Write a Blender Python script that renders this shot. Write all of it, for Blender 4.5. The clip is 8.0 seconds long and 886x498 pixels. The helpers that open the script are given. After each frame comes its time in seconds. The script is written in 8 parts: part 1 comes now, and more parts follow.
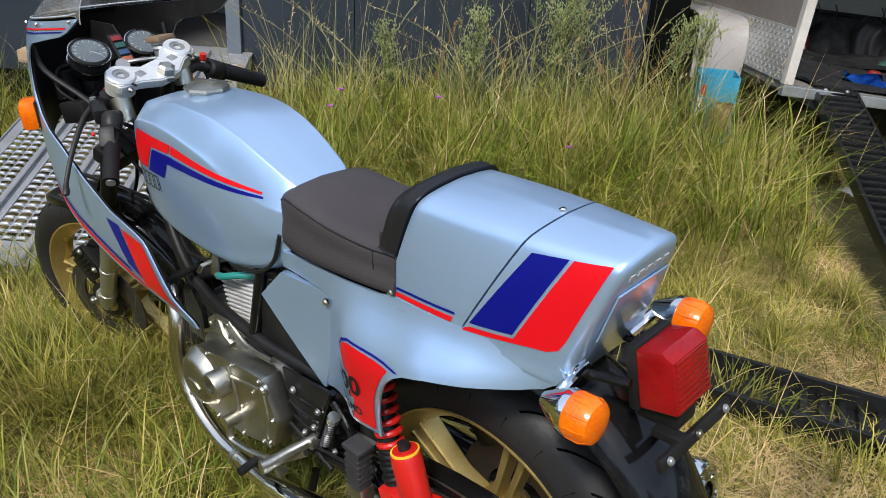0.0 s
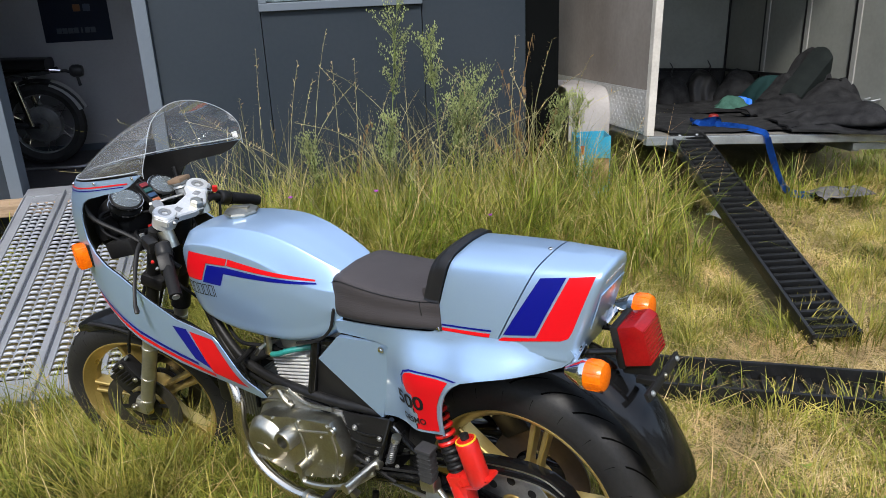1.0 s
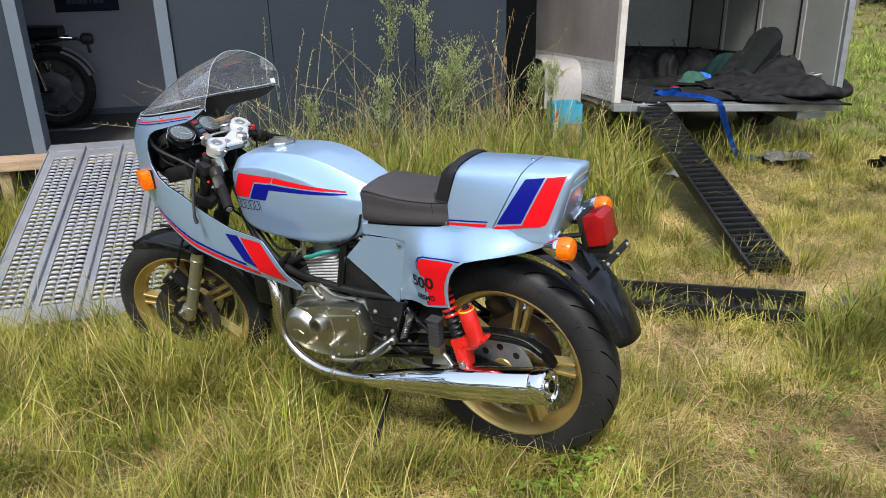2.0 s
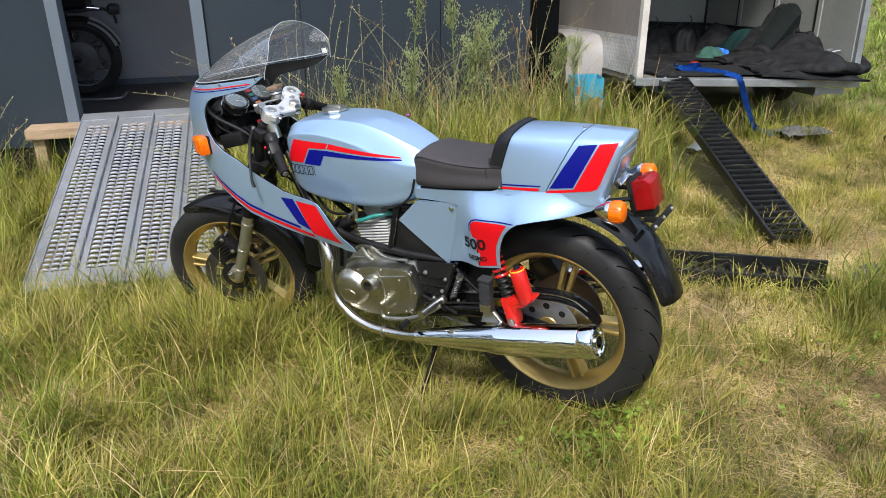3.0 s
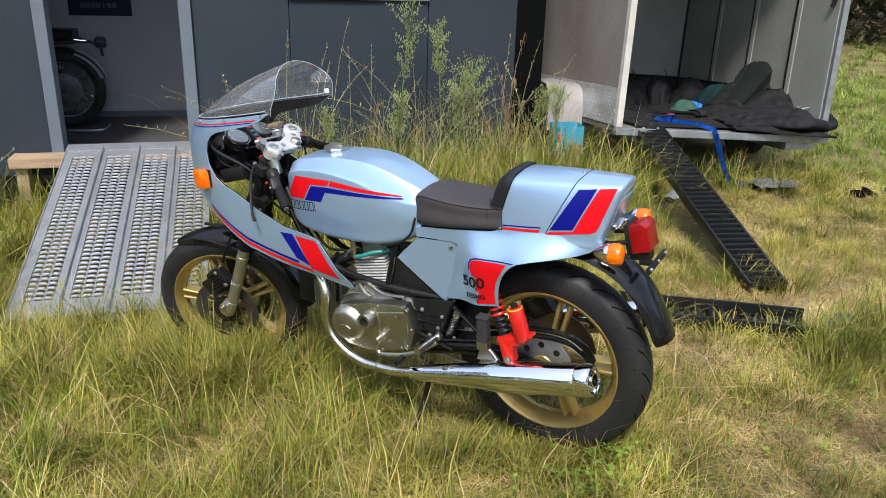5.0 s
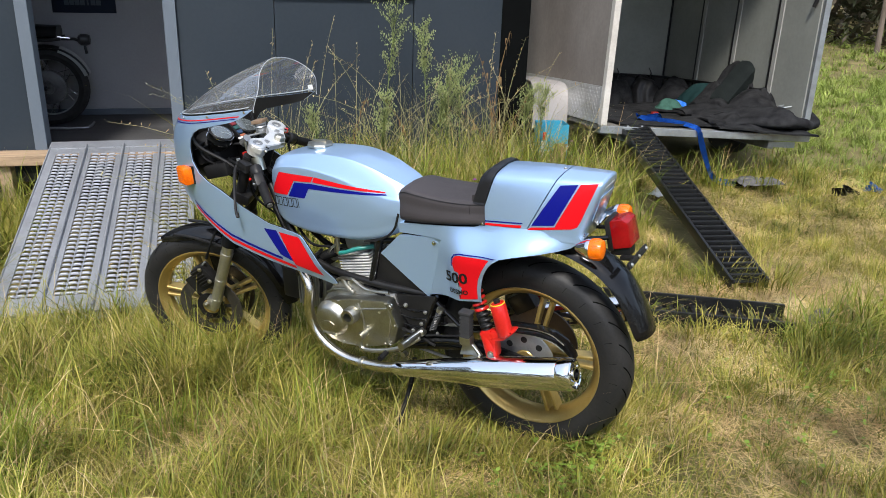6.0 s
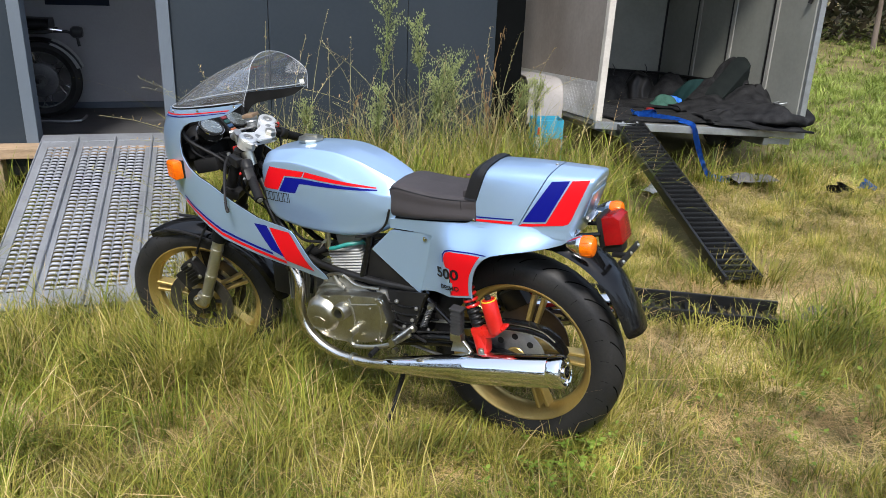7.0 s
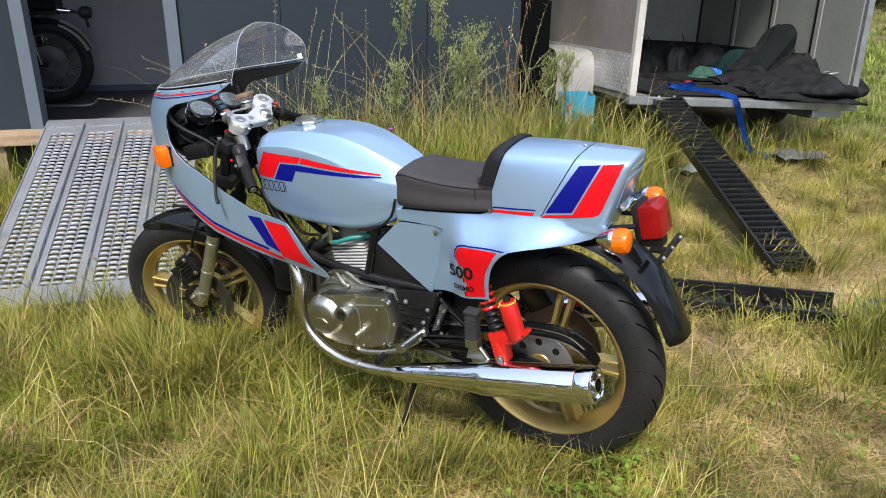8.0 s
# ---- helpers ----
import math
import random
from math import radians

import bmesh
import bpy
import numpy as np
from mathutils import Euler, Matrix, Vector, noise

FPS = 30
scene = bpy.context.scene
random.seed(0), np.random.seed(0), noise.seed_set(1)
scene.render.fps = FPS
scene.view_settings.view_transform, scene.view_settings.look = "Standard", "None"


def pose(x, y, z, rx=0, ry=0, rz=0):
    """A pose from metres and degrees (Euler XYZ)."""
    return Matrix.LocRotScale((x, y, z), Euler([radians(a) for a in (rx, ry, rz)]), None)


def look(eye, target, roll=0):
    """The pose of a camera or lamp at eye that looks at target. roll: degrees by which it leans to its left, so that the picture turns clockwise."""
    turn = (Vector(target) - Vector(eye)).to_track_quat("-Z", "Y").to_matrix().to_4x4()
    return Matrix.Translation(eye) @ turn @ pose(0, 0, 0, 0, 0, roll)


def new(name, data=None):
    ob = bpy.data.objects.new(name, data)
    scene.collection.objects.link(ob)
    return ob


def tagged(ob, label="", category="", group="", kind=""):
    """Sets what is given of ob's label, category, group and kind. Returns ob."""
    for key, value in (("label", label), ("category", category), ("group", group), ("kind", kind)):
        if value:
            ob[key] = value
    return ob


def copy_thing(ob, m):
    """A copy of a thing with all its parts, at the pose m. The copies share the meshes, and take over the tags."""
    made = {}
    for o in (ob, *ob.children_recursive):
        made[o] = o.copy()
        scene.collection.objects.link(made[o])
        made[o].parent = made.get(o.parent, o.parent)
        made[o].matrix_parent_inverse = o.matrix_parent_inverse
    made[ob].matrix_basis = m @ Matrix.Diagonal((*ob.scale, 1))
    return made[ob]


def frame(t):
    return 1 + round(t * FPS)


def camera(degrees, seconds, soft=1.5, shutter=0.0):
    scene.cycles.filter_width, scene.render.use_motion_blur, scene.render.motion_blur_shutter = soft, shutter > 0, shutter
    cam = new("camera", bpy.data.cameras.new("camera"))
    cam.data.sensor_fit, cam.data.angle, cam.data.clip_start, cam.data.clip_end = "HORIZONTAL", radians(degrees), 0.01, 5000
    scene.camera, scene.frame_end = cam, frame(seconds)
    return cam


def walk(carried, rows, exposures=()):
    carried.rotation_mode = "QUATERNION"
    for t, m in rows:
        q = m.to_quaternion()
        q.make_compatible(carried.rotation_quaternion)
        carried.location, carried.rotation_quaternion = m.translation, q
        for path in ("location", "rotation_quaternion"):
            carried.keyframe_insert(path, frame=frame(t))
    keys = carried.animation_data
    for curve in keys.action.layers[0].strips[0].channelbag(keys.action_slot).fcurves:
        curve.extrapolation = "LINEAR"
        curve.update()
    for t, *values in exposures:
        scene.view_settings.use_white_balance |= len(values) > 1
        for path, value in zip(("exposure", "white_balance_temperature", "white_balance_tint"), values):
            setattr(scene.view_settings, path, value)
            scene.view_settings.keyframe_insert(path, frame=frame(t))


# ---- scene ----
cam = camera(58.4, 8.0, soft=0.6)
METRES, EYE, TILT, LEAN, TURN = 1.85, 1.385, 0.0, 0.0, 0.0
ROWS = [
    (0.0, 0.0, 0.0, 0.0, 1.92, -27.0, -3.78),
    (0.5, -0.0803, -0.1246, 0.0614, -2.13, -25.19, -2.5),
    (1.0, -0.1493, -0.258, 0.0854, -9.25, -20.86, 2.26),
    (1.5, -0.2101, -0.3987, 0.101, -10.82, -19.86, 1.01),
    (2.0, -0.2457, -0.5409, 0.0849, -10.9, -22.0, 1.21),
    (2.2, -0.2613, -0.5625, 0.0854, -10.89, -23.0, 1.13),
    (3.3, -0.3688, -0.5956, 0.0928, -10.64, -23.71, 0.47),
    (3.5, -0.3844, -0.5930, 0.0920, -10.89, -23.10, -0.08),
    (4.0, -0.3978, -0.5943, 0.0954, -11.21, -21.4, -0.97),
    (4.5, -0.4029, -0.6034, 0.097, -11.76, -20.75, -1.34),
    (6.0, -0.3954, -0.6234, 0.093, -13.24, -20.67, -1.81),
    (6.5, -0.392, -0.6244, 0.0914, -13.35, -20.9, -2.04),
    (7.0, -0.3849, -0.6165, 0.0919, -13.42, -21.03, -2.13),
    (7.5, -0.3747, -0.5746, 0.0791, -13.28, -21.29, -1.66),
    (8.0, -0.3182, -0.47, 0.0569, -11.44, -22.59, -0.73),
]
EXPO = ((0.0, 0.66), (0.5, 0.74), (1.0, 0.83), (1.5, 0.92), (2.0, 0.93), (8.0, 0.93))
walk(cam, [(t, pose(0, 0, EYE, TILT, LEAN, TURN) @ pose(METRES * x, METRES * y, METRES * z, 90 + pitch, roll, yaw)) for t, x, y, z, yaw, pitch, roll in ROWS], EXPO)

# ---------------------------------------------------------------- light
world = bpy.data.worlds.new("sky")
scene.world = world
world.use_nodes = True
wn = world.node_tree
sky = wn.nodes.new("ShaderNodeTexSky")
sky.sky_type = "NISHITA"
sky.sun_disc = False
sky.sun_elevation, sky.sun_rotation = radians(58), radians(200)
sky.air_density, sky.dust_density = 1.0, 1.6
wn.nodes["Background"].inputs["Strength"].default_value = 0.15
# thin high cloud: a white veil, three times brighter overhead than at the horizon
coord, split, rise, veil = (wn.nodes.new(q) for q in ("ShaderNodeTexCoord", "ShaderNodeSeparateXYZ", "ShaderNodeMapRange", "ShaderNodeMix"))
veil.data_type, veil.blend_type = "RGBA", "ADD"
veil.inputs["Factor"].default_value = 1.0
rise.inputs["To Min"].default_value, rise.inputs["To Max"].default_value = 0.8, 2.0
wn.links.new(coord.outputs["Generated"], split.inputs[0])
wn.links.new(split.outputs["Z"], rise.inputs["Value"])
wn.links.new(sky.outputs["Color"], veil.inputs[6])
wn.links.new(rise.outputs["Result"], veil.inputs[7])
wn.links.new(veil.outputs[2], wn.nodes["Background"].inputs["Color"])
sun_data = bpy.data.lights.new("sun", "SUN")
sun_data.energy, sun_data.angle, sun_data.color = 2.65, radians(9), (1.0, 0.975, 0.935)
sun = new("sun", sun_data)
sun.matrix_world = look((-2.2, -5.5, 9.5), (0.3, 1.5, 0.0))
scene.view_settings.exposure = 0.93


# ---------------------------------------------------------------- materials
def mat(name, base, rough=0.6, metal=0.0, second=None, scale=8.0, fine=60.0, bump=0.0, mixin=0.5, coat=0.0, spread=0.08, stretch=(1, 1, 1)):
    """A surface with colour change at two scales and fine relief."""
    m = bpy.data.materials.new(name)
    m.use_nodes = True
    nt = m.node_tree
    b = nt.nodes["Principled BSDF"]
    b.inputs["Roughness"].default_value, b.inputs["Metallic"].default_value = rough, metal
    b.inputs["Specular IOR Level"].default_value = 0.04 if rough > 0.85 else (0.22 if max(base) < 0.06 and not metal else 0.5)
    b.inputs["Coat Weight"].default_value, b.inputs["Coat Roughness"].default_value = coat, 0.06
    tc, mp = nt.nodes.new("ShaderNodeTexCoord"), nt.nodes.new("ShaderNodeMapping")
    mp.inputs["Scale"].default_value = stretch
    nt.links.new(tc.outputs["Object"], mp.inputs["Vector"])
    n1, n2 = nt.nodes.new("ShaderNodeTexNoise"), nt.nodes.new("ShaderNodeTexNoise")
    n1.inputs["Scale"].default_value, n2.inputs["Scale"].default_value = scale, fine
    n1.inputs["Detail"].default_value, n2.inputs["Detail"].default_value = 5, 3
    for n in (n1, n2):
        nt.links.new(mp.outputs["Vector"], n.inputs["Vector"])
    add = nt.nodes.new("ShaderNodeMath")
    add.operation = "MULTIPLY_ADD"
    add.inputs[1].default_value = 0.4
    nt.links.new(n2.outputs["Fac"], add.inputs[0])
    nt.links.new(n1.outputs["Fac"], add.inputs[2])
    ramp = nt.nodes.new("ShaderNodeValToRGB")
    ramp.color_ramp.elements[0].position, ramp.color_ramp.elements[1].position = 0.7 - mixin * 0.4, 0.7 + mixin * 0.4
    second = second or tuple(c * (1 - 2.5 * spread) for c in base)
    ramp.color_ramp.elements[0].color, ramp.color_ramp.elements[1].color = (*base, 1), (*second, 1)
    nt.links.new(add.outputs[0], ramp.inputs["Fac"])
    nt.links.new(ramp.outputs["Color"], b.inputs["Base Color"])
    rr = nt.nodes.new("ShaderNodeMapRange")
    rr.inputs["To Min"].default_value, rr.inputs["To Max"].default_value = max(0.02, rough - spread), min(1.0, rough + spread)
    nt.links.new(n1.outputs["Fac"], rr.inputs["Value"])
    nt.links.new(rr.outputs["Result"], b.inputs["Roughness"])
    if bump:
        bp = nt.nodes.new("ShaderNodeBump")
        bp.inputs["Strength"].default_value, bp.inputs["Distance"].default_value = bump, 0.004
        nt.links.new(n2.outputs["Fac"], bp.inputs["Height"])
        nt.links.new(bp.outputs["Normal"], b.inputs["Normal"])
    return m


def glass_mat(name, color, rough=0.02, haze=0.0):
    m = bpy.data.materials.new(name)
    m.use_nodes = True
    nt = m.node_tree
    nt.nodes.remove(nt.nodes["Principled BSDF"])
    out = nt.nodes["Material Output"]
    tr, gl, mix = nt.nodes.new("ShaderNodeBsdfTransparent"), nt.nodes.new("ShaderNodeBsdfGlossy"), nt.nodes.new("ShaderNodeMixShader")
    fr, nz, mr = nt.nodes.new("ShaderNodeLayerWeight"), nt.nodes.new("ShaderNodeTexNoise"), nt.nodes.new("ShaderNodeMath")
    pw = nt.nodes.new("ShaderNodeMath")
    pw.operation = "POWER"
    pw.inputs[1].default_value = 3.0
    tr.inputs["Color"].default_value = (*color, 1)
    gl.inputs["Roughness"].default_value = rough
    nt.links.new(fr.outputs["Facing"], pw.inputs[0])
    nz.inputs["Scale"].default_value = 25
    mr.operation = "MULTIPLY_ADD"
    mr.inputs[1].default_value = 0.10
    nt.links.new(nz.outputs["Fac"], mr.inputs[0])
    nt.links.new(pw.outputs[0], mr.inputs[2])
    nt.links.new(mr.outputs[0], mix.inputs["Fac"])
    nt.links.new(tr.outputs[0], mix.inputs[1])
    nt.links.new(gl.outputs[0], mix.inputs[2])
    if haze:
        df, tl, both, mist, nz2, hz = (nt.nodes.new(q) for q in ("ShaderNodeBsdfDiffuse", "ShaderNodeBsdfTranslucent", "ShaderNodeMixShader", "ShaderNodeMixShader", "ShaderNodeTexNoise", "ShaderNodeMath"))
        nz2.inputs["Scale"].default_value, nz2.inputs["Detail"].default_value = 9, 6
        hz.operation = "MULTIPLY"
        hz.inputs[1].default_value = haze * 2
        nt.links.new(nz2.outputs["Fac"], hz.inputs[0])
        nt.links.new(df.outputs[0], both.inputs[1])
        nt.links.new(tl.outputs[0], both.inputs[2])
        nt.links.new(hz.outputs[0], mist.inputs["Fac"])
        nt.links.new(mix.outputs[0], mist.inputs[1])
        nt.links.new(both.outputs[0], mist.inputs[2])
        mix = mist
    nt.links.new(mix.outputs[0], out.inputs["Surface"])
    return m


def leaf_mat(name, colors, rough=0.55, through_light=0.35):
    """Blades and leaves: each island takes its own tint."""
    m = bpy.data.materials.new(name)
    m.use_nodes = True
    nt = m.node_tree
    b, out = nt.nodes["Principled BSDF"], nt.nodes["Material Output"]
    geo, ramp = nt.nodes.new("ShaderNodeNewGeometry"), nt.nodes.new("ShaderNodeValToRGB")
    els = ramp.color_ramp.elements
    while len(els) < len(colors):
        els.new(0.5)
    for i, c in enumerate(colors):
        els[i].position, els[i].color = i / (len(colors) - 1), (*c, 1)
    tint, lift, blend = nt.nodes.new("ShaderNodeTexNoise"), nt.nodes.new("ShaderNodeMapRange"), nt.nodes.new("ShaderNodeMath")
    tint.inputs["Scale"].default_value, tint.inputs["Detail"].default_value = 3.1, 4
    lift.inputs["From Min"].default_value, lift.inputs["From Max"].default_value = 0.33, 0.67
    lift.inputs["To Min"].default_value, lift.inputs["To Max"].default_value = 0.0, 0.45
    blend.operation, blend.use_clamp = "MULTIPLY_ADD", True
    blend.inputs[1].default_value = 0.55
    nt.links.new(tint.outputs["Fac"], lift.inputs["Value"])
    nt.links.new(geo.outputs["Random Per Island"], blend.inputs[0])
    nt.links.new(lift.outputs["Result"], blend.inputs[2])
    nt.links.new(blend.outputs[0], ramp.inputs["Fac"])
    b.inputs["Specular IOR Level"].default_value = 0.22
    tl, mix = nt.nodes.new("ShaderNodeBsdfTranslucent"), nt.nodes.new("ShaderNodeMixShader")
    mix.inputs["Fac"].default_value = through_light
    tc, nz, mr, mul = nt.nodes.new("ShaderNodeTexCoord"), nt.nodes.new("ShaderNodeTexNoise"), nt.nodes.new("ShaderNodeMapRange"), nt.nodes.new("ShaderNodeVectorMath")
    nz.inputs["Scale"].default_value, nz.inputs["Detail"].default_value = 4.5, 3
    mr.inputs["From Min"].default_value, mr.inputs["From Max"].default_value = 0.3, 0.7
    mr.inputs["To Min"].default_value, mr.inputs["To Max"].default_value = 0.52, 1.48
    mul.operation = "SCALE"
    nt.links.new(tc.outputs["Object"], nz.inputs["Vector"])
    nt.links.new(tc.outputs["Object"], tint.inputs["Vector"])
    nt.links.new(nz.outputs["Fac"], mr.inputs["Value"])
    nt.links.new(ramp.outputs["Color"], mul.inputs[0])
    nt.links.new(mr.outputs["Result"], mul.inputs["Scale"])
    nt.links.new(mul.outputs["Vector"], b.inputs["Base Color"])
    nt.links.new(mul.outputs["Vector"], tl.inputs["Color"])
    b.inputs["Roughness"].default_value = rough
    nt.links.new(b.outputs[0], mix.inputs[1])
    nt.links.new(tl.outputs[0], mix.inputs[2])
    nt.links.new(mix.outputs[0], out.inputs["Surface"])
    return m


PAINT = mat("metallic_blue_paint", (0.338, 0.478, 0.668), 0.32, 0.64, (0.312, 0.448, 0.634), 3, 400, 0.0, coat=0.5, spread=0.04)
RED = mat("red_decal", (0.56, 0.004, 0.009), 0.35, 0, None, 5, 200, spread=0.03)
BLUE = mat("blue_decal", (0.002, 0.004, 0.150), 0.35, 0, None, 5, 200, spread=0.03)
for one in (RED, BLUE):
    one.node_tree.nodes["Principled BSDF"].inputs["Specular IOR Level"].default_value = 0.22
SILVER = mat("silver_pinstripe", (0.5, 0.53, 0.55), 0.4, 0.4, spread=0.03)
INK = mat("black_lettering", (0.006, 0.007, 0.008), 0.5)
VINYL = mat("dark_vinyl", (0.033, 0.029, 0.030), 0.55, 0, (0.044, 0.039, 0.040), 6, 350, 0.25)
TRIMRUB = mat("black_padded_trim", (0.012, 0.012, 0.013), 0.4, 0, None, 8, 200, 0.1)
TYRE = mat("tyre_rubber", (0.013, 0.013, 0.0135), 0.48, 0, (0.023, 0.022, 0.021), 6, 120, 0.15)
RUBBER = mat("rubber", (0.006, 0.006, 0.0065), 0.6, 0, (0.012, 0.012, 0.012), 20, 200, 0.2)
RUBBER.node_tree.nodes["Principled BSDF"].inputs["Specular IOR Level"].default_value = 0.12
PEGRUB = mat("grey_peg_rubber", (0.020, 0.020, 0.021), 0.7, 0, (0.034, 0.034, 0.034), 20, 200, 0.2)
GOLD = mat("gold_painted_alloy", (0.52, 0.385, 0.135), 0.30, 0.72, (0.42, 0.30, 0.10), 10, 150, 0.05)
CHROME = mat("chrome", (0.74, 0.74, 0.73), 0.06, 1.0, (0.75, 0.75, 0.74), 6, 60, spread=0.03)
EXHAUST = mat("worn_chrome_pipe", (0.60, 0.57, 0.50), 0.20, 1.0, (0.55, 0.5, 0.42), 9, 80, spread=0.06)
ALLOY = mat("polished_alloy", (0.46, 0.445, 0.385), 0.34, 1.0, (0.33, 0.315, 0.26), 18, 160, 0.08, spread=0.09)
CAST = mat("cast_alloy", (0.42, 0.42, 0.41), 0.45, 0.9, (0.3, 0.3, 0.29), 20, 200, 0.15)
FORK = mat("fork_alloy", (0.56, 0.55, 0.50), 0.3, 0.9, (0.42, 0.41, 0.36), 12, 120, 0.05)
BLACK = mat("black_gloss_enamel", (0.003, 0.003, 0.0035), 0.13, 0, (0.008, 0.008, 0.008), 9, 100, coat=0.12)
FINS = mat("dull_fin_alloy", (0.60, 0.60, 0.58), 0.5, 0.25, (0.44, 0.43, 0.41), 20, 160, 0.1)
SATIN = mat("satin_black", (0.006, 0.006, 0.0065), 0.45, 0, (0.013, 0.0125, 0.012), 15, 150, 0.08)
SHOCKRED = mat("red_enamel", (0.50, 0.013, 0.009), 0.3, 0, (0.38, 0.010, 0.008), 12, 100, 0.03)
YELLOW = mat("yellow_sticker", (0.85, 0.5, 0.03), 0.4)
ORANGE = mat("amber_plastic", (0.82, 0.165, 0.002), 0.18, 0, (0.58, 0.085, 0.001), 30, 220, 0.15)
REDLENS = mat("red_lens_plastic", (0.27, 0.004, 0.006), 0.12, 0, (0.15, 0.003, 0.004), 10, 200, 0.1, coat=0.1)
REDLENS.node_tree.nodes["Principled BSDF"].inputs["Specular IOR Level"].default_value = 0.3
TEAL = mat("teal_fuel_hose", (0.02, 0.2, 0.17), 0.35)
# dial grey is raised: the sky's reflection on the glass is in its colour
DIAL_GLARE = mat("dial_face_with_glare", (0.20, 0.196, 0.19), 0.3, 0, (0.15, 0.147, 0.145), 14, 90)
WHITE = mat("white_marking", (0.75, 0.74, 0.7), 0.5)
SCREEN = glass_mat("clear_screen", (0.97, 0.98, 0.985), 0.05, 0.11)
YOKESILVER = mat("silver_cast_alloy", (0.74, 0.74, 0.73), 0.40, 0.65, (0.58, 0.58, 0.57), 16, 150, 0.06)
PANE = glass_mat("window_pane", (0.75, 0.8, 0.82))

SHEDGREY = mat("dark_grey_cladding", (0.021, 0.028, 0.036), 0.5, 0.0, (0.027, 0.034, 0.042), 1.3, 40, 0.06)
TRIMGREY = mat("grey_door_trim", (0.105, 0.125, 0.15), 0.5, 0.0, (0.095, 0.115, 0.138), 5, 60, 0.05)
INNER = mat("inner_lining", (0.36, 0.355, 0.365), 0.7, 0, (0.31, 0.305, 0.315), 2, 50, 0.05)
FLOORDARK = mat("dark_floor_sheet", (0.048, 0.048, 0.050), 0.55, 0, (0.088, 0.085, 0.085), 3, 40, 0.1, stretch=(1, 8, 1))
TIMBER = mat("weathered_timber", (0.36, 0.25, 0.15), 0.75, 0, (0.22, 0.15, 0.09), 5, 40, 0.3, stretch=(1, 9, 9))
DECKALU = mat("ramp_aluminium", (0.375, 0.388, 0.410), 0.42, 0.6, (0.29, 0.30, 0.318), 5, 60, 0.08)
TRAILWHITE = mat("dirty_white_panel", (0.205, 0.182, 0.160), 0.6, 0, (0.140, 0.120, 0.102), 2.0, 30, 0.06)
# assumed see-through roof sheet, added to brighten the trailer's inside
ROOF_ASSUMED = leaf_mat("assumed_translucent_roof", [(0.62, 0.63, 0.6), (0.6, 0.61, 0.58)], 0.5, 0.42)
CHECKER = mat("checker_plate", (0.50, 0.51, 0.51), 0.4, 0.7, (0.36, 0.36, 0.34), 6, 60, 0.1)
TRAILIN = mat("trailer_lining", (0.205, 0.208, 0.182), 0.6, 0, (0.165, 0.167, 0.145), 2.5, 40, 0.05)
RIBPALE = mat("dull_rib_strip", (0.26, 0.256, 0.23), 0.55, 0.1, (0.24, 0.235, 0.215), 8, 60, 0.05)
GALV = mat("galvanised_steel", (0.36, 0.38, 0.38), 0.5, 0.8, (0.26, 0.27, 0.27), 12, 90, 0.06)
BLANKET = mat("charcoal_blanket", (0.0085, 0.0086, 0.0092), 0.95, 0, (0.026, 0.0262, 0.027), 14, 160, 0.5)
BLANKET2 = mat("grey_blanket", (0.013, 0.0133, 0.0138), 0.95, 0, (0.030, 0.030, 0.0305), 25, 160, 0.5)
GREENCLOTH = mat("green_cloth", (0.05, 0.115, 0.09), 0.9, 0, (0.03, 0.07, 0.055), 20, 150, 0.3)
STRAP = mat("blue_strap", (0.010, 0.15, 0.72), 0.6, 0, (0.010, 0.11, 0.56), 30, 200, 0.3)
PLASTICBLK = mat("black_ramp_plastic", (0.004, 0.0042, 0.0046), 0.34, 0, (0.010, 0.0103, 0.0107), 8, 90, 0.2)
PLASTICBLK.node_tree.nodes["Principled BSDF"].inputs["Specular IOR Level"].default_value = 0.35
CARTON = mat("blue_carton", (0.012, 0.22, 0.36), 0.6, 0, (0.03, 0.28, 0.40), 10, 90, 0.1)
CARD = mat("brown_card", (0.34, 0.2, 0.11), 0.8, 0, (0.28, 0.16, 0.09), 12, 90, 0.15)
SOIL = mat("soil_and_thatch", (0.080, 0.073, 0.030), 0.95, 0, (0.190, 0.152, 0.073), 2.2, 70, 0.8)


# ---------------------------------------------------------------- mesh tools
def part(name, bm, material, parent=None, label="", smooth=True, sharp=35):
    me = bpy.data.meshes.new(name)
    bm.normal_update()
    for f in bm.faces:
        f.smooth = smooth
    if smooth:
        for e in bm.edges:
            if len(e.link_faces) == 2 and e.calc_face_angle(0) > radians(sharp):
                e.smooth = False
    bm.to_mesh(me)
    bm.free()
    for one in material if isinstance(material, (list, tuple)) else [material]:
        me.materials.append(one)
    ob = new(name, me)
    if parent:
        ob.parent = parent
    if label:
        ob["label"] = label
    return ob


def thing(name, m, label, category, group="", kind=""):
    ob = new(name)
    ob.empty_display_size = 0.1
    ob.matrix_world = m
    return tagged(ob, label, category, group, kind)


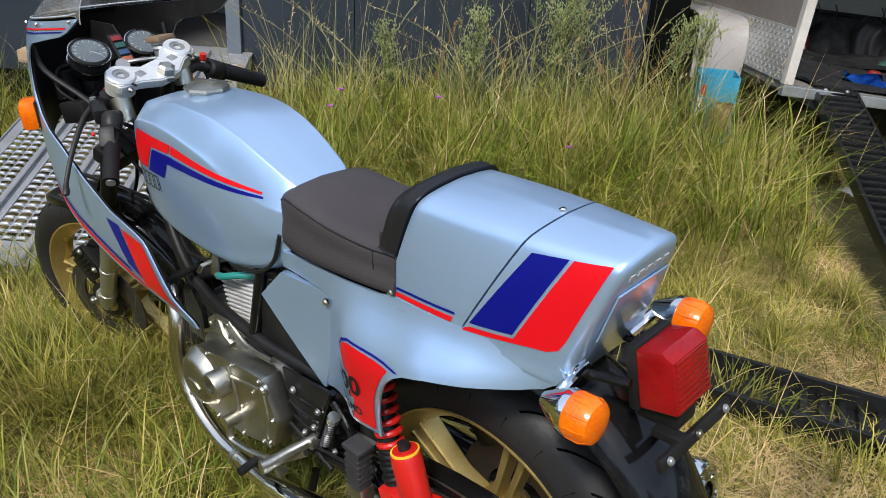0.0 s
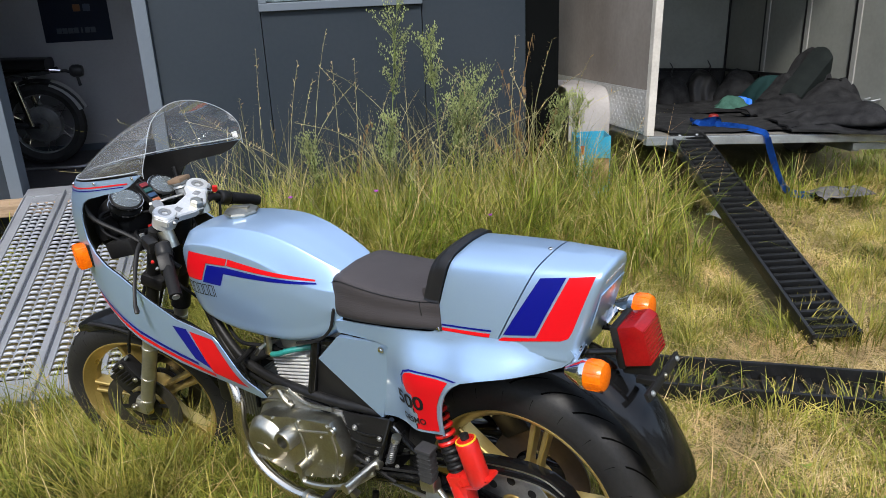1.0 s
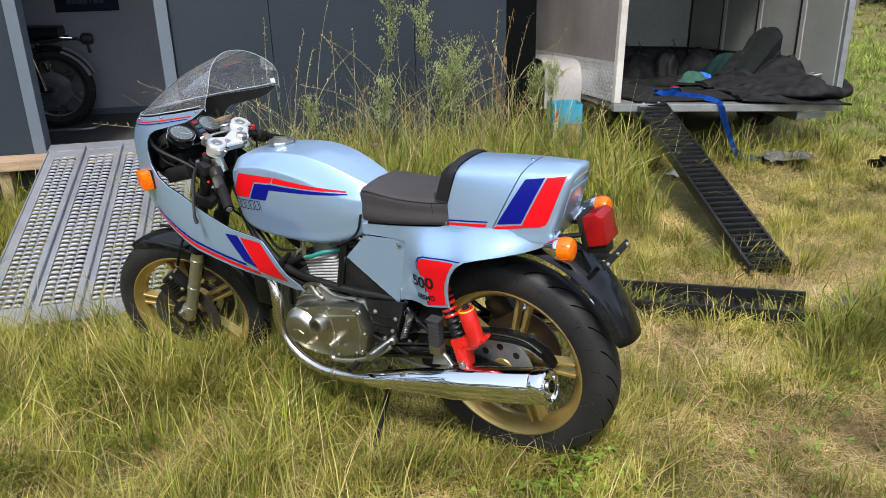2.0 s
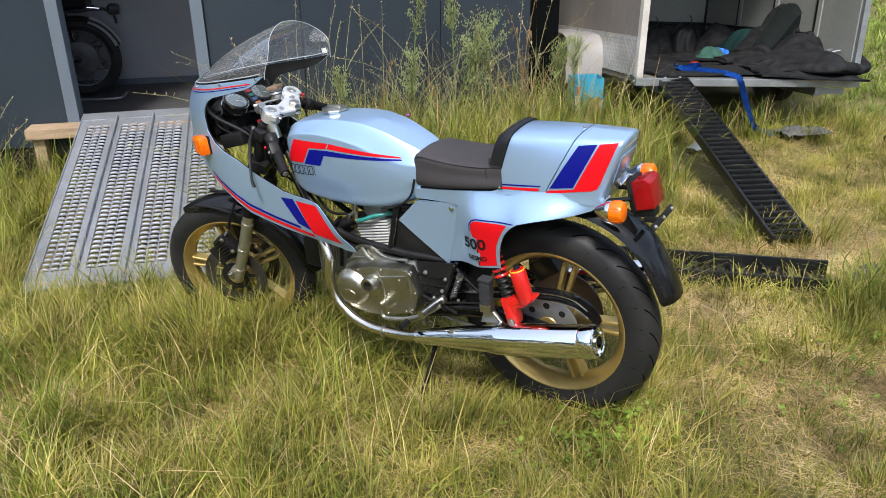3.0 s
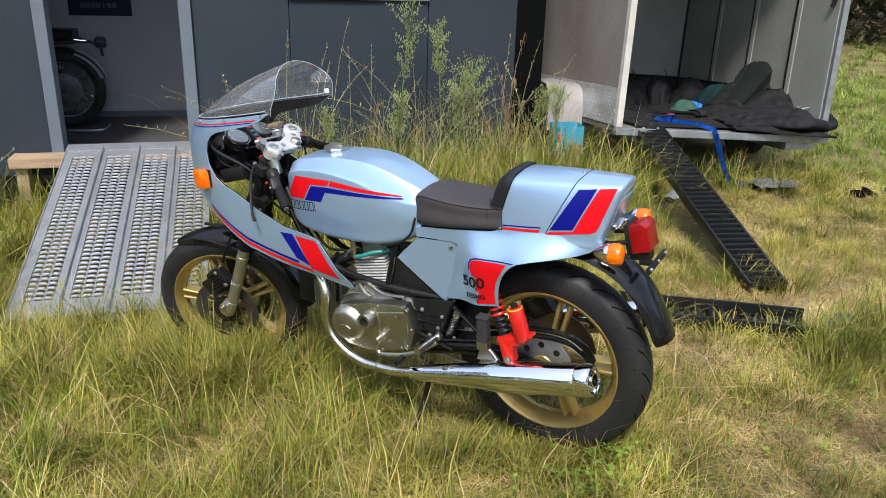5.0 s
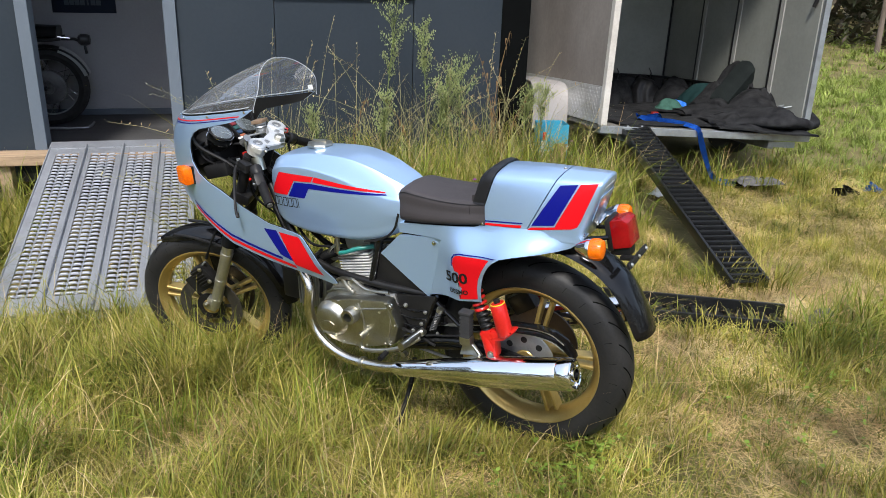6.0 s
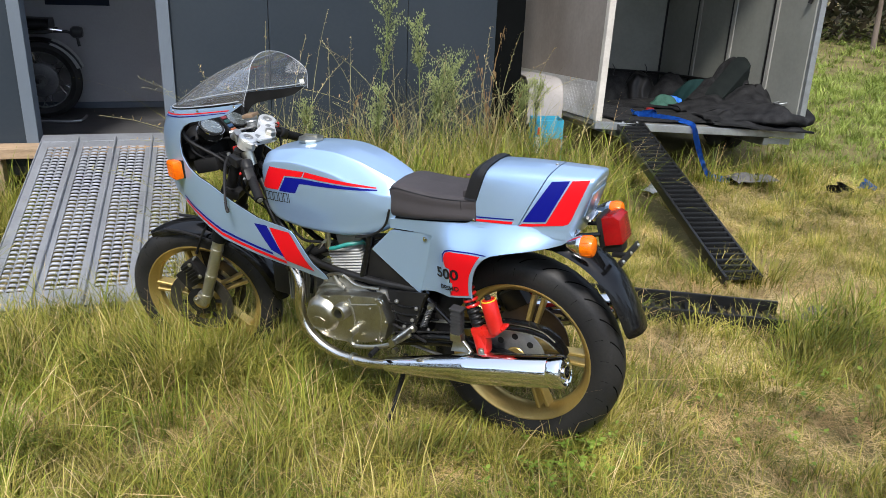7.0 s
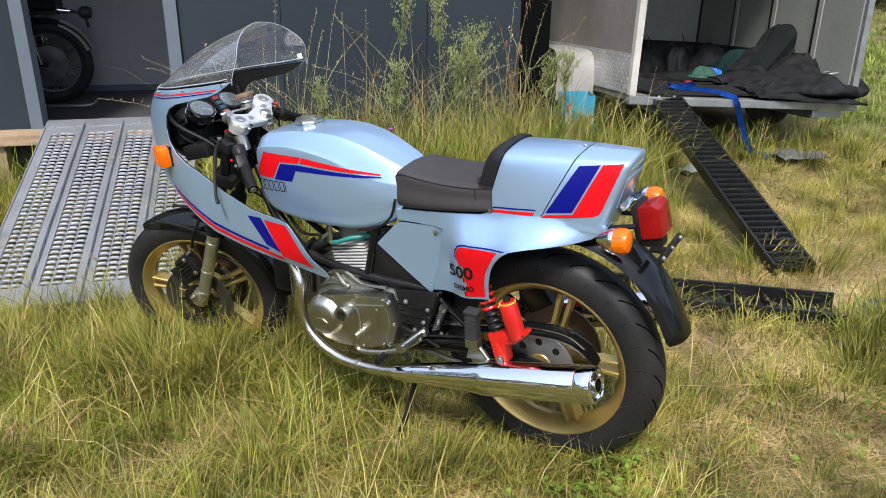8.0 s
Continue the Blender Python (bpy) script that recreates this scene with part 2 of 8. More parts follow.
def box(bm, size, at=(0, 0, 0), bevel=0.0, m=None):
    r = bmesh.ops.create_cube(bm, size=1.0)
    vs = r["verts"]
    bmesh.ops.scale(bm, vec=size, verts=vs)
    if bevel:
        es = list({e for v in vs for e in v.link_edges})
        g = bmesh.ops.bevel(bm, geom=es, offset=bevel, segments=2, affect="EDGES", profile=0.6)
        vs = list({v for f in g["faces"] for v in f.verts} | {v for v in vs if v.is_valid})
    mm = Matrix.Translation(at)
    bmesh.ops.transform(bm, matrix=(mm @ m) if m else mm, verts=vs)
    return bm


def frames_along(pts):
    """A turning frame at each point of a line, without twist."""
    pts = [Vector(p) for p in pts]
    out, ref = [], None
    for i, p in enumerate(pts):
        d = (pts[min(i + 1, len(pts) - 1)] - pts[max(i - 1, 0)]).normalized()
        if ref is None:
            ref = d.orthogonal().normalized()
        ref = (ref - d * ref.dot(d)).normalized()
        out.append((p, ref.copy(), d.cross(ref)))
    return out


def smooth_line(pts, n=6):
    """A rounded line through the points."""
    P = [Vector(p) for p in pts]
    P = [2 * P[0] - P[1]] + P + [2 * P[-1] - P[-2]]
    out = []
    for i in range(1, len(P) - 2):
        a, b, c, d = P[i - 1:i + 3]
        for k in range(n):
            t = k / n
            out.append(0.5 * ((2 * b) + (c - a) * t + (2 * a - 5 * b + 4 * c - d) * t * t + (3 * b - a - 3 * c + d) * t ** 3))
    out.append(P[-2])
    return out


def tube(bm, pts, r, seg=10, rounded=0, cap=True, flat=1.0):
    """A pipe along the points; r is one radius or one per point."""
    if rounded:
        if isinstance(r, (list, tuple)):
            r = [x.x for x in smooth_line([(q, 0, 0) for q in r], rounded)]
        pts = smooth_line(pts, rounded)
    rs = r if isinstance(r, (list, tuple)) else [r] * len(pts)
    rings = []
    for (p, a, b), q in zip(frames_along(pts), rs):
        rings.append([bm.verts.new(p + q * (math.cos(2 * math.pi * k / seg) * a + flat * math.sin(2 * math.pi * k / seg) * b)) for k in range(seg)])
    for u, v in zip(rings, rings[1:]):
        for k in range(seg):
            bm.faces.new((u[k], u[(k + 1) % seg], v[(k + 1) % seg], v[k]))
    if cap:
        bm.faces.new(rings[0][::-1])
        bm.faces.new(rings[-1])
    return bm


def lathe(bm, profile, seg=32, m=None, closed=False):
    """Turn (radius, along) points about the y axis."""
    rings = []
    for r, h in profile:
        ring = []
        for k in range(seg):
            a = 2 * math.pi * k / seg
            p = Vector((r * math.cos(a), h, r * math.sin(a)))
            ring.append(bm.verts.new(m @ p if m else p))
        rings.append(ring)
    pairs = list(zip(rings, rings[1:])) + ([(rings[-1], rings[0])] if closed else [])
    for u, v in pairs:
        for k in range(seg):
            bm.faces.new((u[k], v[k], v[(k + 1) % seg], u[(k + 1) % seg]))
    if not closed:
        bm.faces.new(rings[0])
        bm.faces.new(rings[-1][::-1])
    return bm


def plate(bm, outline, thick, m=None, bevel=0.0):
    """A flat plate: outline in x, z; thickness along y, centred."""
    vs = [bm.verts.new((x, -thick / 2, z)) for x, z in outline]
    f = bm.faces.new(vs)
    g = bmesh.ops.extrude_face_region(bm, geom=[f])
    top = [v for v in g["geom"] if isinstance(v, bmesh.types.BMVert)]
    bmesh.ops.translate(bm, vec=(0, thick, 0), verts=top)
    allv = vs + top
    if bevel:
        es = [e for e in {e for v in allv for e in v.link_edges}]
        g = bmesh.ops.bevel(bm, geom=es, offset=bevel, segments=2, affect="EDGES", profile=0.6)
        allv = list({v for q in g["faces"] for v in q.verts} | {v for v in allv if v.is_valid})
    if m:
        bmesh.ops.transform(bm, matrix=m, verts=allv)
    return bm


def curved(poly, place, thick=0.004, step=0.02):
    """A bent sheet: the outline (a, b) is cut into a fine net and laid by place(a, b) -> (point, outward)."""
    bm = bmesh.new()
    bm.faces.new([bm.verts.new((a, b, 0)) for a, b in poly])
    for axis in (0, 1):
        lo, hi = min(p[axis] for p in poly), max(p[axis] for p in poly)
        n = max(1, int((hi - lo) / step))
        for i in range(1, n):
            co = [0, 0, 0]
            co[axis] = lo + (hi - lo) * i / n
            no = [0, 0, 0]
            no[axis] = 1
            bmesh.ops.bisect_plane(bm, geom=bm.verts[:] + bm.edges[:] + bm.faces[:], plane_co=co, plane_no=no, dist=1e-6)
    spots = {v: place(v.co.x, v.co.y) for v in bm.verts}
    for v, (p, o) in spots.items():
        v.co = p
    bm.normal_update()
    first = next(iter(bm.faces))
    s = sum((f.normal.dot(Vector(spots[f.verts[0]][1])) for f in bm.faces))
    if s < 0:
        bmesh.ops.reverse_faces(bm, faces=bm.faces[:])
    if thick:
        old = list(bm.faces)
        dup = bmesh.ops.duplicate(bm, geom=bm.verts[:] + bm.edges[:] + bm.faces[:])
        vm = dup["vert_map"]
        for v in list(spots):
            vm[v].co = Vector(spots[v][0]) - Vector(spots[v][1]).normalized() * thick
        rim = [e for e in {e for f in old for e in f.edges} if sum(f in e.link_faces for f in old) == 1 and len(e.link_faces) == 1]
        bmesh.ops.reverse_faces(bm, faces=[f for f in dup["geom"] if isinstance(f, bmesh.types.BMFace)])
        for e in rim:
            a, b = e.verts
            try:
                bm.faces.new((b, a, vm[a], vm[b]))
            except ValueError:
                pass
    return bm


def spline(xs, ys, x):
    """Smooth value between given stations."""
    if x <= xs[0]:
        return ys[0]
    if x >= xs[-1]:
        return ys[-1]
    i = max(k for k in range(len(xs)) if xs[k] <= x)
    i = min(i, len(xs) - 2)
    t = (x - xs[i]) / (xs[i + 1] - xs[i])

    def slope(k):
        if k == 0 or k == len(xs) - 1:
            return 0.0 if len(xs) > 2 else (ys[1] - ys[0]) / (xs[1] - xs[0])
        return (ys[k + 1] - ys[k - 1]) / (xs[k + 1] - xs[k - 1])
    h = xs[i + 1] - xs[i]
    a, b = slope(i) * h, slope(i + 1) * h
    return (2 * t ** 3 - 3 * t * t + 1) * ys[i] + (t ** 3 - 2 * t * t + t) * a + (3 * t * t - 2 * t ** 3) * ys[i + 1] + (t ** 3 - t * t) * b


def loft(bm, stations, nx=24, nv=6, cap=True):
    """A body through half sections: stations are (x, [(y, z), ...] from the top middle to the bottom middle); mirrored to the other side."""
    xs = [s[0] for s in stations]
    m = len(stations[0][1])
    rings = []
    for i in range(nx + 1):
        x = xs[0] + (xs[-1] - xs[0]) * i / nx
        key = xs if xs[0] < xs[-1] else [-q for q in xs]
        q = x if xs[0] < xs[-1] else -x
        half = [(0.0, spline(key, [s[1][k][0] for s in stations], q), spline(key, [s[1][k][1] for s in stations], q)) for k in range(m)]
        half = smooth_line(half, nv)
        side = [(max(0.0, p.y), p.z) for p in half]
        loop = side + [(-y, z) for y, z in side[-2:0:-1]]
        rings.append([bm.verts.new((x, y, z)) for y, z in loop])
    n = len(rings[0])
    for u, v in zip(rings, rings[1:]):
        for k in range(n):
            bm.faces.new((u[k], u[(k + 1) % n], v[(k + 1) % n], v[k]))
    if cap:
        bm.faces.new(rings[0][::-1])
        bm.faces.new(rings[-1])
    bmesh.ops.recalc_face_normals(bm, faces=bm.faces[:])
    return bm


def lettering(name, text, size, material, m, parent, depth=0.0006, squeeze=1.0, tilt=0.0, bold=0.0):
    cu = bpy.data.curves.new(name, "FONT")
    cu.body, cu.size, cu.extrude, cu.shear, cu.offset = text, size, depth, tilt, bold
    cu.align_x, cu.align_y = "CENTER", "CENTER"
    tmp = bpy.data.objects.new(name, cu)
    scene.collection.objects.link(tmp)
    me = bpy.data.meshes.new_from_object(tmp.evaluated_get(bpy.context.evaluated_depsgraph_get()))
    bpy.data.objects.remove(tmp)
    me.materials.clear()
    me.materials.append(material)
    ob = new(name, me)
    if parent:
        ob.parent = parent
    ob.matrix_basis = m @ Matrix.Diagonal((squeeze, 1, 1, 1))
    return ob


def ground_z(x, y):
    """The lie of the land: it falls gently towards the shed door."""
    return -0.05 + 0.06 * math.tanh((x + 0.3) / 0.6) + 0.012 * math.sin(1.3 * x + 0.7 * y) + 0.01 * math.sin(2.9 * y - 1.1 * x)


# ---------------------------------------------------------------- ground
def build_ground():
    bm = bmesh.new()
    xs = [-300, -120, -50, -20, -10] + [-6 + 0.15 * i for i in range(101)] + [13, 20, 50, 120, 300]
    ys = [-300, -120, -50, -20, -8] + [-3 + 0.15 * i for i in range(101)] + [16, 25, 50, 120, 300]
    grid = [[bm.verts.new((x, y, ground_z(x, y) if abs(x) < 40 and abs(y) < 40 else -0.1)) for x in xs] for y in ys]
    for r, s in zip(grid, grid[1:]):
        for i in range(len(xs) - 1):
            bm.faces.new((r[i], r[i + 1], s[i + 1], s[i]))
    g = part("ground", bm, SOIL)
    return tagged(g, "uneven grassy ground with dry straw patches", "ground", kind="structure")


build_ground()


# ---------------------------------------------------------------- shed
def slab(name, x0, x1, y0, y1, z0, z1, material, parent=None, bevel=0.0, label=""):
    bm = bmesh.new()
    box(bm, (x1 - x0, y1 - y0, z1 - z0), ((x0 + x1) / 2, (y0 + y1) / 2, (z0 + z1) / 2), bevel)
    return part(name, bm, material, parent, label, smooth=False)


WALL_Y = 4.3
SHED_FLOOR = 0.165
wall = thing("wall_front", pose(0, 0, 0), "dark grey clad shed wall with a doorway", "wall", kind="structure")
for x0, x1, z0, z1 in ((-6.0, -4.2, 0.12, 2.7), (-4.196, -2.095, 0.12, 2.7), (-1.165, -0.562, 0.12, 2.7), (-0.558, 0.36, 0.12, 1.24),
                       (-0.558, 0.36, 1.92, 2.7), (0.364, 0.985, 0.12, 2.7), (-2.095, -1.165, 2.25, 2.7)):
    slab("cladding_panel", x0, x1, WALL_Y, WALL_Y + 0.09, z0, z1, SHEDGREY, wall, 0.003)
slab("corner_trim", 0.989, 1.2, WALL_Y + 0.02, WALL_Y + 0.22, 0.0, 2.7, mat("dark_corner", (0.0035, 0.004, 0.004), 0.9), wall, 0.004)
slab("skirting", -6.0, -2.32, WALL_Y + 0.02, WALL_Y + 0.08, -0.25, 0.118, SATIN, wall)
slab("skirting", -1.165, 0.985, WALL_Y + 0.02, WALL_Y + 0.08, -0.25, 0.118, SATIN, wall)
door = thing("door_1", pose(0, 0, 0), "open doorway of the shed with grey metal posts", "door", kind="structure")
slab("door_post", -2.093, -2.02, WALL_Y - 0.03, WALL_Y + 0.1, 0.27, 2.25, TRIMGREY, door, 0.004)
slab("door_post", -1.243, -1.167, WALL_Y - 0.03, WALL_Y + 0.1, 0.27, 2.25, TRIMGREY, door, 0.004)
slab("door_head", -2.02, -1.243, WALL_Y - 0.03, WALL_Y + 0.1, 2.18, 2.25, TRIMGREY, door, 0.004)
win = thing("window_1", pose(0, 0, 0), "grey aluminium sliding window of the shed", "window", kind="structure")
for n, a in (("window_sill", (-0.565, 0.365, 1.242, 1.285)), ("window_frame", (-0.565, -0.52, 1.285, 1.9)), ("window_frame", (0.32, 0.365, 1.285, 1.9)),
             ("window_frame", (-0.565, 0.365, 1.9, 1.945)), ("window_frame", (-0.12, -0.08, 1.285, 1.9))):
    slab(n, a[0], a[1], WALL_Y - 0.025, WALL_Y + 0.05, a[2], a[3], TRIMGREY, win, 0.003)
for x0, x1 in ((-0.52, -0.12), (-0.08, 0.32)):
    slab("pane", x0, x1, WALL_Y + 0.01, WALL_Y + 0.016, 1.285, 1.9, PANE, win)
    slab("blind", x0, x1, WALL_Y + 0.05, WALL_Y + 0.056, 1.29, 1.9, mat("pale_blind", (0.6, 0.62, 0.62), 0.7), win)
for n, a, m in (("wall_back", (-5.95, 1.1, 6.0, 6.08, 0.0, 2.7), INNER), ("wall_left", (-6.0, -5.92, 4.39, 6.0, 0.0, 2.7), INNER),
                ("wall_right", (0.9, 0.98, 4.39, 6.0, 0.0, 2.7), INNER), ("floor", (-5.92, 0.9, 4.34, 6.0, 0.05, SHED_FLOOR), FLOORDARK),
                ("roof", (-6.1, 1.15, 4.2, 6.2, 2.7, 2.78), SHEDGREY), ("baseboard", (-5.9, 0.9, 5.985, 5.998, SHED_FLOOR, SHED_FLOOR + 0.05), TRIMGREY)):
    tagged(slab(n, *a, m), {"floor": "dark sheet floor inside the shed", "roof": "flat shed roof", "baseboard": "grey baseboard"}.get(n, "plain grey lined wall inside the shed"), n.split("_")[0], kind="structure")

step = thing("timber_step", pose(-2.05, 4.2, 0), "weathered timber plank on short legs at the doorway", "step")
bm = bmesh.new()
box(bm, (1.2, 0.16, 0.065), (0.33, 0, 0.245), 0.006)
part("plank", bm, TIMBER, step, smooth=False)
for lx in (-0.21, 0.85):
    bm = bmesh.new()
    box(bm, (0.07, 0.1, 0.42), (lx, 0.01, 0.0), 0.005)
    part("leg", bm, TIMBER, step, smooth=False)


def build_deck_ramp():
    """Folding ramp of four louvred aluminium leaves from the doorway to the grass."""
    top, foot = Vector((-2.0, 4.235, 0.295)), Vector((-1.945, 2.43, -0.055))
    length = (foot - top).length
    run = (foot - top).normalized()
    across = Vector((-run.y, run.x, 0)).normalized()
    up = across.cross(run).normalized()
    up = up if up.z > 0 else -up
    m = Matrix((across, run, up)).transposed().to_4x4()
    m.translation = top
    ramp = thing("loading_ramp", m, "louvred aluminium folding ramp leading up to the doorway", "ramp")
    w = 0.2225
    for k in range(4):
        bm = bmesh.new()
        x0 = k * w
        m0, m1 = (0.055 if k == 0 else 0.036), 0.036
        for e, wide in ((0.002, m0 - 0.002), (w - m1, m1 - 0.002)):
            box(bm, (wide, length, 0.010), (x0 + e + wide / 2, length / 2, 0.0), 0.002)
        for e in (0.004, w - 0.004):
            box(bm, (0.006, length, 0.050), (x0 + e, length / 2, -0.012), 0.001)
        box(bm, (w - m0 - m1, 0.10, 0.010), (x0 + m0 + (w - m0 - m1) / 2, 0.05, 0.0))
        box(bm, (w - m0 - m1, 0.14, 0.010), (x0 + m0 + (w - m0 - m1) / 2, length - 0.07, 0.0))
        box(bm, (w - 0.004, 0.008, 0.05), (x0 + w / 2, length - 0.004, -0.02), 0.002)
        cw = (w - m0 - m1) / 3
        rows = 38
        y0, y1 = 0.10, length - 0.14
        pitch = (y1 - y0) / rows
        for c in range(3):
            cx = x0 + m0 + cw * (c + 0.5)
            if c:
                box(bm, (0.005, y1 - y0, 0.006), (cx - cw / 2, (y0 + y1) / 2, -0.001))
            for r in range(rows):
                y = y0 + pitch * (r + 0.5)
                ww = cw * 0.96
                strip = []
                for dy, h in ((-0.30, 0.0), (-0.12, 0.010), (0.10, 0.013), (0.24, 0.010), (0.28, 0.004)):
                    strip.append([bm.verts.new((cx + ww * q, y + pitch * dy, h * (1 - abs(2 * q) ** 4))) for q in (-0.5, -0.3, 0, 0.3, 0.5)])
                for a, b in zip(strip, strip[1:]):
                    for q in range(4):
                        bm.faces.new((a[q], a[q + 1], b[q + 1], b[q]))
        part("leaf", bm, DECKALU, ramp, smooth=False)
        if k < 3:
            bm = bmesh.new()
            tube(bm, [(x0 + w, 0.0, 0.02), (x0 + w, length - 0.02, 0.02)], 0.006, 8)
            part("hinge_rod", bm, DECKALU, ramp)
    for k in range(4):
        for q in (0.25, 0.75):
            bm = bmesh.new()
            lathe(bm, [(0.0005, 0.004), (0.006, 0.003), (0.008, 0.0)], 10, Matrix.Translation((w * (k + q), 0.03, 0.007)) @ pose(0, 0, 0, 90))
            part("rivet", bm, GALV, ramp)
    bm = bmesh.new()
    box(bm, (4 * w, 0.1, 0.005), (2 * w, -0.03, 0.006))
    part("lip", bm, DECKALU, ramp)


build_deck_ramp()


# ---------------------------------------------------------------- trailer
TR = pose(1.565, 3.79, 0.464, -4.9, 3.4, 0)
trailer = thing("box_trailer", TR, "open white box trailer with checker plate sides and dirty panels", "trailer")
TW, TL, TH = 1.6, 2.1, 1.75


def tpart(name, size, at, material, bevel=0.0, label="", smooth=False):
    bm = bmesh.new()
    box(bm, size, at, bevel)
    return part(name, bm, material, trailer, label, smooth)


tpart("side_wall", (0.035, TL, TH), (0.0175, TL / 2, TH / 2 + 0.02), TRAILWHITE, 0.004)
tpart("side_wall", (0.035, TL, TH), (TW - 0.0175, TL / 2, TH / 2 + 0.02), TRAILIN, 0.004)
tpart("front_wall", (TW - 0.07, 0.035, TH), (TW / 2, TL - 0.018, TH / 2 + 0.02), TRAILIN)
# roof out of view, made translucent so that light reaches the back
tpart("unseen_trailer_roof", (TW + 0.04, TL + 0.03, 0.03), (TW / 2, TL / 2, TH + 0.037), ROOF_ASSUMED)
tpart("trailer_floor", (TW - 0.004, TL - 0.004, 0.03), (TW / 2, TL / 2 + 0.01, -0.002), mat("plywood_floor", (0.16, 0.15, 0.13), 0.8, 0, (0.1, 0.095, 0.08), 5, 50, 0.2))
tpart("sill", (TW + 0.05, 0.045, 0.05), (TW / 2 + 0.01, -0.022, -0.012), GALV, 0.004, "scuffed galvanised rear sill")
POST = mat("cream_post", (0.50, 0.47, 0.42), 0.5, 0.0, (0.36, 0.33, 0.29), 6, 60, 0.06)
tpart("corner_post", (0.045, 0.05, TH), (0.01, -0.01, TH / 2 + 0.015), POST, 0.004)
tpart("corner_post", (0.045, 0.05, TH), (TW - 0.005, -0.01, TH / 2 + 0.015), GALV, 0.004)
for y in (0.42, 0.96, 1.48):
    tpart("wall_rib", (0.010, 0.045, TH - 0.02), (TW - 0.039, y, TH / 2 + 0.02), RIBPALE, 0.002)
    tpart("rib_joint", (0.010, 0.020, TH - 0.02), (TW - 0.039, y + 0.034, TH / 2 + 0.02), SATIN)
tpart("rib_joint", (0.014, 0.014, TH - 0.02), (TW - 0.043, TL - 0.043, TH / 2 + 0.02), SATIN)
tpart("chassis_rail", (0.05, TL, 0.08), (0.25, TL / 2, -0.06), GALV)
tpart("chassis_rail", (0.05, TL, 0.08), (TW - 0.25, TL / 2, -0.06), GALV)
tpart("lashing_rail", (TW - 0.08, 0.03, 0.025), (TW / 2, TL - 0.06, 0.288), SATIN, 0.004)
tpart("lashing_rail", (0.03, 1.5, 0.025), (TW - 0.06, 1.22, 0.288), SATIN, 0.004)
# darker board along the foot of the front wall
tpart("kick_board", (TW - 0.08, 0.012, 0.262), (TW / 2, TL - 0.042, 0.145), mat("dark_board", (0.035, 0.035, 0.034), 0.8, 0, (0.018, 0.018, 0.018), 6, 60, 0.1))
tpart("lamp_board", (0.22, 0.02, 0.04), (1.42, -0.02, -0.065), GALV)
# checker plate band with raised bars
bm = bmesh.new()
box(bm, (0.006, TL - 0.02, 0.25), (-0.004, TL / 2, 0.145))
for i in range(70):
    for j in range(9):
        s = 1 if (i + j) % 2 else -1
        box(bm, (0.003, 0.022, 0.005), (-0.0075, 0.03 + i * 0.0295, 0.035 + j * 0.027), 0, pose(0, 0, 0, 45 * s, 0, 0))
part("checker_plate", bm, CHECKER, trailer, smooth=False)
# wheel arch and wheel
bm = bmesh.new()
arch = [(0.57, -0.09), (0.575, 0.06), (0.592, 0.15), (0.625, 0.205), (0.675, 0.235), (0.76, 0.245), (1.30, 0.245), (1.41, 0.22), (1.48, 0.15), (1.52, 0.06), (1.52, -0.08)]
for (a, b), (c, d) in zip(arch, arch[1:]):
    q = [bm.verts.new(p) for p in ((-0.28, a, b), (-0.28, c, d), (-0.008, c, d), (-0.008, a, b))]
    bm.faces.new(q)
bmesh.ops.remove_doubles(bm, verts=bm.verts[:], dist=0.0005)
bmesh.ops.solidify(bm, geom=bm.faces[:], thickness=0.006)
part("wheel_arch", bm, mat("pale_fender", (0.33, 0.31, 0.295), 0.45, 0.15, (0.25, 0.23, 0.215), 4, 60, 0.06), trailer, "pale sheet metal wheel arch", sharp=60)
for sx in (-0.1, TW + 0.1):
    bm = bmesh.new()
    lathe(bm, [(0.14, -0.06), (0.24, -0.08), (0.27, -0.06), (0.275, 0.0), (0.27, 0.06), (0.24, 0.08), (0.14, 0.06)], 28, Matrix.Translation((sx, 1.07, -0.10 if sx < 0 else -0.01)) @ pose(0, 0, 0, 0, 0, 90))
    tw = part("wheel", bm, TYRE, trailer)
# half-lowered handle on the right wall and rub strip
bm = bmesh.new()
tube(bm, [(TW - 0.04, 0.12, 0.2), (TW - 0.09, 0.13, 0.19), (TW - 0.09, 0.2, 0.19), (TW - 0.04, 0.21, 0.2)], 0.006, 8, 3)
part("tie_ring", bm, GALV, trailer)
bm = bmesh.new()
tube(bm, [(TW - 0.05, 0.02, 1.1), (TW - 0.05, 0.03, 0.98), (TW - 0.06, 0.05, 0.9)], 0.014, 8, 3)
part("door_strap", bm, SATIN, trailer)


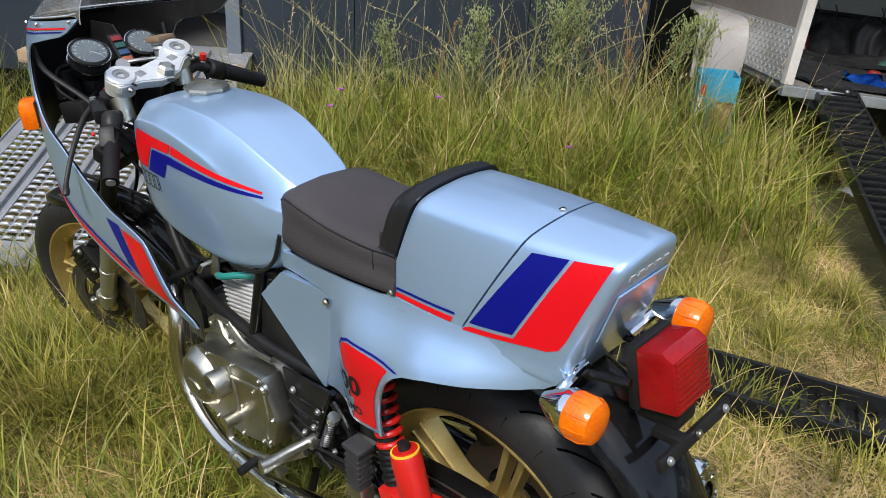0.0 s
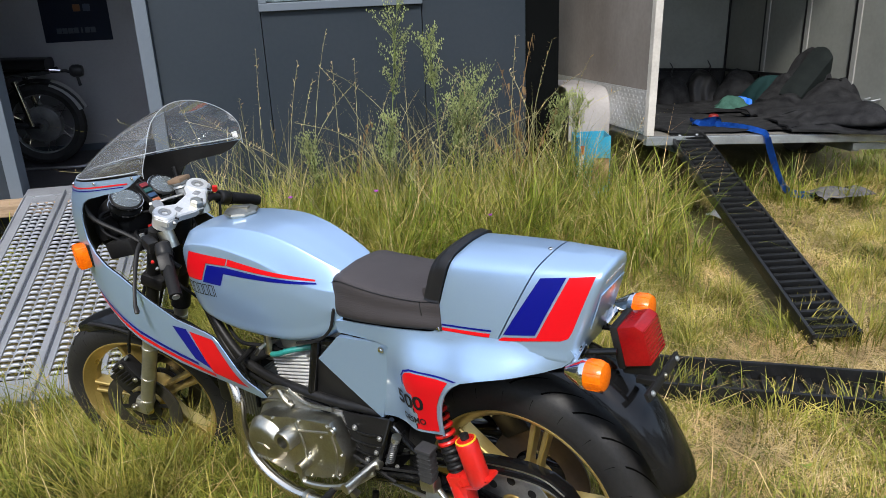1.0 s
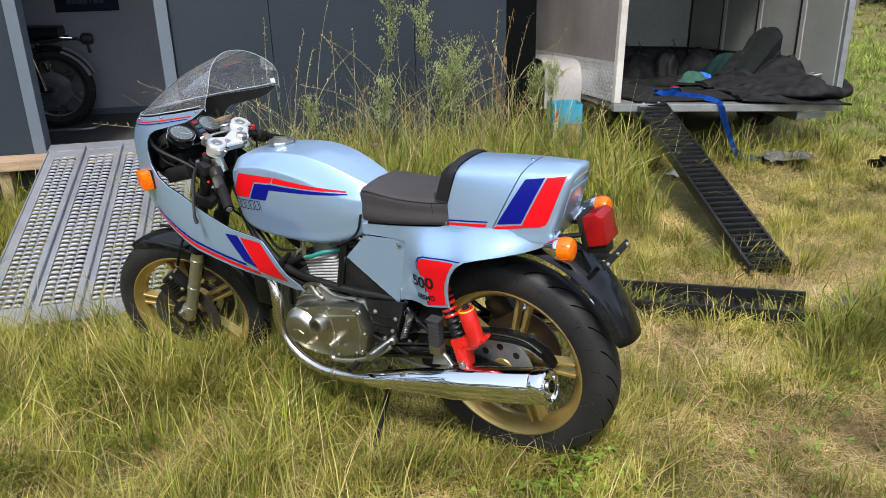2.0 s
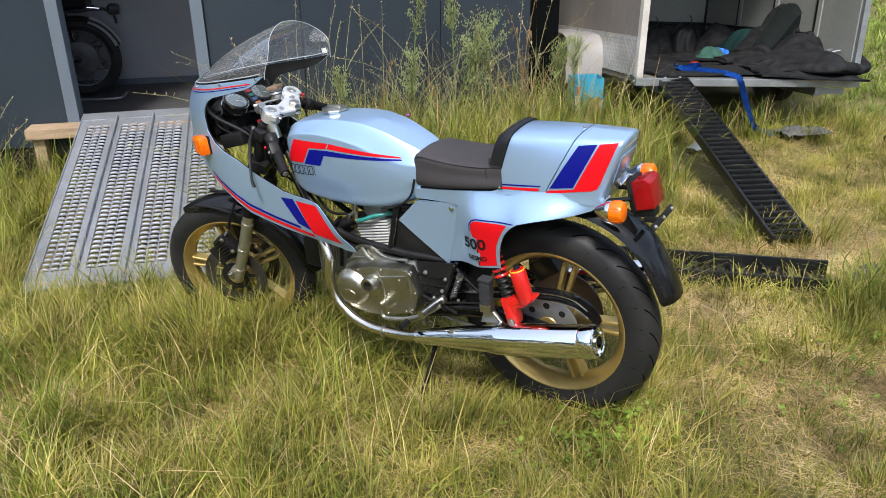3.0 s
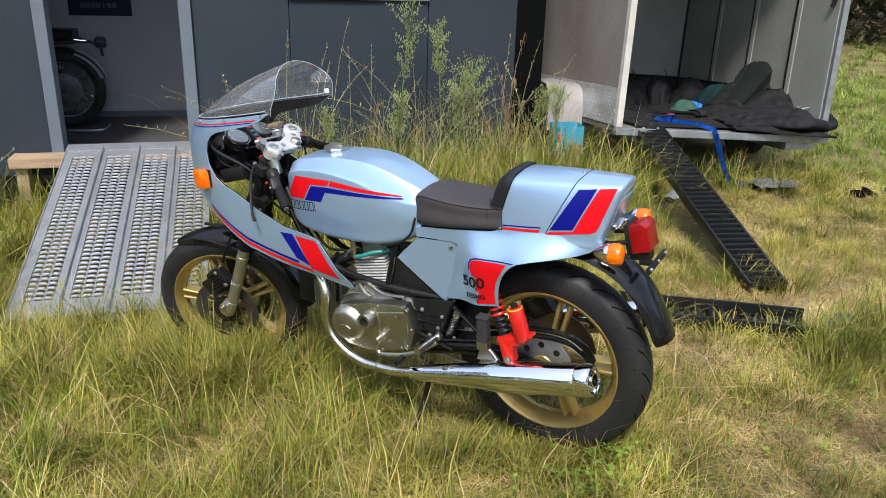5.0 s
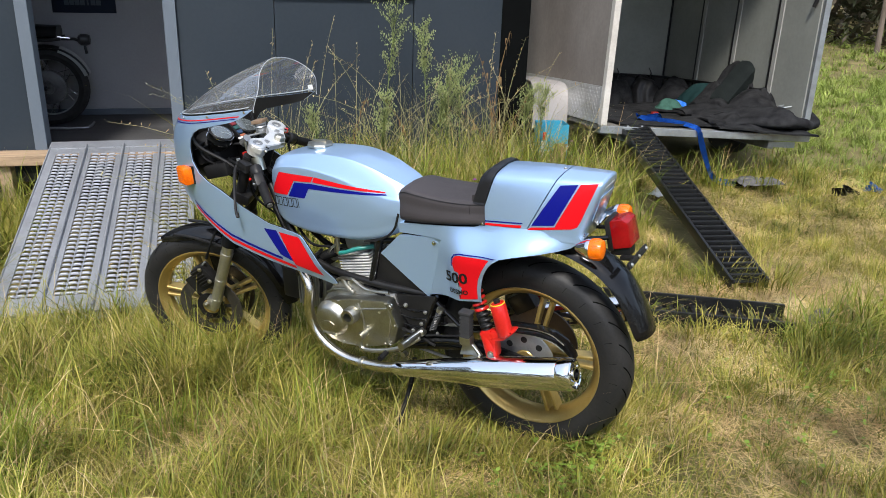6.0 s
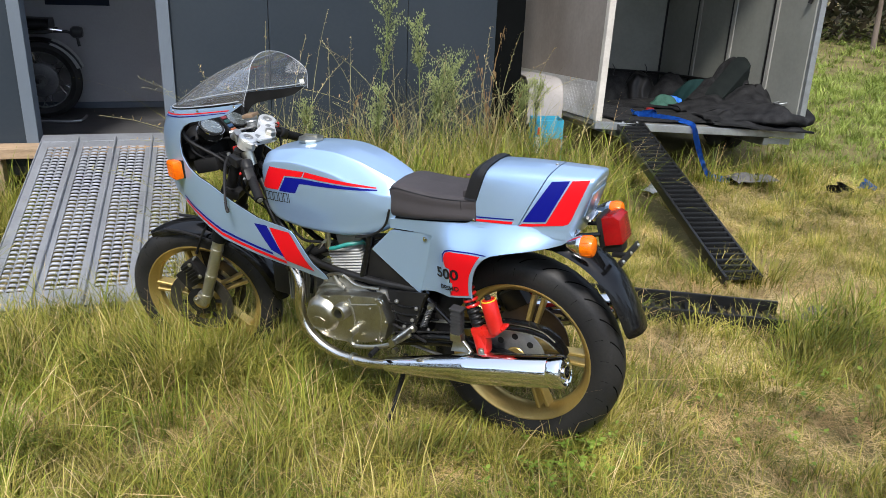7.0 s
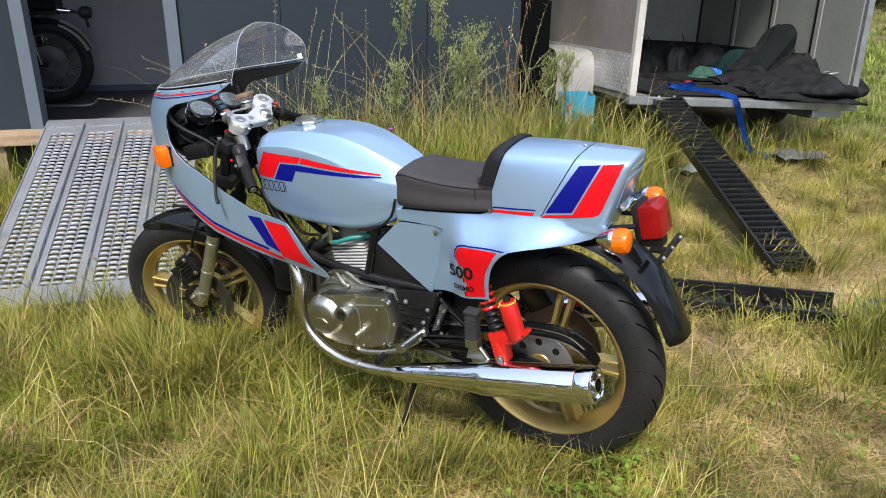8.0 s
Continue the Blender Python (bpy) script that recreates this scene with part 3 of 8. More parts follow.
def build_ladder_ramp(m, length, width, label, rows, rail=0.075, rung=0.0):
    """Black moulded ramp: two deep side rails with raised treads between; rung is the treads' height in the rails."""
    r = thing("ramp_track", m, label, "ramp", "black loading ramps")
    for q in (-1, 1):
        bm = bmesh.new()
        box(bm, (0.016, length, rail), (q * (width / 2 - 0.008), length / 2, -rail / 2), 0.004)
        part("side_rail", bm, PLASTICBLK, r)
    bm = bmesh.new()
    box(bm, (width - 0.036, length - 0.01, 0.006), (0, length / 2, rung - 0.024))
    part("base_web", bm, PLASTICBLK, r, smooth=False)
    bm = bmesh.new()
    plate(bm, [(-0.014, -0.02), (-0.010, 0.0), (0.008, 0.002), (0.014, -0.02)], width - 0.034, pose(0, 0, 0, 0, 0, 90), 0.002)
    first = part("tread", bm, PLASTICBLK, r)
    for i in range(rows):
        t = first if i == 0 else first.copy()
        if i:
            scene.collection.objects.link(t)
        t.location = (0, 0.07 + (length - 0.09) * (i + 0.5) / rows, rung)
    bm = bmesh.new()
    box(bm, (width - 0.034, 0.06, 0.010), (0, 0.03, rung - 0.006), 0.003)
    part("hook_plate", bm, PLASTICBLK, r)
    for q in (-0.05, 0.05):
        bm = bmesh.new()
        lathe(bm, [(0.0005, 0.006), (0.007, 0.005), (0.010, 0.0)], 10, Matrix.Translation((q, 0.03, rung)) @ pose(0, 0, 0, 90))
        part("bolt", bm, GALV, r)
    return r


def along(a, b, roll_up=(0, 0, 1)):
    a, b = Vector(a), Vector(b)
    y = (b - a).normalized()
    x = y.cross(Vector(roll_up)).normalized()
    m = Matrix((x, y, x.cross(y))).transposed().to_4x4()
    m.translation = a
    return m, (b - a).length


m, ln = along((1.818, 3.80, 0.475), (1.635, 2.02, 0.075))
build_ladder_ramp(m, ln, 0.205, "black plastic loading ramp leaning on the trailer sill", 34, 0.055)
m, ln = along((0.39, 2.096, 0.088), (1.56, 1.607, 0.088))
build_ladder_ramp(m, ln, 0.215, "black plastic loading ramp lying in the grass", 23, 0.072, -0.045)


# ---------------------------------------------------------------- motorcycle
BIKE = Matrix(((-0.72989, -0.67454, -0.11075, 0.1637), (0.67634, -0.73613, 0.02615, 1.01934), (-0.09916, -0.05582, 0.99350, 0.00598), (0, 0, 0, 1)))
bike = thing("motorcycle", BIKE, "light metallic blue half-faired sports motorcycle with red and blue stripes", "motorcycle")
AX, WB = 0.333, 1.41
STEER = 19.3


# near-black that stands for the shade inside the tread grooves
GROOVE_SHADE = mat("groove_shade_black", (0.002, 0.002, 0.002), 0.95)


def wheel(name, centre, rad, width, spokes, phase):
    """Cast wheel with its tyre: children of a wheel part."""
    m = Matrix.Translation(centre)
    hub = bmesh.new()
    lathe(hub, [(0.012, -0.07), (0.03, -0.07), (0.055, -0.045), (0.06, 0.0), (0.055, 0.045), (0.03, 0.07), (0.012, 0.07)], 24)
    w = part(name, hub, GOLD, bike, "gold cast alloy wheel")
    w.matrix_basis = m
    rb = 0.2425
    rim = bmesh.new()
    hw = width * 0.40
    lathe(rim, [(rb, -hw), (rb + 0.001, -hw + 0.006), (rb - 0.012, -hw + 0.012), (rb - 0.02, -hw * 0.45), (rb - 0.024, -hw * 0.3), (rb - 0.024, hw * 0.3), (rb - 0.02, hw * 0.45),
                (rb - 0.012, hw - 0.012), (rb + 0.001, hw - 0.006), (rb, hw), (rb - 0.004, hw), (rb - 0.015, hw - 0.010), (rb - 0.032, hw * 0.3), (rb - 0.032, -hw * 0.3), (rb - 0.015, -hw + 0.010), (rb - 0.004, -hw)], 64, closed=True)
    part("rim", rim, GOLD, w)
    ty = bmesh.new()
    prof = []
    for k in range(17):
        a = math.pi * (k / 16) - math.pi / 2
        prof.append((rb - 0.006 + (rad - rb + 0.006) * max(0.0, math.cos(a)) ** 0.62, width / 2 * math.sin(a) * (1.0 if abs(math.sin(a)) < 0.9 else 0.97)))
    prof[0], prof[-1] = (rb - 0.006, -hw + 0.004), (rb - 0.006, hw - 0.004)
    lathe(ty, prof, 96, closed=True)
    # tread grooves in slanting sweeps: black strips laid on, their shade put into colour
    part("tyre", ty, TYRE, w, sharp=60)
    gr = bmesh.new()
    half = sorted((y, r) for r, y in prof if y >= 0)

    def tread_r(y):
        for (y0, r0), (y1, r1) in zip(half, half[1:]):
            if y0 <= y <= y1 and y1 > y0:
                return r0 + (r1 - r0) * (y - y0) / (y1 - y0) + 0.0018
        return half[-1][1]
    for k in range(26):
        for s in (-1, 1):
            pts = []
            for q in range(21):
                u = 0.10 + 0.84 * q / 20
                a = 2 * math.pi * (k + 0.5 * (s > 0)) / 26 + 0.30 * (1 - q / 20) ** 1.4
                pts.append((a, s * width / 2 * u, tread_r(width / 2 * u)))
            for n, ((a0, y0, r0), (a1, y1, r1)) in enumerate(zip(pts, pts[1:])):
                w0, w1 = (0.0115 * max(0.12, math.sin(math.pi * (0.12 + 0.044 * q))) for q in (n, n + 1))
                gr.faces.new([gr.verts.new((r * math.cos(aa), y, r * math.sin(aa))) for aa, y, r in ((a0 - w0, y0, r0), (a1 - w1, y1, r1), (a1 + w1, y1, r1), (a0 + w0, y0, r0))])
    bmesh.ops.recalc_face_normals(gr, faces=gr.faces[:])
    tagged(part("tread_groove_shade", gr, GROOVE_SHADE, w, smooth=False), kind="stuff")
    for k in range(spokes):
        a = 2 * math.pi * k / spokes + phase
        for s in (-1, 1):
            sp = bmesh.new()
            ax, n = Vector((math.cos(a), 0, math.sin(a))), Vector((-math.sin(a), 0, math.cos(a)))
            p0, p1 = ax * 0.045 + n * s * 0.012, ax * (rb - 0.03) + n * s * 0.017
            d = (p1 - p0)
            for yy in (0,):
                vs = []
                for t, h, wd in ((0, 0.028, 0.008), (0.35, 0.018, 0.0055), (1.0, 0.022, 0.007)):
                    c = p0 + d * t
                    vs.append([sp.verts.new(c + n * q * wd + Vector((0, e * h, 0))) for q, e in ((-1, -1), (1, -1), (1, 1), (-1, 1))])
                for u, v in zip(vs, vs[1:]):
                    for i in range(4):
                        sp.faces.new((u[i], u[(i + 1) % 4], v[(i + 1) % 4], v[i]))
            bmesh.ops.recalc_face_normals(sp, faces=sp.faces[:])
            bmesh.ops.bevel(sp, geom=sp.edges[:], offset=0.003, segments=1, affect="EDGES")
            part("spoke", sp, GOLD, w)
    return w


rear_wheel = wheel("rear_wheel", (0, 0, AX), 0.335, 0.125, 5, math.pi)
HEAD = Vector((1.012, -0.01, 0.99))
RAKE = radians(27)
UP = Vector((-math.sin(RAKE), 0, math.cos(RAKE)))
turn = Matrix.Translation(HEAD) @ Matrix.Rotation(radians(STEER), 4, UP) @ Matrix.Translation(-HEAD)
front_wheel = wheel("front_wheel", (WB, 0, AX - 0.01), 0.318, 0.105, 5, 2.75)
front_wheel.matrix_basis = turn @ front_wheel.matrix_basis

from mathutils.bvhtree import BVHTree


def decal(name, poly, tree, material, parent, label="", lift=0.0012, step=0.012):
    """A thin sticker: the outline (x, z) is laid on the left flank."""
    def place(a, b):
        hit, no, _, _ = tree.ray_cast(Vector((a, 1.0, b)), Vector((0, -1, 0)))
        if hit is None:
            hit, no, _, _ = tree.find_nearest(Vector((a, 0.15, b)))
        return hit + no * lift, no
    return part(name, curved(poly, place, 0.0, step), material, parent, label, sharp=80)


def bolt(parent, at, r=0.008, h=0.006, material=None, name="bolt", m=None):
    bm = bmesh.new()
    lathe(bm, [(0.0005, h), (r * 0.55, h), (r * 0.7, h * 0.6), (r * 0.95, h * 0.55), (r, 0)], 12)
    ob = part(name, bm, material or CHROME, parent)
    ob.matrix_basis = Matrix.Translation(at) @ (m or Matrix())
    return ob


def rod(name, pts, r, material, parent, seg=10, rounded=0, label="", flat=1.0):
    return part(name, tube(bmesh.new(), pts, r, seg, rounded, flat=flat), material, parent, label)


def block(name, size, at, material, parent, bevel=0.004, rot=(0, 0, 0), label=""):
    bm = bmesh.new()
    box(bm, size, (0, 0, 0), bevel)
    ob = part(name, bm, material, parent, label)
    ob.matrix_basis = pose(*at, *rot)
    return ob


# tank
T = lambda hw, top, sh, mid, bot, tuck: [(0, top), (hw * 0.55, top - 0.004), (hw * 0.68, top - 0.011), (hw * 0.895, top - sh * 0.78), (hw * 0.955, top - sh * 1.02), (hw, mid), (hw * 0.97, bot + 0.05), (hw * tuck, bot + 0.008), (0, bot)]
tank_bm = bmesh.new()
loft(tank_bm, [(0.952, T(0.045, 0.90, 0.03, 0.86, 0.80, 0.8)), (0.938, T(0.086, 0.938, 0.04, 0.87, 0.75, 0.8)), (0.905, T(0.104, 0.962, 0.045, 0.865, 0.722, 0.82)), (0.86, T(0.112, 0.972, 0.045, 0.86, 0.708, 0.85)), (0.76, T(0.118, 0.982, 0.055, 0.85, 0.692, 0.86)),
                (0.62, T(0.121, 0.976, 0.075, 0.83, 0.686, 0.86)), (0.53, T(0.116, 0.952, 0.085, 0.82, 0.692, 0.86)), (0.45, T(0.104, 0.915, 0.075, 0.80, 0.712, 0.85)), (0.395, T(0.088, 0.885, 0.05, 0.79, 0.745, 0.85)), (0.378, T(0.065, 0.865, 0.03, 0.79, 0.77, 0.85))], 44, 5)
tank_tree = BVHTree.FromBMesh(tank_bm)
tank = part("fuel_tank", tank_bm, PAINT, bike, "metallic light blue fuel tank with red and blue stripes", sharp=60)
decal("stripe", [(0.881, 0.915), (0.725, 0.908), (0.738, 0.889), (0.814, 0.889), (0.852, 0.836), (0.934, 0.836)], tank_tree, RED, tank, "red angular tank stripe")
decal("stripe", [(0.811, 0.884), (0.738, 0.884), (0.774, 0.830), (0.847, 0.832)], tank_tree, BLUE, tank, "blue tank stripe")
decal("stripe", [(0.721, 0.908), (0.455, 0.868), (0.455, 0.864), (0.731, 0.890)], tank_tree, RED, tank, "thin tapering red stripe")
decal("stripe", [(0.738, 0.884), (0.452, 0.861), (0.450, 0.857), (0.750, 0.866)], tank_tree, BLUE, tank, "thin tapering blue stripe")
for i in range(6):
    x, wd = 0.925 - 0.0235 * i, 0.019 if i < 5 else 0.004
    for bar in ([(x, 0.826), (x - 0.0028, 0.826), (x - 0.0028, 0.793), (x, 0.793)], [(x - wd + 0.0028, 0.826), (x - wd, 0.826), (x - wd, 0.793), (x - wd + 0.0028, 0.793)],
                [(x - 0.0028, 0.826), (x - wd + 0.0028, 0.826), (x - wd + 0.0028, 0.8232), (x - 0.0028, 0.8232)], [(x - 0.0028, 0.7958), (x - wd + 0.0028, 0.7958), (x - wd + 0.0028, 0.793), (x - 0.0028, 0.793)])[:4 if i < 5 else 1]:
        decal("badge_bar", bar, tank_tree, INK, tank, "dark badge bar")
cap_bm = bmesh.new()
lathe(cap_bm, [(0.0005, 0.013), (0.026, 0.012), (0.038, 0.0085), (0.045, 0.007), (0.047, 0.002), (0.042, -0.006)], 8, pose(0, 0, 0, 90, 0, 0))
cap = part("filler_cap", cap_bm, ALLOY, tank, "polished alloy filler cap", sharp=25)
cap.matrix_basis = pose(0.780, -0.012, 0.987, 0, -4, 12)
block("cap_latch", (0.052, 0.014, 0.007), (0.0, 0.0, 0.014), ALLOY, cap, 0.003)
rod("tank_seam", [(0.41, 0.096, 0.80), (0.43, 0.104, 0.745), (0.48, 0.108, 0.71), (0.55, 0.108, 0.694)], 0.004, SATIN, tank, 6, 4)

# seat
S = lambda hw, top, mid, bot: [(0, top), (hw * 0.6, top - 0.004), (hw * 0.9, top - 0.010), (hw, top - 0.022), (hw * 1.02, mid), (hw * 1.02, bot + 0.004), (0, bot)]
seat_bm = bmesh.new()
loft(seat_bm, [(0.422, S(0.074, 0.864, 0.83, 0.775)), (0.408, S(0.085, 0.883, 0.835, 0.775)), (0.378, S(0.093, 0.891, 0.84, 0.775)), (0.33, S(0.099, 0.884, 0.835, 0.776)), (0.25, S(0.104, 0.875, 0.83, 0.780)), (0.17, S(0.106, 0.872, 0.83, 0.785)), (0.09, S(0.106, 0.878, 0.83, 0.79))], 20, 5)
seat = part("seat", seat_bm, VINYL, bike, "dark brown vinyl seat with stitched seams", sharp=60)
for s in (1, -1):
    rod("seam", [(0.412, s * 0.0825, 0.862), (0.385, s * 0.0925, 0.874), (0.33, s * 0.098, 0.867), (0.25, s * 0.103, 0.858), (0.165, s * 0.1055, 0.855), (0.11, s * 0.1055, 0.857)], 0.0011, TRIMRUB, seat, 6, 4)
    rod("seam", [(0.142, s * 0.1055, 0.855), (0.140, s * 0.1085, 0.83), (0.134, s * 0.109, 0.795)], 0.0014, TRIMRUB, seat, 6, 3)

# tail unit, raked back: x is the place along the top edge
H = lambda hw, top, low, z0: [(0, top), (hw * 0.5, top - 0.004), (hw * 0.82, top - 0.012), (hw * 0.965, top - 0.032), (hw + (low - hw) * 0.5, (top + z0) / 2), (low, z0 + 0.012), (low - 0.003, z0 - 0.02), (0, z0 - 0.02)]


def raked(bm):
    for v in bm.verts:
        x = v.co.x
        sh = spline([-0.28, -0.14, 0.05, 0.1], [0.064, 0.092, 0.056, 0.052], x)
        v.co.x = x + sh * (0.955 - v.co.z) / 0.16
    return bm


TAIL = [(0.055, H(0.094, 0.961, 0.109, 0.789)), (-0.03, H(0.094, 0.960, 0.1135, 0.789)), (-0.10, H(0.092, 0.958, 0.1165, 0.788)), (-0.17, H(0.087, 0.955, 0.1135, 0.787)), (-0.264, H(0.0735, 0.9505, 0.0925, 0.772)), (-0.274, H(0.071, 0.9465, 0.0890, 0.773)), (-0.279, H(0.064, 0.938, 0.082, 0.777))]


def tail_section(x):
    return [(spline([-s[0] for s in TAIL], [s[1][k][0] for s in TAIL], -x), spline([-s[0] for s in TAIL], [s[1][k][1] for s in TAIL], -x)) for k in range(8)]


cover_bm = raked(loft(bmesh.new(), [(x, tail_section(x)) for x in (0.055, 0.0, -0.05, -0.1, -0.1385)], 20, 5))
cover_tree = BVHTree.FromBMesh(cover_bm)
cover = part("seat_cowl", cover_bm, PAINT, bike, "metallic blue single-seat cowl", sharp=50)
tail_bm = raked(loft(bmesh.new(), [(x, tail_section(x)) for x in (-0.1418, -0.18, -0.23, -0.262, -0.268, -0.274, -0.279)], 24, 5))
tail_tree = BVHTree.FromBMesh(tail_bm)
tail = part("tail_fairing", tail_bm, PAINT, bike, "metallic blue tail with broad blue and red stripes", sharp=50)
decal("stripe", [(-0.146, 0.930), (-0.198, 0.933), (-0.131, 0.815), (-0.064, 0.812)], tail_tree, BLUE, tail, "broad blue stripe")
decal("stripe", [(-0.204, 0.933), (-0.254, 0.936), (-0.205, 0.825), (-0.196, 0.811), (-0.180, 0.805), (-0.160, 0.8045), (-0.052, 0.798), (-0.056, 0.806), (-0.133, 0.810)], tail_tree, RED, tail, "broad red stripe")
decal("stripe", [(0.088, 0.813), (-0.036, 0.818), (-0.038, 0.8145), (0.089, 0.809)], cover_tree, BLUE, cover, "thin blue line")
decal("stripe", [(0.088, 0.805), (-0.034, 0.810), (-0.030, 0.8015), (0.09, 0.798)], cover_tree, RED, cover, "thin red line")
bolt(cover, (0.096, 0.112, 0.803), 0.006, 0.006, m=pose(0, 0, 0, 0, 0, 0))
bolt(cover, (-0.131, 0.0, 0.9565), 0.006, 0.004, m=pose(0, 0, 0, 90, 0, 0))
for i in range(5):
    y = 0.040 - 0.019 * i
    block("badge_bar", (0.0012, 0.011, 0.0075), (-0.2645, y, 0.917), SILVER, tail, 0.0, (0, -21, 0), "worn badge mark")
block("rear_panel", (0.003, 0.115, 0.080), (-0.2435, 0, 0.858), PAINT, tail, 0.001, (0, -21, 0), "polished rear panel")
# padded strip before the cowl
strip_bm = bmesh.new()
loft(strip_bm, [(0.100, [(0, 0.956), (0.05, 0.952), (0.078, 0.944), (0.093, 0.926), (0.099, 0.895), (0.102, 0.868), (0.095, 0.862), (0, 0.862)]), (0.080, [(0, 0.970), (0.05, 0.966), (0.08, 0.957), (0.096, 0.937), (0.1025, 0.897), (0.106, 0.866), (0.099, 0.861), (0, 0.861)]),
                (0.057, [(0, 0.968), (0.05, 0.964), (0.08, 0.955), (0.097, 0.936), (0.1035, 0.897), (0.107, 0.866), (0.1, 0.861), (0, 0.861)])], 8, 5)
part("padded_strip", raked(strip_bm), TRIMRUB, bike, "black padded strip at the front of the cowl", sharp=50)
block("seat_back", (0.05, 0.195, 0.10), (0.115, 0, 0.838), VINYL, bike, 0.012)

# lower bodywork


def flank(x, z):
    """How far the lower bodywork stands out: it swells into a shoulder below the cowl."""
    base = spline([-0.19, -0.077, -0.01, 0.047, 0.112, 0.25, 0.41], [0.0905, 0.1145, 0.1172, 0.1145, 0.1105, 0.106, 0.094], x)
    bulge = spline([-0.20, -0.12, -0.05, 0.02, 0.1, 0.18, 0.235, 0.30], [0.005, 0.026, 0.044, 0.056, 0.053, 0.046, 0.016, 0.0], x)
    edge = spline([-0.20, -0.15, -0.06, 0.02, 0.07, 0.12], [0.770, 0.741, 0.729, 0.712, 0.690, 0.690], x)
    q = min(1.0, max(0.0, (0.800 - z) / (0.800 - edge + 0.004)))
    return base + bulge * q * q * (3 - 2 * q) - 0.05 * max(0.0, 0.70 - z) * min(1.0, bulge / 0.05)


LOWER = [(0.413, 0.768), (0.32, 0.773), (0.13, 0.787), (0.10, 0.795), (-0.04, 0.800), (-0.13, 0.800), (-0.195, 0.792), (-0.207, 0.775), (-0.197, 0.761), (-0.179, 0.748), (-0.147, 0.740), (-0.104, 0.735), (-0.058, 0.730), (-0.019, 0.724), (0.022, 0.714), (0.046, 0.700),
         (0.069, 0.676), (0.085, 0.646), (0.094, 0.612), (0.097, 0.588), (0.097, 0.562), (0.179, 0.549), (0.262, 0.542), (0.313, 0.532), (0.255, 0.715), (0.249, 0.7335), (0.33, 0.735), (0.415, 0.736)]
for s in (1, -1):
    pl = lambda a, b, s=s: (Vector((a, s * flank(a, b), b)), Vector((0, s, 0)))
    lb = curved(LOWER, pl, 0.005, 0.018)
    if s > 0:
        flank_tree = BVHTree.FromBMesh(lb)
    lower = part("side_fairing", lb, PAINT, bike, "metallic blue lower side fairing", sharp=50)
    if s > 0:
        decal("stripe", [(0.194, 0.672), (0.190, 0.690), (0.180, 0.701), (0.165, 0.705), (0.056, 0.706), (0.068, 0.692), (0.086, 0.665), (0.100, 0.636), (0.106, 0.605), (0.107, 0.569), (0.176, 0.556), (0.176, 0.568), (0.166, 0.576), (0.164, 0.600), (0.174, 0.605), (0.170, 0.648), (0.187, 0.651)], flank_tree, RED, lower, "red side stripe")
        decal("stripe", [(0.201, 0.664), (0.198, 0.690), (0.186, 0.705), (0.168, 0.711), (0.030, 0.714), (0.040, 0.7105), (0.166, 0.7075), (0.183, 0.702), (0.1935, 0.689), (0.197, 0.664)], flank_tree, BLUE, lower, "blue edging line")
        for text, x, z, size, wide in (("500", 0.186, 0.626, 0.048, 1.35), ("DESMO", 0.180, 0.580, 0.021, 1.15)):
            ink = lettering("lettering", text, size, INK, pose(x, 0, z, 90, 0, 180), lower, 0.0, wide, 0.0, 0.0012 if size > 0.04 else 0.0006)
            mm = ink.matrix_basis.copy()
            for v in ink.data.vertices:
                q = mm @ v.co
                q.z += 0.12 * (x - q.x)
                v.co = (q.x, flank(q.x, q.z) + 0.0030, q.z)
            ink.matrix_basis = Matrix()
        for x, z in ((0.172, 0.607), (0.172, 0.566)):
            decal("badge_bar", [(x + 0.002, z + 0.006), (x - 0.002, z + 0.006), (x - 0.002, z - 0.006), (x + 0.002, z - 0.006)], flank_tree, INK, lower, lift=0.0028)
        rim_line = [(x, flank(x, z) + 0.0005, z) for x, z in LOWER[14:21]]
        rod("arch_rim", rim_line, [0.0006, 0.002, 0.003, 0.0032, 0.0032, 0.0032, 0.003], PAINT, lower, 8, 3)

    # triangular cover and its dark half
    yb = 0.100
    def cover_place(a, b, s=s, yb=yb):
        return Vector((a, s * (yb + 0.004 * math.sin((a - 0.26) * 9)), b)), Vector((0, s, 0))
    tri = part("side_cover", curved([(0.412, 0.729), (0.270, 0.733), (0.260, 0.729), (0.257, 0.718), (0.316, 0.524), (0.324, 0.524), (0.492, 0.657)], cover_place, 0.014, 0.03), PAINT, bike, "metallic blue triangular side cover", sharp=50)
    bolt(tri, (0.280, s * 0.103, 0.716), 0.008, 0.007, m=pose(0, 0, 0, 0, 0, 0 if s > 0 else 180))
    part("side_cover_lower", curved([(0.494, 0.656), (0.326, 0.521), (0.42, 0.527), (0.562, 0.530), (0.524, 0.655)], lambda a, b, s=s: (Vector((a, s * 0.096, b)), Vector((0, s, 0))), 0.012, 0.05), SATIN, bike, "matt black lower side cover", sharp=50)
block("seat_base", (0.55, 0.17, 0.02), (0.14, 0, 0.765), SATIN, bike, 0.004)
block("battery_box", (0.16, 0.15, 0.17), (0.36, 0, 0.63), SATIN, bike, 0.01)

# half fairing
XC = 1.09


def nose(z):
    return spline([0.55, 0.70, 0.78, 0.86, 0.95, 1.01, 1.06, 1.10, 1.16], [1.28, 1.33, 1.39, 1.425, 1.435, 1.43, 1.405, 1.365, 1.28], z)


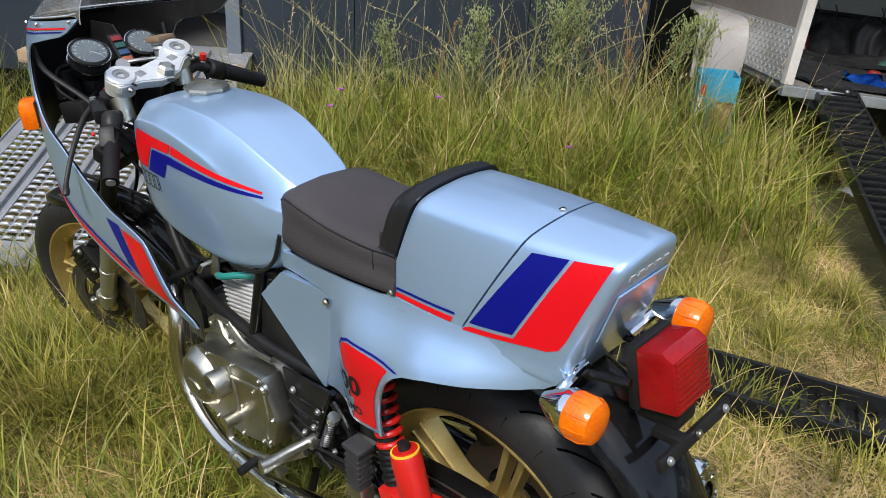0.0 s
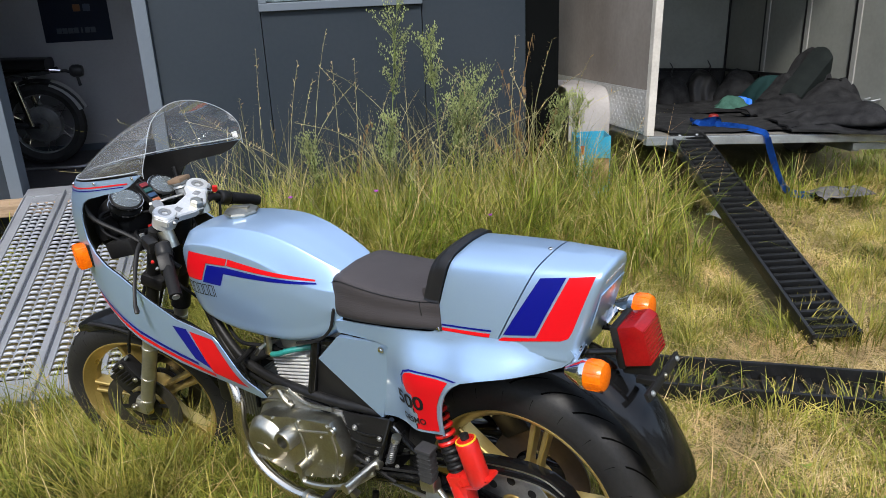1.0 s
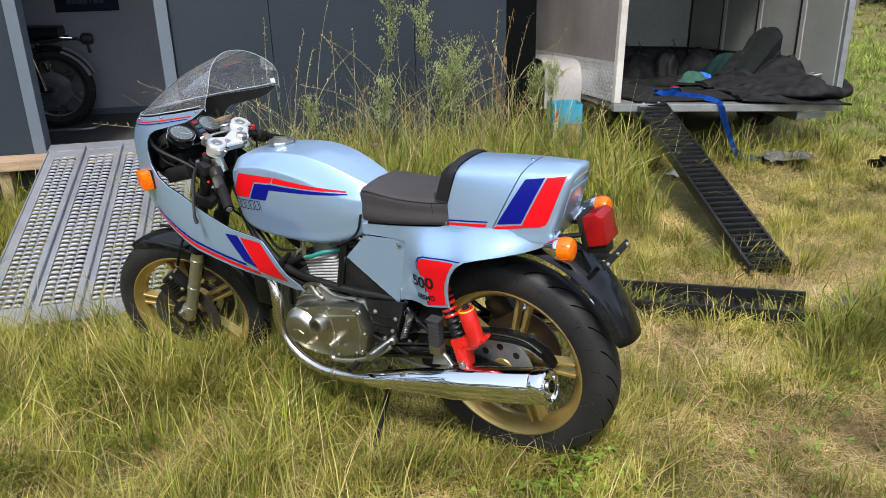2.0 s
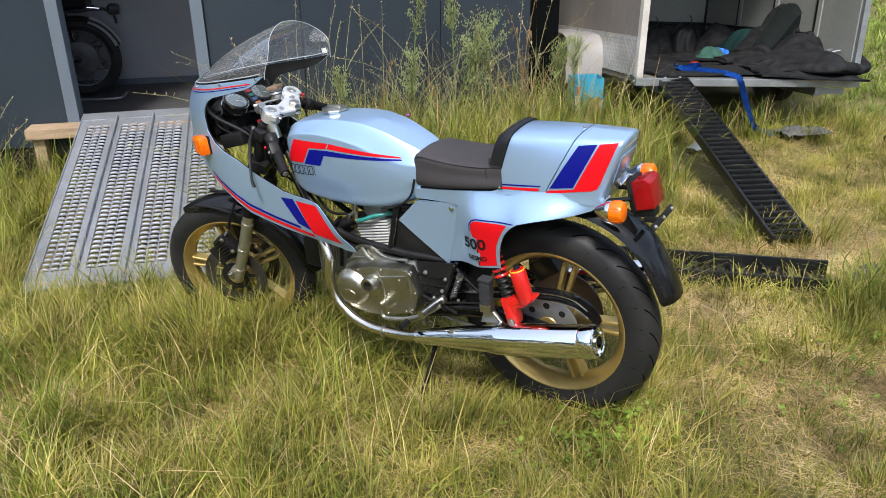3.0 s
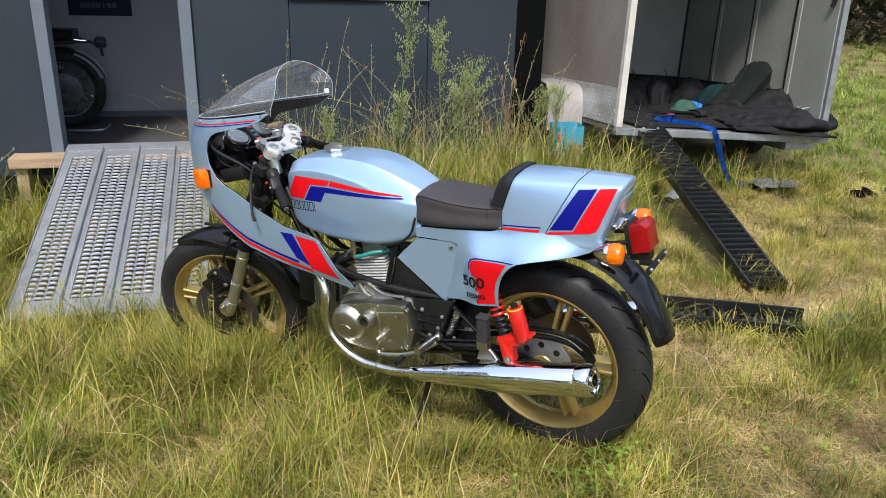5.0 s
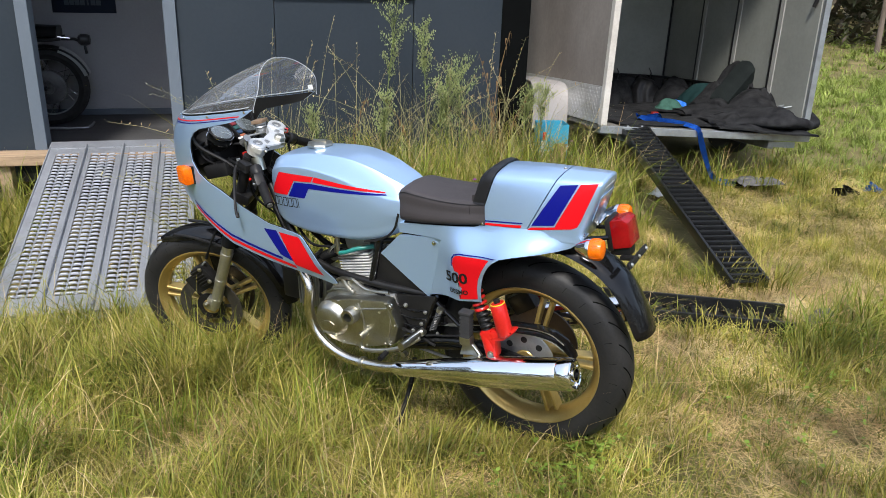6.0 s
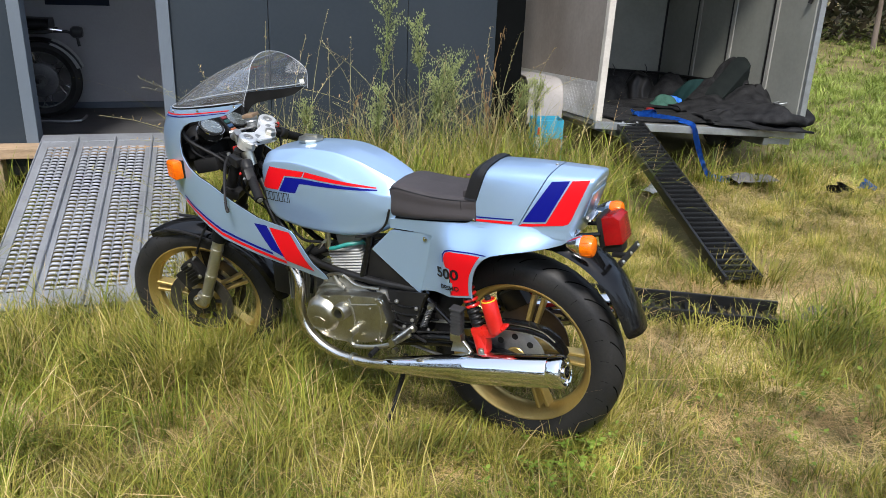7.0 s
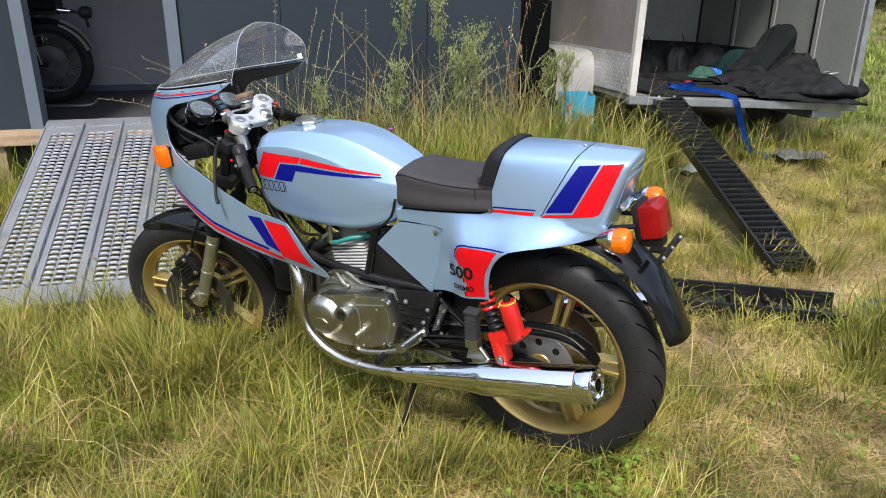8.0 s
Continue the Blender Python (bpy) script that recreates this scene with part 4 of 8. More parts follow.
def half_width(z):
    return spline([0.55, 0.62, 0.70, 0.80, 0.90, 1.0, 1.08, 1.16], [0.176, 0.197, 0.203, 0.203, 0.198, 0.191, 0.182, 0.168], z)


def shell(a, b, off=0.0):
    """Fairing skin: a runs forward along the flank and round the nose, b is the height."""
    w = half_width(b)
    if a <= XC:
        p, o = Vector((a, w - 0.02 * max(0, (0.9 - a)) ** 1.0 * 0, b)), Vector((0, 1, 0.05))
    else:
        th = (a - XC) / 0.40 * math.pi / 2
        p = Vector((XC + (nose(b) - XC) * math.sin(th), w * math.cos(th), b))
        o = Vector((math.sin(th) * w, math.cos(th) * (nose(b) - XC), 0)).normalized()
    return p + o.normalized() * off, o


FAIR = [(0.898, 1.142), (0.96, 1.135), (1.02, 1.128), (1.11, 1.120), (1.20, 1.112), (1.30, 1.104), (1.40, 1.100), (1.49, 1.098), (1.49, 0.872), (1.42, 0.862), (1.34, 0.835), (1.245, 0.795), (1.178, 0.735), (1.12, 0.70), (1.06, 0.665), (0.92, 0.621), (0.81, 0.592),
        (0.691, 0.562), (0.655, 0.553), (0.636, 0.556), (0.642, 0.572), (0.675, 0.614), (0.712, 0.68), (0.733, 0.714), (0.745, 0.727), (0.774, 0.737), (0.882, 0.760), (0.988, 0.808), (1.067, 0.853), (1.125, 0.885), (1.160, 0.915), (1.182, 0.955), (1.186, 1.00), (1.180, 1.035), (1.165, 1.058), (1.14, 1.072),
        (1.078, 1.085), (0.995, 1.099), (0.955, 1.111), (0.93, 1.124)]
STRIPE_LINE = [(1.215, 0.775), (1.178, 0.742), (1.12, 0.704), (1.06, 0.669), (0.985, 0.644), (0.92, 0.625), (0.84, 0.604), (0.79, 0.590)]
for s in (1, -1):
    side = lambda off, s=s: (lambda a, b: tuple(Vector((q.x, s * q.y, q.z)) for q in shell(a, b, off)))
    fair = part("fairing_half", curved(FAIR, side(0.0), 0.0035, 0.022), PAINT, bike, "metallic blue half fairing with red and blue stripes", sharp=50)
    part("fairing_lining", curved(FAIR, side(-0.006), 0.002, 0.03), SATIN, fair, "black inside of the fairing", sharp=50)
    for nm, poly, mt, lb in (("stripe", [(0.900, 0.740), (0.846, 0.737), (0.792, 0.625), (0.845, 0.648)], BLUE, "blue slanting stripe"),
                             ("stripe", [(0.834, 0.732), (0.752, 0.721), (0.745, 0.712), (0.680, 0.582), (0.789, 0.614)], RED, "red slanting stripe"),
                             ("stripe", [(a, b + 0.020) for a, b in STRIPE_LINE] + [(a, b + 0.008) for a, b in STRIPE_LINE[::-1]], RED, "thin red line"),
                             ("stripe", [(a, b + 0.034) for a, b in STRIPE_LINE[:-1]] + [(a, b + 0.025) for a, b in STRIPE_LINE[-2::-1]], BLUE, "thin blue line"),
                             ("stripe", [(0.955, 1.121), (1.20, 1.098), (1.47, 1.084), (1.47, 1.0805), (1.20, 1.0945), (0.960, 1.117)], RED, "thin red line"),
                             ("stripe", [(0.970, 1.1125), (1.20, 1.0895), (1.47, 1.0755), (1.47, 1.0725), (1.20, 1.0865), (0.976, 1.1095)], BLUE, "thin blue line")):
        part(nm, curved(poly, side(0.0014), 0.0, 0.02), mt, fair, lb, sharp=80)
    for a, b in ((0.93, 1.134), (1.10, 1.116), (1.25, 1.103), (1.41, 1.095)):
        p, o = shell(a, b, 0.003)
        bolt(fair, (p.x, s * p.y, p.z), 0.005, 0.004, m=Vector((o.x, s * o.y, 0)).to_track_quat("Y", "Z").to_matrix().to_4x4())
# clear screen over it
bm = bmesh.new()
NU, NV = 32, 14
grid = []
for i in range(NU + 1):
    u = -1 + 2 * i / NU
    s = 1 if u > 0 else -1
    a = 1.49 - abs(u) * (1.49 - 0.915)
    zb = spline([0.89, 0.95, 1.11, 1.30, 1.49], [1.150, 1.141, 1.124, 1.108, 1.102], a)
    p, o = shell(a, zb, -0.004)
    base = Vector((p.x, s * p.y, p.z))
    ph = abs(u) * math.pi / 2
    top = Vector((spline([0, 0.6, 1.1, 1.57], [0.92, 0.90, 0.876, 0.893], ph), s * 0.168 * math.sin(ph), 1.132 + 0.155 * math.cos(ph)))
    bul = Vector((0.35, s * 0.35 * math.sin(ph), 0.9)).normalized() * 0.022 * math.cos(ph) ** 0.6 * ((top - base).length / 0.5)
    grid.append([bm.verts.new(base + (top - base) * (j / NV) + bul * math.sin(math.pi * j / NV)) for j in range(NV + 1)])
for g, h in zip(grid, grid[1:]):
    for j in range(NV):
        bm.faces.new((g[j], h[j], h[j + 1], g[j + 1]))
edge = [g[-1].co.copy() for g in grid]
seam_line = [g[0].co + Vector((0, 0, 0.003)) for g in grid]
bmesh.ops.recalc_face_normals(bm, faces=bm.faces[:])
screen = part("windscreen", bm, SCREEN, bike, "clear plastic windscreen bubble", sharp=80)
screen.visible_shadow = False
block("screen_label", (0.022, 0.002, 0.018), (0.915, -0.166, 1.156), WHITE, screen, 0.001, (0, 10, -4), "small pale label")
FROST = mat("frosted_edge", (0.36, 0.39, 0.41), 0.4)
rod("screen_edge", edge, 0.0011, FROST, screen, 6)
rod("screen_seam", seam_line, 0.0017, FROST, screen, 6)

# headlamp shell and dark innards of the nose
bm = bmesh.new()
lathe(bm, [(0.001, -0.1), (0.05, -0.09), (0.085, -0.05), (0.092, 0.0), (0.088, 0.02), (0.001, 0.022)], 28)
hl = part("headlamp", bm, SATIN, bike, "black headlamp shell inside the nose")
hl.matrix_basis = pose(1.30, 0, 0.93, 0, 0, -90)
bm = bmesh.new()
plate(bm, [(1.02, 0.83), (1.08, 0.80), (1.22, 0.81), (1.36, 0.87), (1.41, 0.95), (1.39, 1.07), (1.25, 1.07), (1.14, 0.97)], 0.004, Matrix.Translation((0, -0.045, 0)), 0.001)
part("inner_panel", bm, SATIN, bike, "black inner panel behind the instruments")
block("junction_box", (0.10, 0.10, 0.05), (1.17, 0.08, 0.905), SATIN, bike, 0.008, (0, 10, 10))
rod("fairing_stay", [(1.02, 0.05, 0.83), (1.12, 0.10, 0.93), (1.20, 0.15, 1.0), (1.22, 0.16, 1.06)], 0.007, SATIN, bike, 8, 4)
rod("fairing_stay", [(1.02, -0.05, 0.83), (1.12, -0.10, 0.93), (1.20, -0.15, 1.0), (1.22, -0.16, 1.06)], 0.007, SATIN, bike, 8, 4)
rod("fairing_stay", [(0.78, 0.06, 0.62), (0.76, 0.14, 0.62), (0.74, 0.19, 0.63)], 0.007, SATIN, bike, 8, 3)

# ---------------------------------------------------------------- steering, forks and cockpit (turned to the left)
def steered(ob):
    ob.matrix_basis = turn @ ob.matrix_basis
    return ob


def on_fork(y, d, fwd=0.0):
    """A point beside the steering axis: y to the left, d metres down it."""
    c = HEAD - UP * d + Vector((math.cos(RAKE), 0, math.sin(RAKE))) * fwd
    return Vector((c.x, y, c.z))


FW = 0.03
DARKDISC = mat("dark_disc", (0.05, 0.048, 0.045), 0.4, 0.7, (0.09, 0.08, 0.07), 14, 100)
for s in (1, -1):
    leg = steered(rod("fork_slider", [on_fork(s * 0.088, 0.42, FW), on_fork(s * 0.088, 0.46, FW), on_fork(s * 0.088, 0.70, FW), on_fork(s * 0.088, 0.745, FW)], [0.0235, 0.0225, 0.022, 0.019], FORK, bike, 20, label="dull alloy fork slider"))
    rod("fork_tube", [on_fork(s * 0.088, 0.03, FW), on_fork(s * 0.088, 0.42, FW)], 0.019, SATIN, leg, 16)
    rod("dust_boot", [on_fork(s * 0.088, 0.355, FW), on_fork(s * 0.088, 0.37, FW), on_fork(s * 0.088, 0.43, FW)], [0.021, 0.029, 0.030], RUBBER, leg, 16)
    block("axle_clamp", (0.046, 0.032, 0.06), on_fork(s * 0.088, 0.735, FW + 0.012), FORK, leg, 0.010, (0, -27, 0))
    for q, h in ((0.47, 0.0245), (0.60, 0.0238), (0.70, 0.0235)):
        rod("slider_ring", [on_fork(s * 0.088, q, FW), on_fork(s * 0.088, q + 0.012, FW)], h, FORK, leg, 20)
    bolt(leg, on_fork(s * 0.088 + s * 0.02, 0.735, FW + 0.03), 0.012, 0.012, ALLOY, m=pose(0, 0, 0, 0, 0, 0 if s > 0 else 180))
    # disc and caliper
    disc = bmesh.new()
    lathe(disc, [(0.088, -0.003), (0.134, -0.003), (0.134, 0.003), (0.088, 0.003)], 48, closed=True)
    d = part("brake_disc", disc, DARKDISC, front_wheel, "dark steel brake disc")
    d.matrix_basis = pose(0, s * 0.062, 0)
    bm = bmesh.new()
    lathe(bm, [(0.03, -0.004), (0.060, -0.003), (0.060, 0.003), (0.03, 0.004)], 24, closed=True)
    d = part("disc_carrier", bm, SATIN, front_wheel)
    d.matrix_basis = pose(0, s * 0.062, 0)
    for q in range(6):
        arm = block("carrier_arm", (0.05, 0.004, 0.014), (0.066 * math.cos(q * math.pi / 3), 0, 0.066 * math.sin(q * math.pi / 3)), SATIN, d, 0.001, (0, -60 * q, 0))
    cal = steered(block("brake_caliper", (0.085, 0.05, 0.07), on_fork(s * 0.072, 0.625, FW + 0.075), SATIN, bike, 0.012, (0, -27 - 35, 0), "black brake caliper"))
    for q in (-0.03, 0.03):
        bolt(cal, (q, s * 0.0275, 0.02), 0.009, 0.006, ALLOY, m=pose(0, 0, 0, 0, 0, 0 if s > 0 else 180))
    for q in range(6):
        block("caliper_fin", (0.004, 0.008, 0.05), (-0.032 + 0.0128 * q, s * 0.027, -0.004), SATIN, cal, 0.001)
    rod("bleed_nipple", [(0.036, s * 0.01, 0.03), (0.042, s * 0.01, 0.052)], 0.004, GALV, cal, 8)
    block("caliper_bracket", (0.08, 0.012, 0.10), (-0.02, -s * 0.01, -0.05), SATIN, cal, 0.004)
    rod("brake_hose", [(turn @ on_fork(s * 0.07, 0.55, FW + 0.08)), (turn @ on_fork(s * 0.085, 0.45, FW + 0.07)), (turn @ on_fork(s * 0.06, 0.33, FW + 0.05)), (turn @ on_fork(s * 0.04, 0.2, FW + 0.04))], 0.005, RUBBER, bike, 8, 4)

# mudguard
bm = bmesh.new()
c0 = Vector((WB, 0, AX - 0.01))
rows = []
for i in range(29):
    a = radians(61 + (182 - 61) * i / 28)
    R = 0.337 + 0.018 * (i / 28)
    w = 0.060 * min(1.0, 0.35 + 0.65 * math.sin(min(1.0, i / 8) * math.pi / 2)) if i < 26 else (0.05 if i < 28 else 0.036)
    rows.append([bm.verts.new(c0 + Vector((math.cos(a), 0, math.sin(a))) * (R - 0.036 * abs(q) ** 2.2) + Vector((0, w * math.sin(q * 1.35) / math.sin(1.35), 0))) for q in [k / 5 - 1 for k in range(11)]])
for u, v in zip(rows, rows[1:]):
    for k in range(10):
        bm.faces.new((u[k], u[k + 1], v[k + 1], v[k]))
bmesh.ops.recalc_face_normals(bm, faces=bm.faces[:])
bmesh.ops.solidify(bm, geom=bm.faces[:], thickness=0.003)
steered(part("front_mudguard", bm, BLACK, bike, "glossy black front mudguard"))
for s in (1, -1):
    steered(rod("mudguard_stay", [on_fork(s * 0.075, 0.46, FW), Vector((WB - 0.02, s * 0.062, 0.64)), Vector((WB + 0.06, s * 0.06, 0.655))], 0.006, SATIN, bike, 8, 3))

# top yoke: bosses, bridge and nut
bm = bmesh.new()
yk = [(-0.018, 0.118), (0.02, 0.122), (0.040, 0.09), (0.034, 0.056), (0.012, 0.03), (0.012, -0.03), (0.034, -0.056), (0.040, -0.09), (0.02, -0.122), (-0.018, -0.118), (-0.028, -0.07), (-0.052, -0.026), (-0.052, 0.026), (-0.028, 0.07)]
vs = [bm.verts.new((x, y, 0)) for x, y in yk]
f = bm.faces.new(vs)
ex = bmesh.ops.extrude_face_region(bm, geom=[f])
bmesh.ops.translate(bm, vec=(0, 0, 0.022), verts=[v for v in ex["geom"] if isinstance(v, bmesh.types.BMVert)])
bmesh.ops.recalc_face_normals(bm, faces=bm.faces[:])
bmesh.ops.bevel(bm, geom=bm.edges[:], offset=0.003, segments=2, affect="EDGES")
yoke_m = Matrix.Translation(on_fork(0, -0.005, FW - 0.01)) @ pose(0, 0, 0, 0, -27, 0)
yoke = part("top_yoke", bm, YOKESILVER, bike, "polished alloy top yoke")
yoke.matrix_basis = Matrix.Translation((-0.004, -0.022, -0.012)) @ turn @ yoke_m
for s in (1, -1):
    bm = bmesh.new()
    lathe(bm, [(0.018, 0.020), (0.029, 0.020), (0.032, 0.016), (0.032, -0.022), (0.027, -0.026), (0.018, -0.026)], 24, pose(0.01, s * 0.088, 0.008, 90, 0, 0), closed=True)
    part("fork_clamp", bm, YOKESILVER, yoke)
    bm = bmesh.new()
    lathe(bm, [(0.0005, 0.016), (0.008, 0.016), (0.009, 0.022), (0.018, 0.022), (0.0185, 0.01)], 16, pose(0.01, s * 0.088, 0.004, 90, 0, 0))
    part("fork_cap", bm, CAST, yoke)
bm = bmesh.new()
lathe(bm, [(0.0005, 0.05), (0.012, 0.05), (0.019, 0.046), (0.02, 0.03), (0.024, 0.028), (0.024, 0.018)], 6, pose(-0.036, 0, -0.01, 90, 0, 0))
part("steering_nut", bm, ALLOY, yoke, sharp=20)
for s in (1, -1):
    block("pinch_slot", (0.03, 0.004, 0.003), (-0.018, s * 0.088, 0.0215), SATIN, yoke, 0.0)
    block("yoke_recess", (0.018, 0.022, 0.003), (-0.008, s * 0.05, 0.0215), CAST, yoke, 0.001)
    bolt(yoke, (-0.024, s * 0.098, 0.011), 0.006, 0.008, CAST, m=pose(0, 0, 0, 0, 0, 90))
steered(rod("steering_stem", [on_fork(0, 0.0, 0.0), on_fork(0, 0.22, 0.0)], 0.028, SATIN, bike, 16))
steered(block("lower_yoke", (0.07, 0.23, 0.04), on_fork(0, 0.2, 0.02), SATIN, bike, 0.01, (0, -27, 0)))

# handlebars, turned with the forks
BARS = {1: dict(bar=[(0.998, 0.078, 0.93), (0.968, 0.122, 0.91), (0.869, 0.190, 0.821)], clamp=[(1.003, 0.078, 0.955), (0.992, 0.078, 0.905)], perch=[(0.975, 0.118, 0.918), (1.02, 0.118, 0.932), (1.058, 0.118, 0.936)],
                lever=[(1.058, 0.116, 0.937), (1.045, 0.150, 0.915), (1.012, 0.200, 0.862), (0.985, 0.236, 0.812), (0.972, 0.246, 0.795)]),
        -1: dict(bar=[(1.055, -0.105, 0.965), (1.068, -0.150, 0.972), (1.094, -0.340, 0.895)], clamp=[(1.060, -0.100, 0.990), (1.048, -0.100, 0.94)], perch=[(1.068, -0.150, 0.98), (1.11, -0.16, 0.985), (1.13, -0.17, 0.98)],
                 lever=[(1.13, -0.165, 0.98), (1.15, -0.22, 0.965), (1.16, -0.30, 0.93), (1.15, -0.37, 0.90)])}
for s, q in BARS.items():
    b0, b1, b2 = (Vector(v) for v in q["bar"])
    g = (b2 - b1).normalized()
    full = (b2 - b1).length
    inner = b2 - g * 0.125
    rod("handlebar", [b0, b1, b2], 0.0115, SATIN, bike, 12)
    grip = rod("grip", [inner - g * 0.008, inner, inner + g * 0.001, b2 - g * 0.008, b2], [0.021, 0.021, 0.0165, 0.0165, 0.0175], RUBBER, bike, 16, label="black rubber grip")
    rod("bar_end", [b2 - g * 0.002, b2 + g * 0.003], 0.010, CAST, grip, 12)
    rod("switch_housing", [inner - g * 0.05, inner - g * 0.044, inner - g * 0.016, inner - g * 0.009], [0.018, 0.0225, 0.0225, 0.018], SATIN, bike, 12)
    rod("clamp", q["clamp"], 0.0225, ALLOY, bike, 16, label="silver handlebar clamp")
    rod("lever_perch", q["perch"], 0.011, SATIN, bike, 10)
    rod("control_lever", q["lever"] + [tuple(Vector(q["lever"][-1]) + (Vector(q["lever"][-1]) - Vector(q["lever"][-2])).normalized() * 0.01)], [0.0065, 0.0065, 0.0055, 0.005, 0.007, 0.006][:len(q["lever"]) + 1], SATIN, bike, 10, 4, "black control lever", 0.7)
    p0 = Vector(q["perch"][2])
    rod("cable", [p0, p0 + Vector((0.05, -s * 0.02, 0.005)), Vector((1.15, s * 0.06, 0.93)), Vector((1.10, s * 0.05, 0.82))], 0.004, RUBBER, bike, 8, 5)
    rod("cable", [inner - g * 0.045, Vector((1.02, s * 0.11, 0.87)), Vector((1.05, s * 0.06, 0.79)), Vector((0.95, s * 0.03, 0.70))], 0.004, RUBBER, bike, 8, 5)
rod("kill_switch", [(1.066, -0.168, 0.985), (1.062, -0.168, 0.999)], 0.008, SHOCKRED, bike, 10, label="red kill switch")
rod("ignition_key", [(1.09, 0.03, 0.995), (1.085, 0.032, 0.965)], 0.006, ALLOY, bike, 8)
block("key_tag", (0.018, 0.02, 0.035), (1.045, 0.08, 0.955), SHOCKRED, bike, 0.004, (0, 10, 0), "red key tag")

# instruments
GN = Vector((-0.58, 0, 0.81)).normalized()
for s, at in ((1, (1.180, 0.052, 1.026)), (-1, (1.190, -0.088, 1.024))):
    mm = Matrix.Translation(at) @ GN.to_track_quat("Y", "Z").to_matrix().to_4x4()
    bm = bmesh.new()
    lathe(bm, [(0.001, -0.06), (0.035, -0.055), (0.043, -0.03), (0.045, 0.006), (0.041, 0.010), (0.039, 0.004), (0.001, 0.003)], 28)
    g = part("instrument", bm, SATIN, bike, "round black instrument")
    g.matrix_basis = mm
    bm = bmesh.new()
    lathe(bm, [(0.001, 0.0045), (0.038, 0.0045), (0.038, 0.003)], 28)
    part("dial", bm, DIAL_GLARE, g, "dial face lightened to carry the sky's glare")
    for k in range(13):
        a = radians(-135 + 270 * k / 12)
        block("dial_mark", (0.0016, 0.0008, 0.006), (0.032 * math.sin(a), 0.0052, 0.032 * math.cos(a)), WHITE, g, 0.0, (0, math.degrees(a), 0))
    block("needle", (0.0018, 0.0008, 0.03), (-0.010, 0.006, -0.008), WHITE, g, 0.0, (0, 232, 0))
    bm = bmesh.new()
    lathe(bm, [(0.0455, 0.0), (0.047, 0.0), (0.047, 0.004), (0.0455, 0.004)], 28, closed=True)
    part("ring", bm, CHROME, g)
    bm = bmesh.new()
    lathe(bm, [(0.0455, -0.026), (0.0475, -0.026), (0.0475, -0.022), (0.0455, -0.022)], 28, closed=True)
    part("ring", bm, CHROME, g)
    bm = bmesh.new()
    lathe(bm, [(0.001, 0.0085), (0.040, 0.008), (0.040, 0.0075), (0.001, 0.008)], 28)
    gp = part("glass", bm, PANE, g)
    gp.visible_shadow = False
wp = block("warning_panel", (0.09, 0.035, 0.02), (1.170, -0.018, 1.018), SATIN, bike, 0.004, (0, -46, 0), "black warning lamp panel")
for i, mt in enumerate((mat("amber_lamp", (0.28, 0.08, 0.03), 0.3), mat("blue_lamp", (0.02, 0.05, 0.11), 0.3), mat("green_lamp", (0.015, 0.06, 0.055), 0.3), mat("red_lamp", (0.16, 0.012, 0.015), 0.3))):
    block("warning_lamp", (0.014, 0.024, 0.004), (-0.03 + 0.02 * i, 0, 0.0115), mt, wp, 0.001)
res = block("fluid_reservoir", (0.046, 0.052, 0.014), (1.128, -0.10, 1.040), mat("brown_plastic", (0.20, 0.135, 0.085), 0.45), bike, 0.004, (0, 6, 15), "brown-lidded fluid reservoir")
rod("reservoir_body", [(0, 0, -0.005), (0, 0, -0.012), (0, 0, -0.016), (0, 0, -0.022), (0, 0, -0.026), (0, 0, -0.04)], [0.024, 0.024, 0.021, 0.024, 0.021, 0.022], GALV, res, 20)
# wiring, pipes and brackets behind the yoke
for y, z in ((-0.06, 0.985), (0.02, 0.968)):
    rod("cable", [(1.20, y + 0.02, z), (1.13, y, z + 0.015), (1.08, y - 0.01, z - 0.01), (1.05, y * 0.5, z - 0.08), (1.0, y * 0.3, z - 0.17)], 0.004, RUBBER, bike, 8, 5)
block("clutch_perch", (0.058, 0.030, 0.034), (1.018, 0.122, 0.930), SATIN, bike, 0.007, (0, -14, -18), "black clutch lever perch")
block("switch_block", (0.050, 0.034, 0.046), (0.948, 0.142, 0.884), SATIN, bike, 0.007, (0, 36, -34), "black switch block with small buttons")
for at in ((0.962, 0.165, 0.900), (0.945, 0.168, 0.884)):
    bolt(bike, at, 0.005, 0.006, SHOCKRED if at[0] > 0.95 else GALV, "switch_button")
rod("pivot_bolt", [(1.050, 0.118, 0.956), (1.050, 0.118, 0.948)], 0.007, GALV, bike, 8)
rod("brake_pipe", [(1.10, -0.09, 1.0), (1.11, -0.03, 1.003), (1.13, 0.0, 1.0)], 0.0045, CAST, bike, 8, 4)
rod("pipe_union", [(1.128, -0.002, 1.0), (1.139, 0.01, 0.998)], 0.007, CAST, bike, 8)
rod("ignition_switch", [(1.11, 0.02, 0.985), (1.085, 0.02, 1.005)], 0.016, CAST, bike, 14)
block("instrument_bracket", (0.05, 0.2, 0.006), (1.20, -0.018, 0.985), SATIN, bike, 0.002, (0, 40, 0))
block("fuse_box", (0.05, 0.04, 0.06), (1.235, 0.10, 0.955), SATIN, bike, 0.006, (0, 12, 20))
rod("wiring_loom", [(1.27, 0.05, 0.99), (1.24, 0.11, 0.99), (1.20, 0.13, 0.95), (1.14, 0.08, 0.90), (1.06, 0.03, 0.86)], 0.0045, RUBBER, bike, 10, 5)

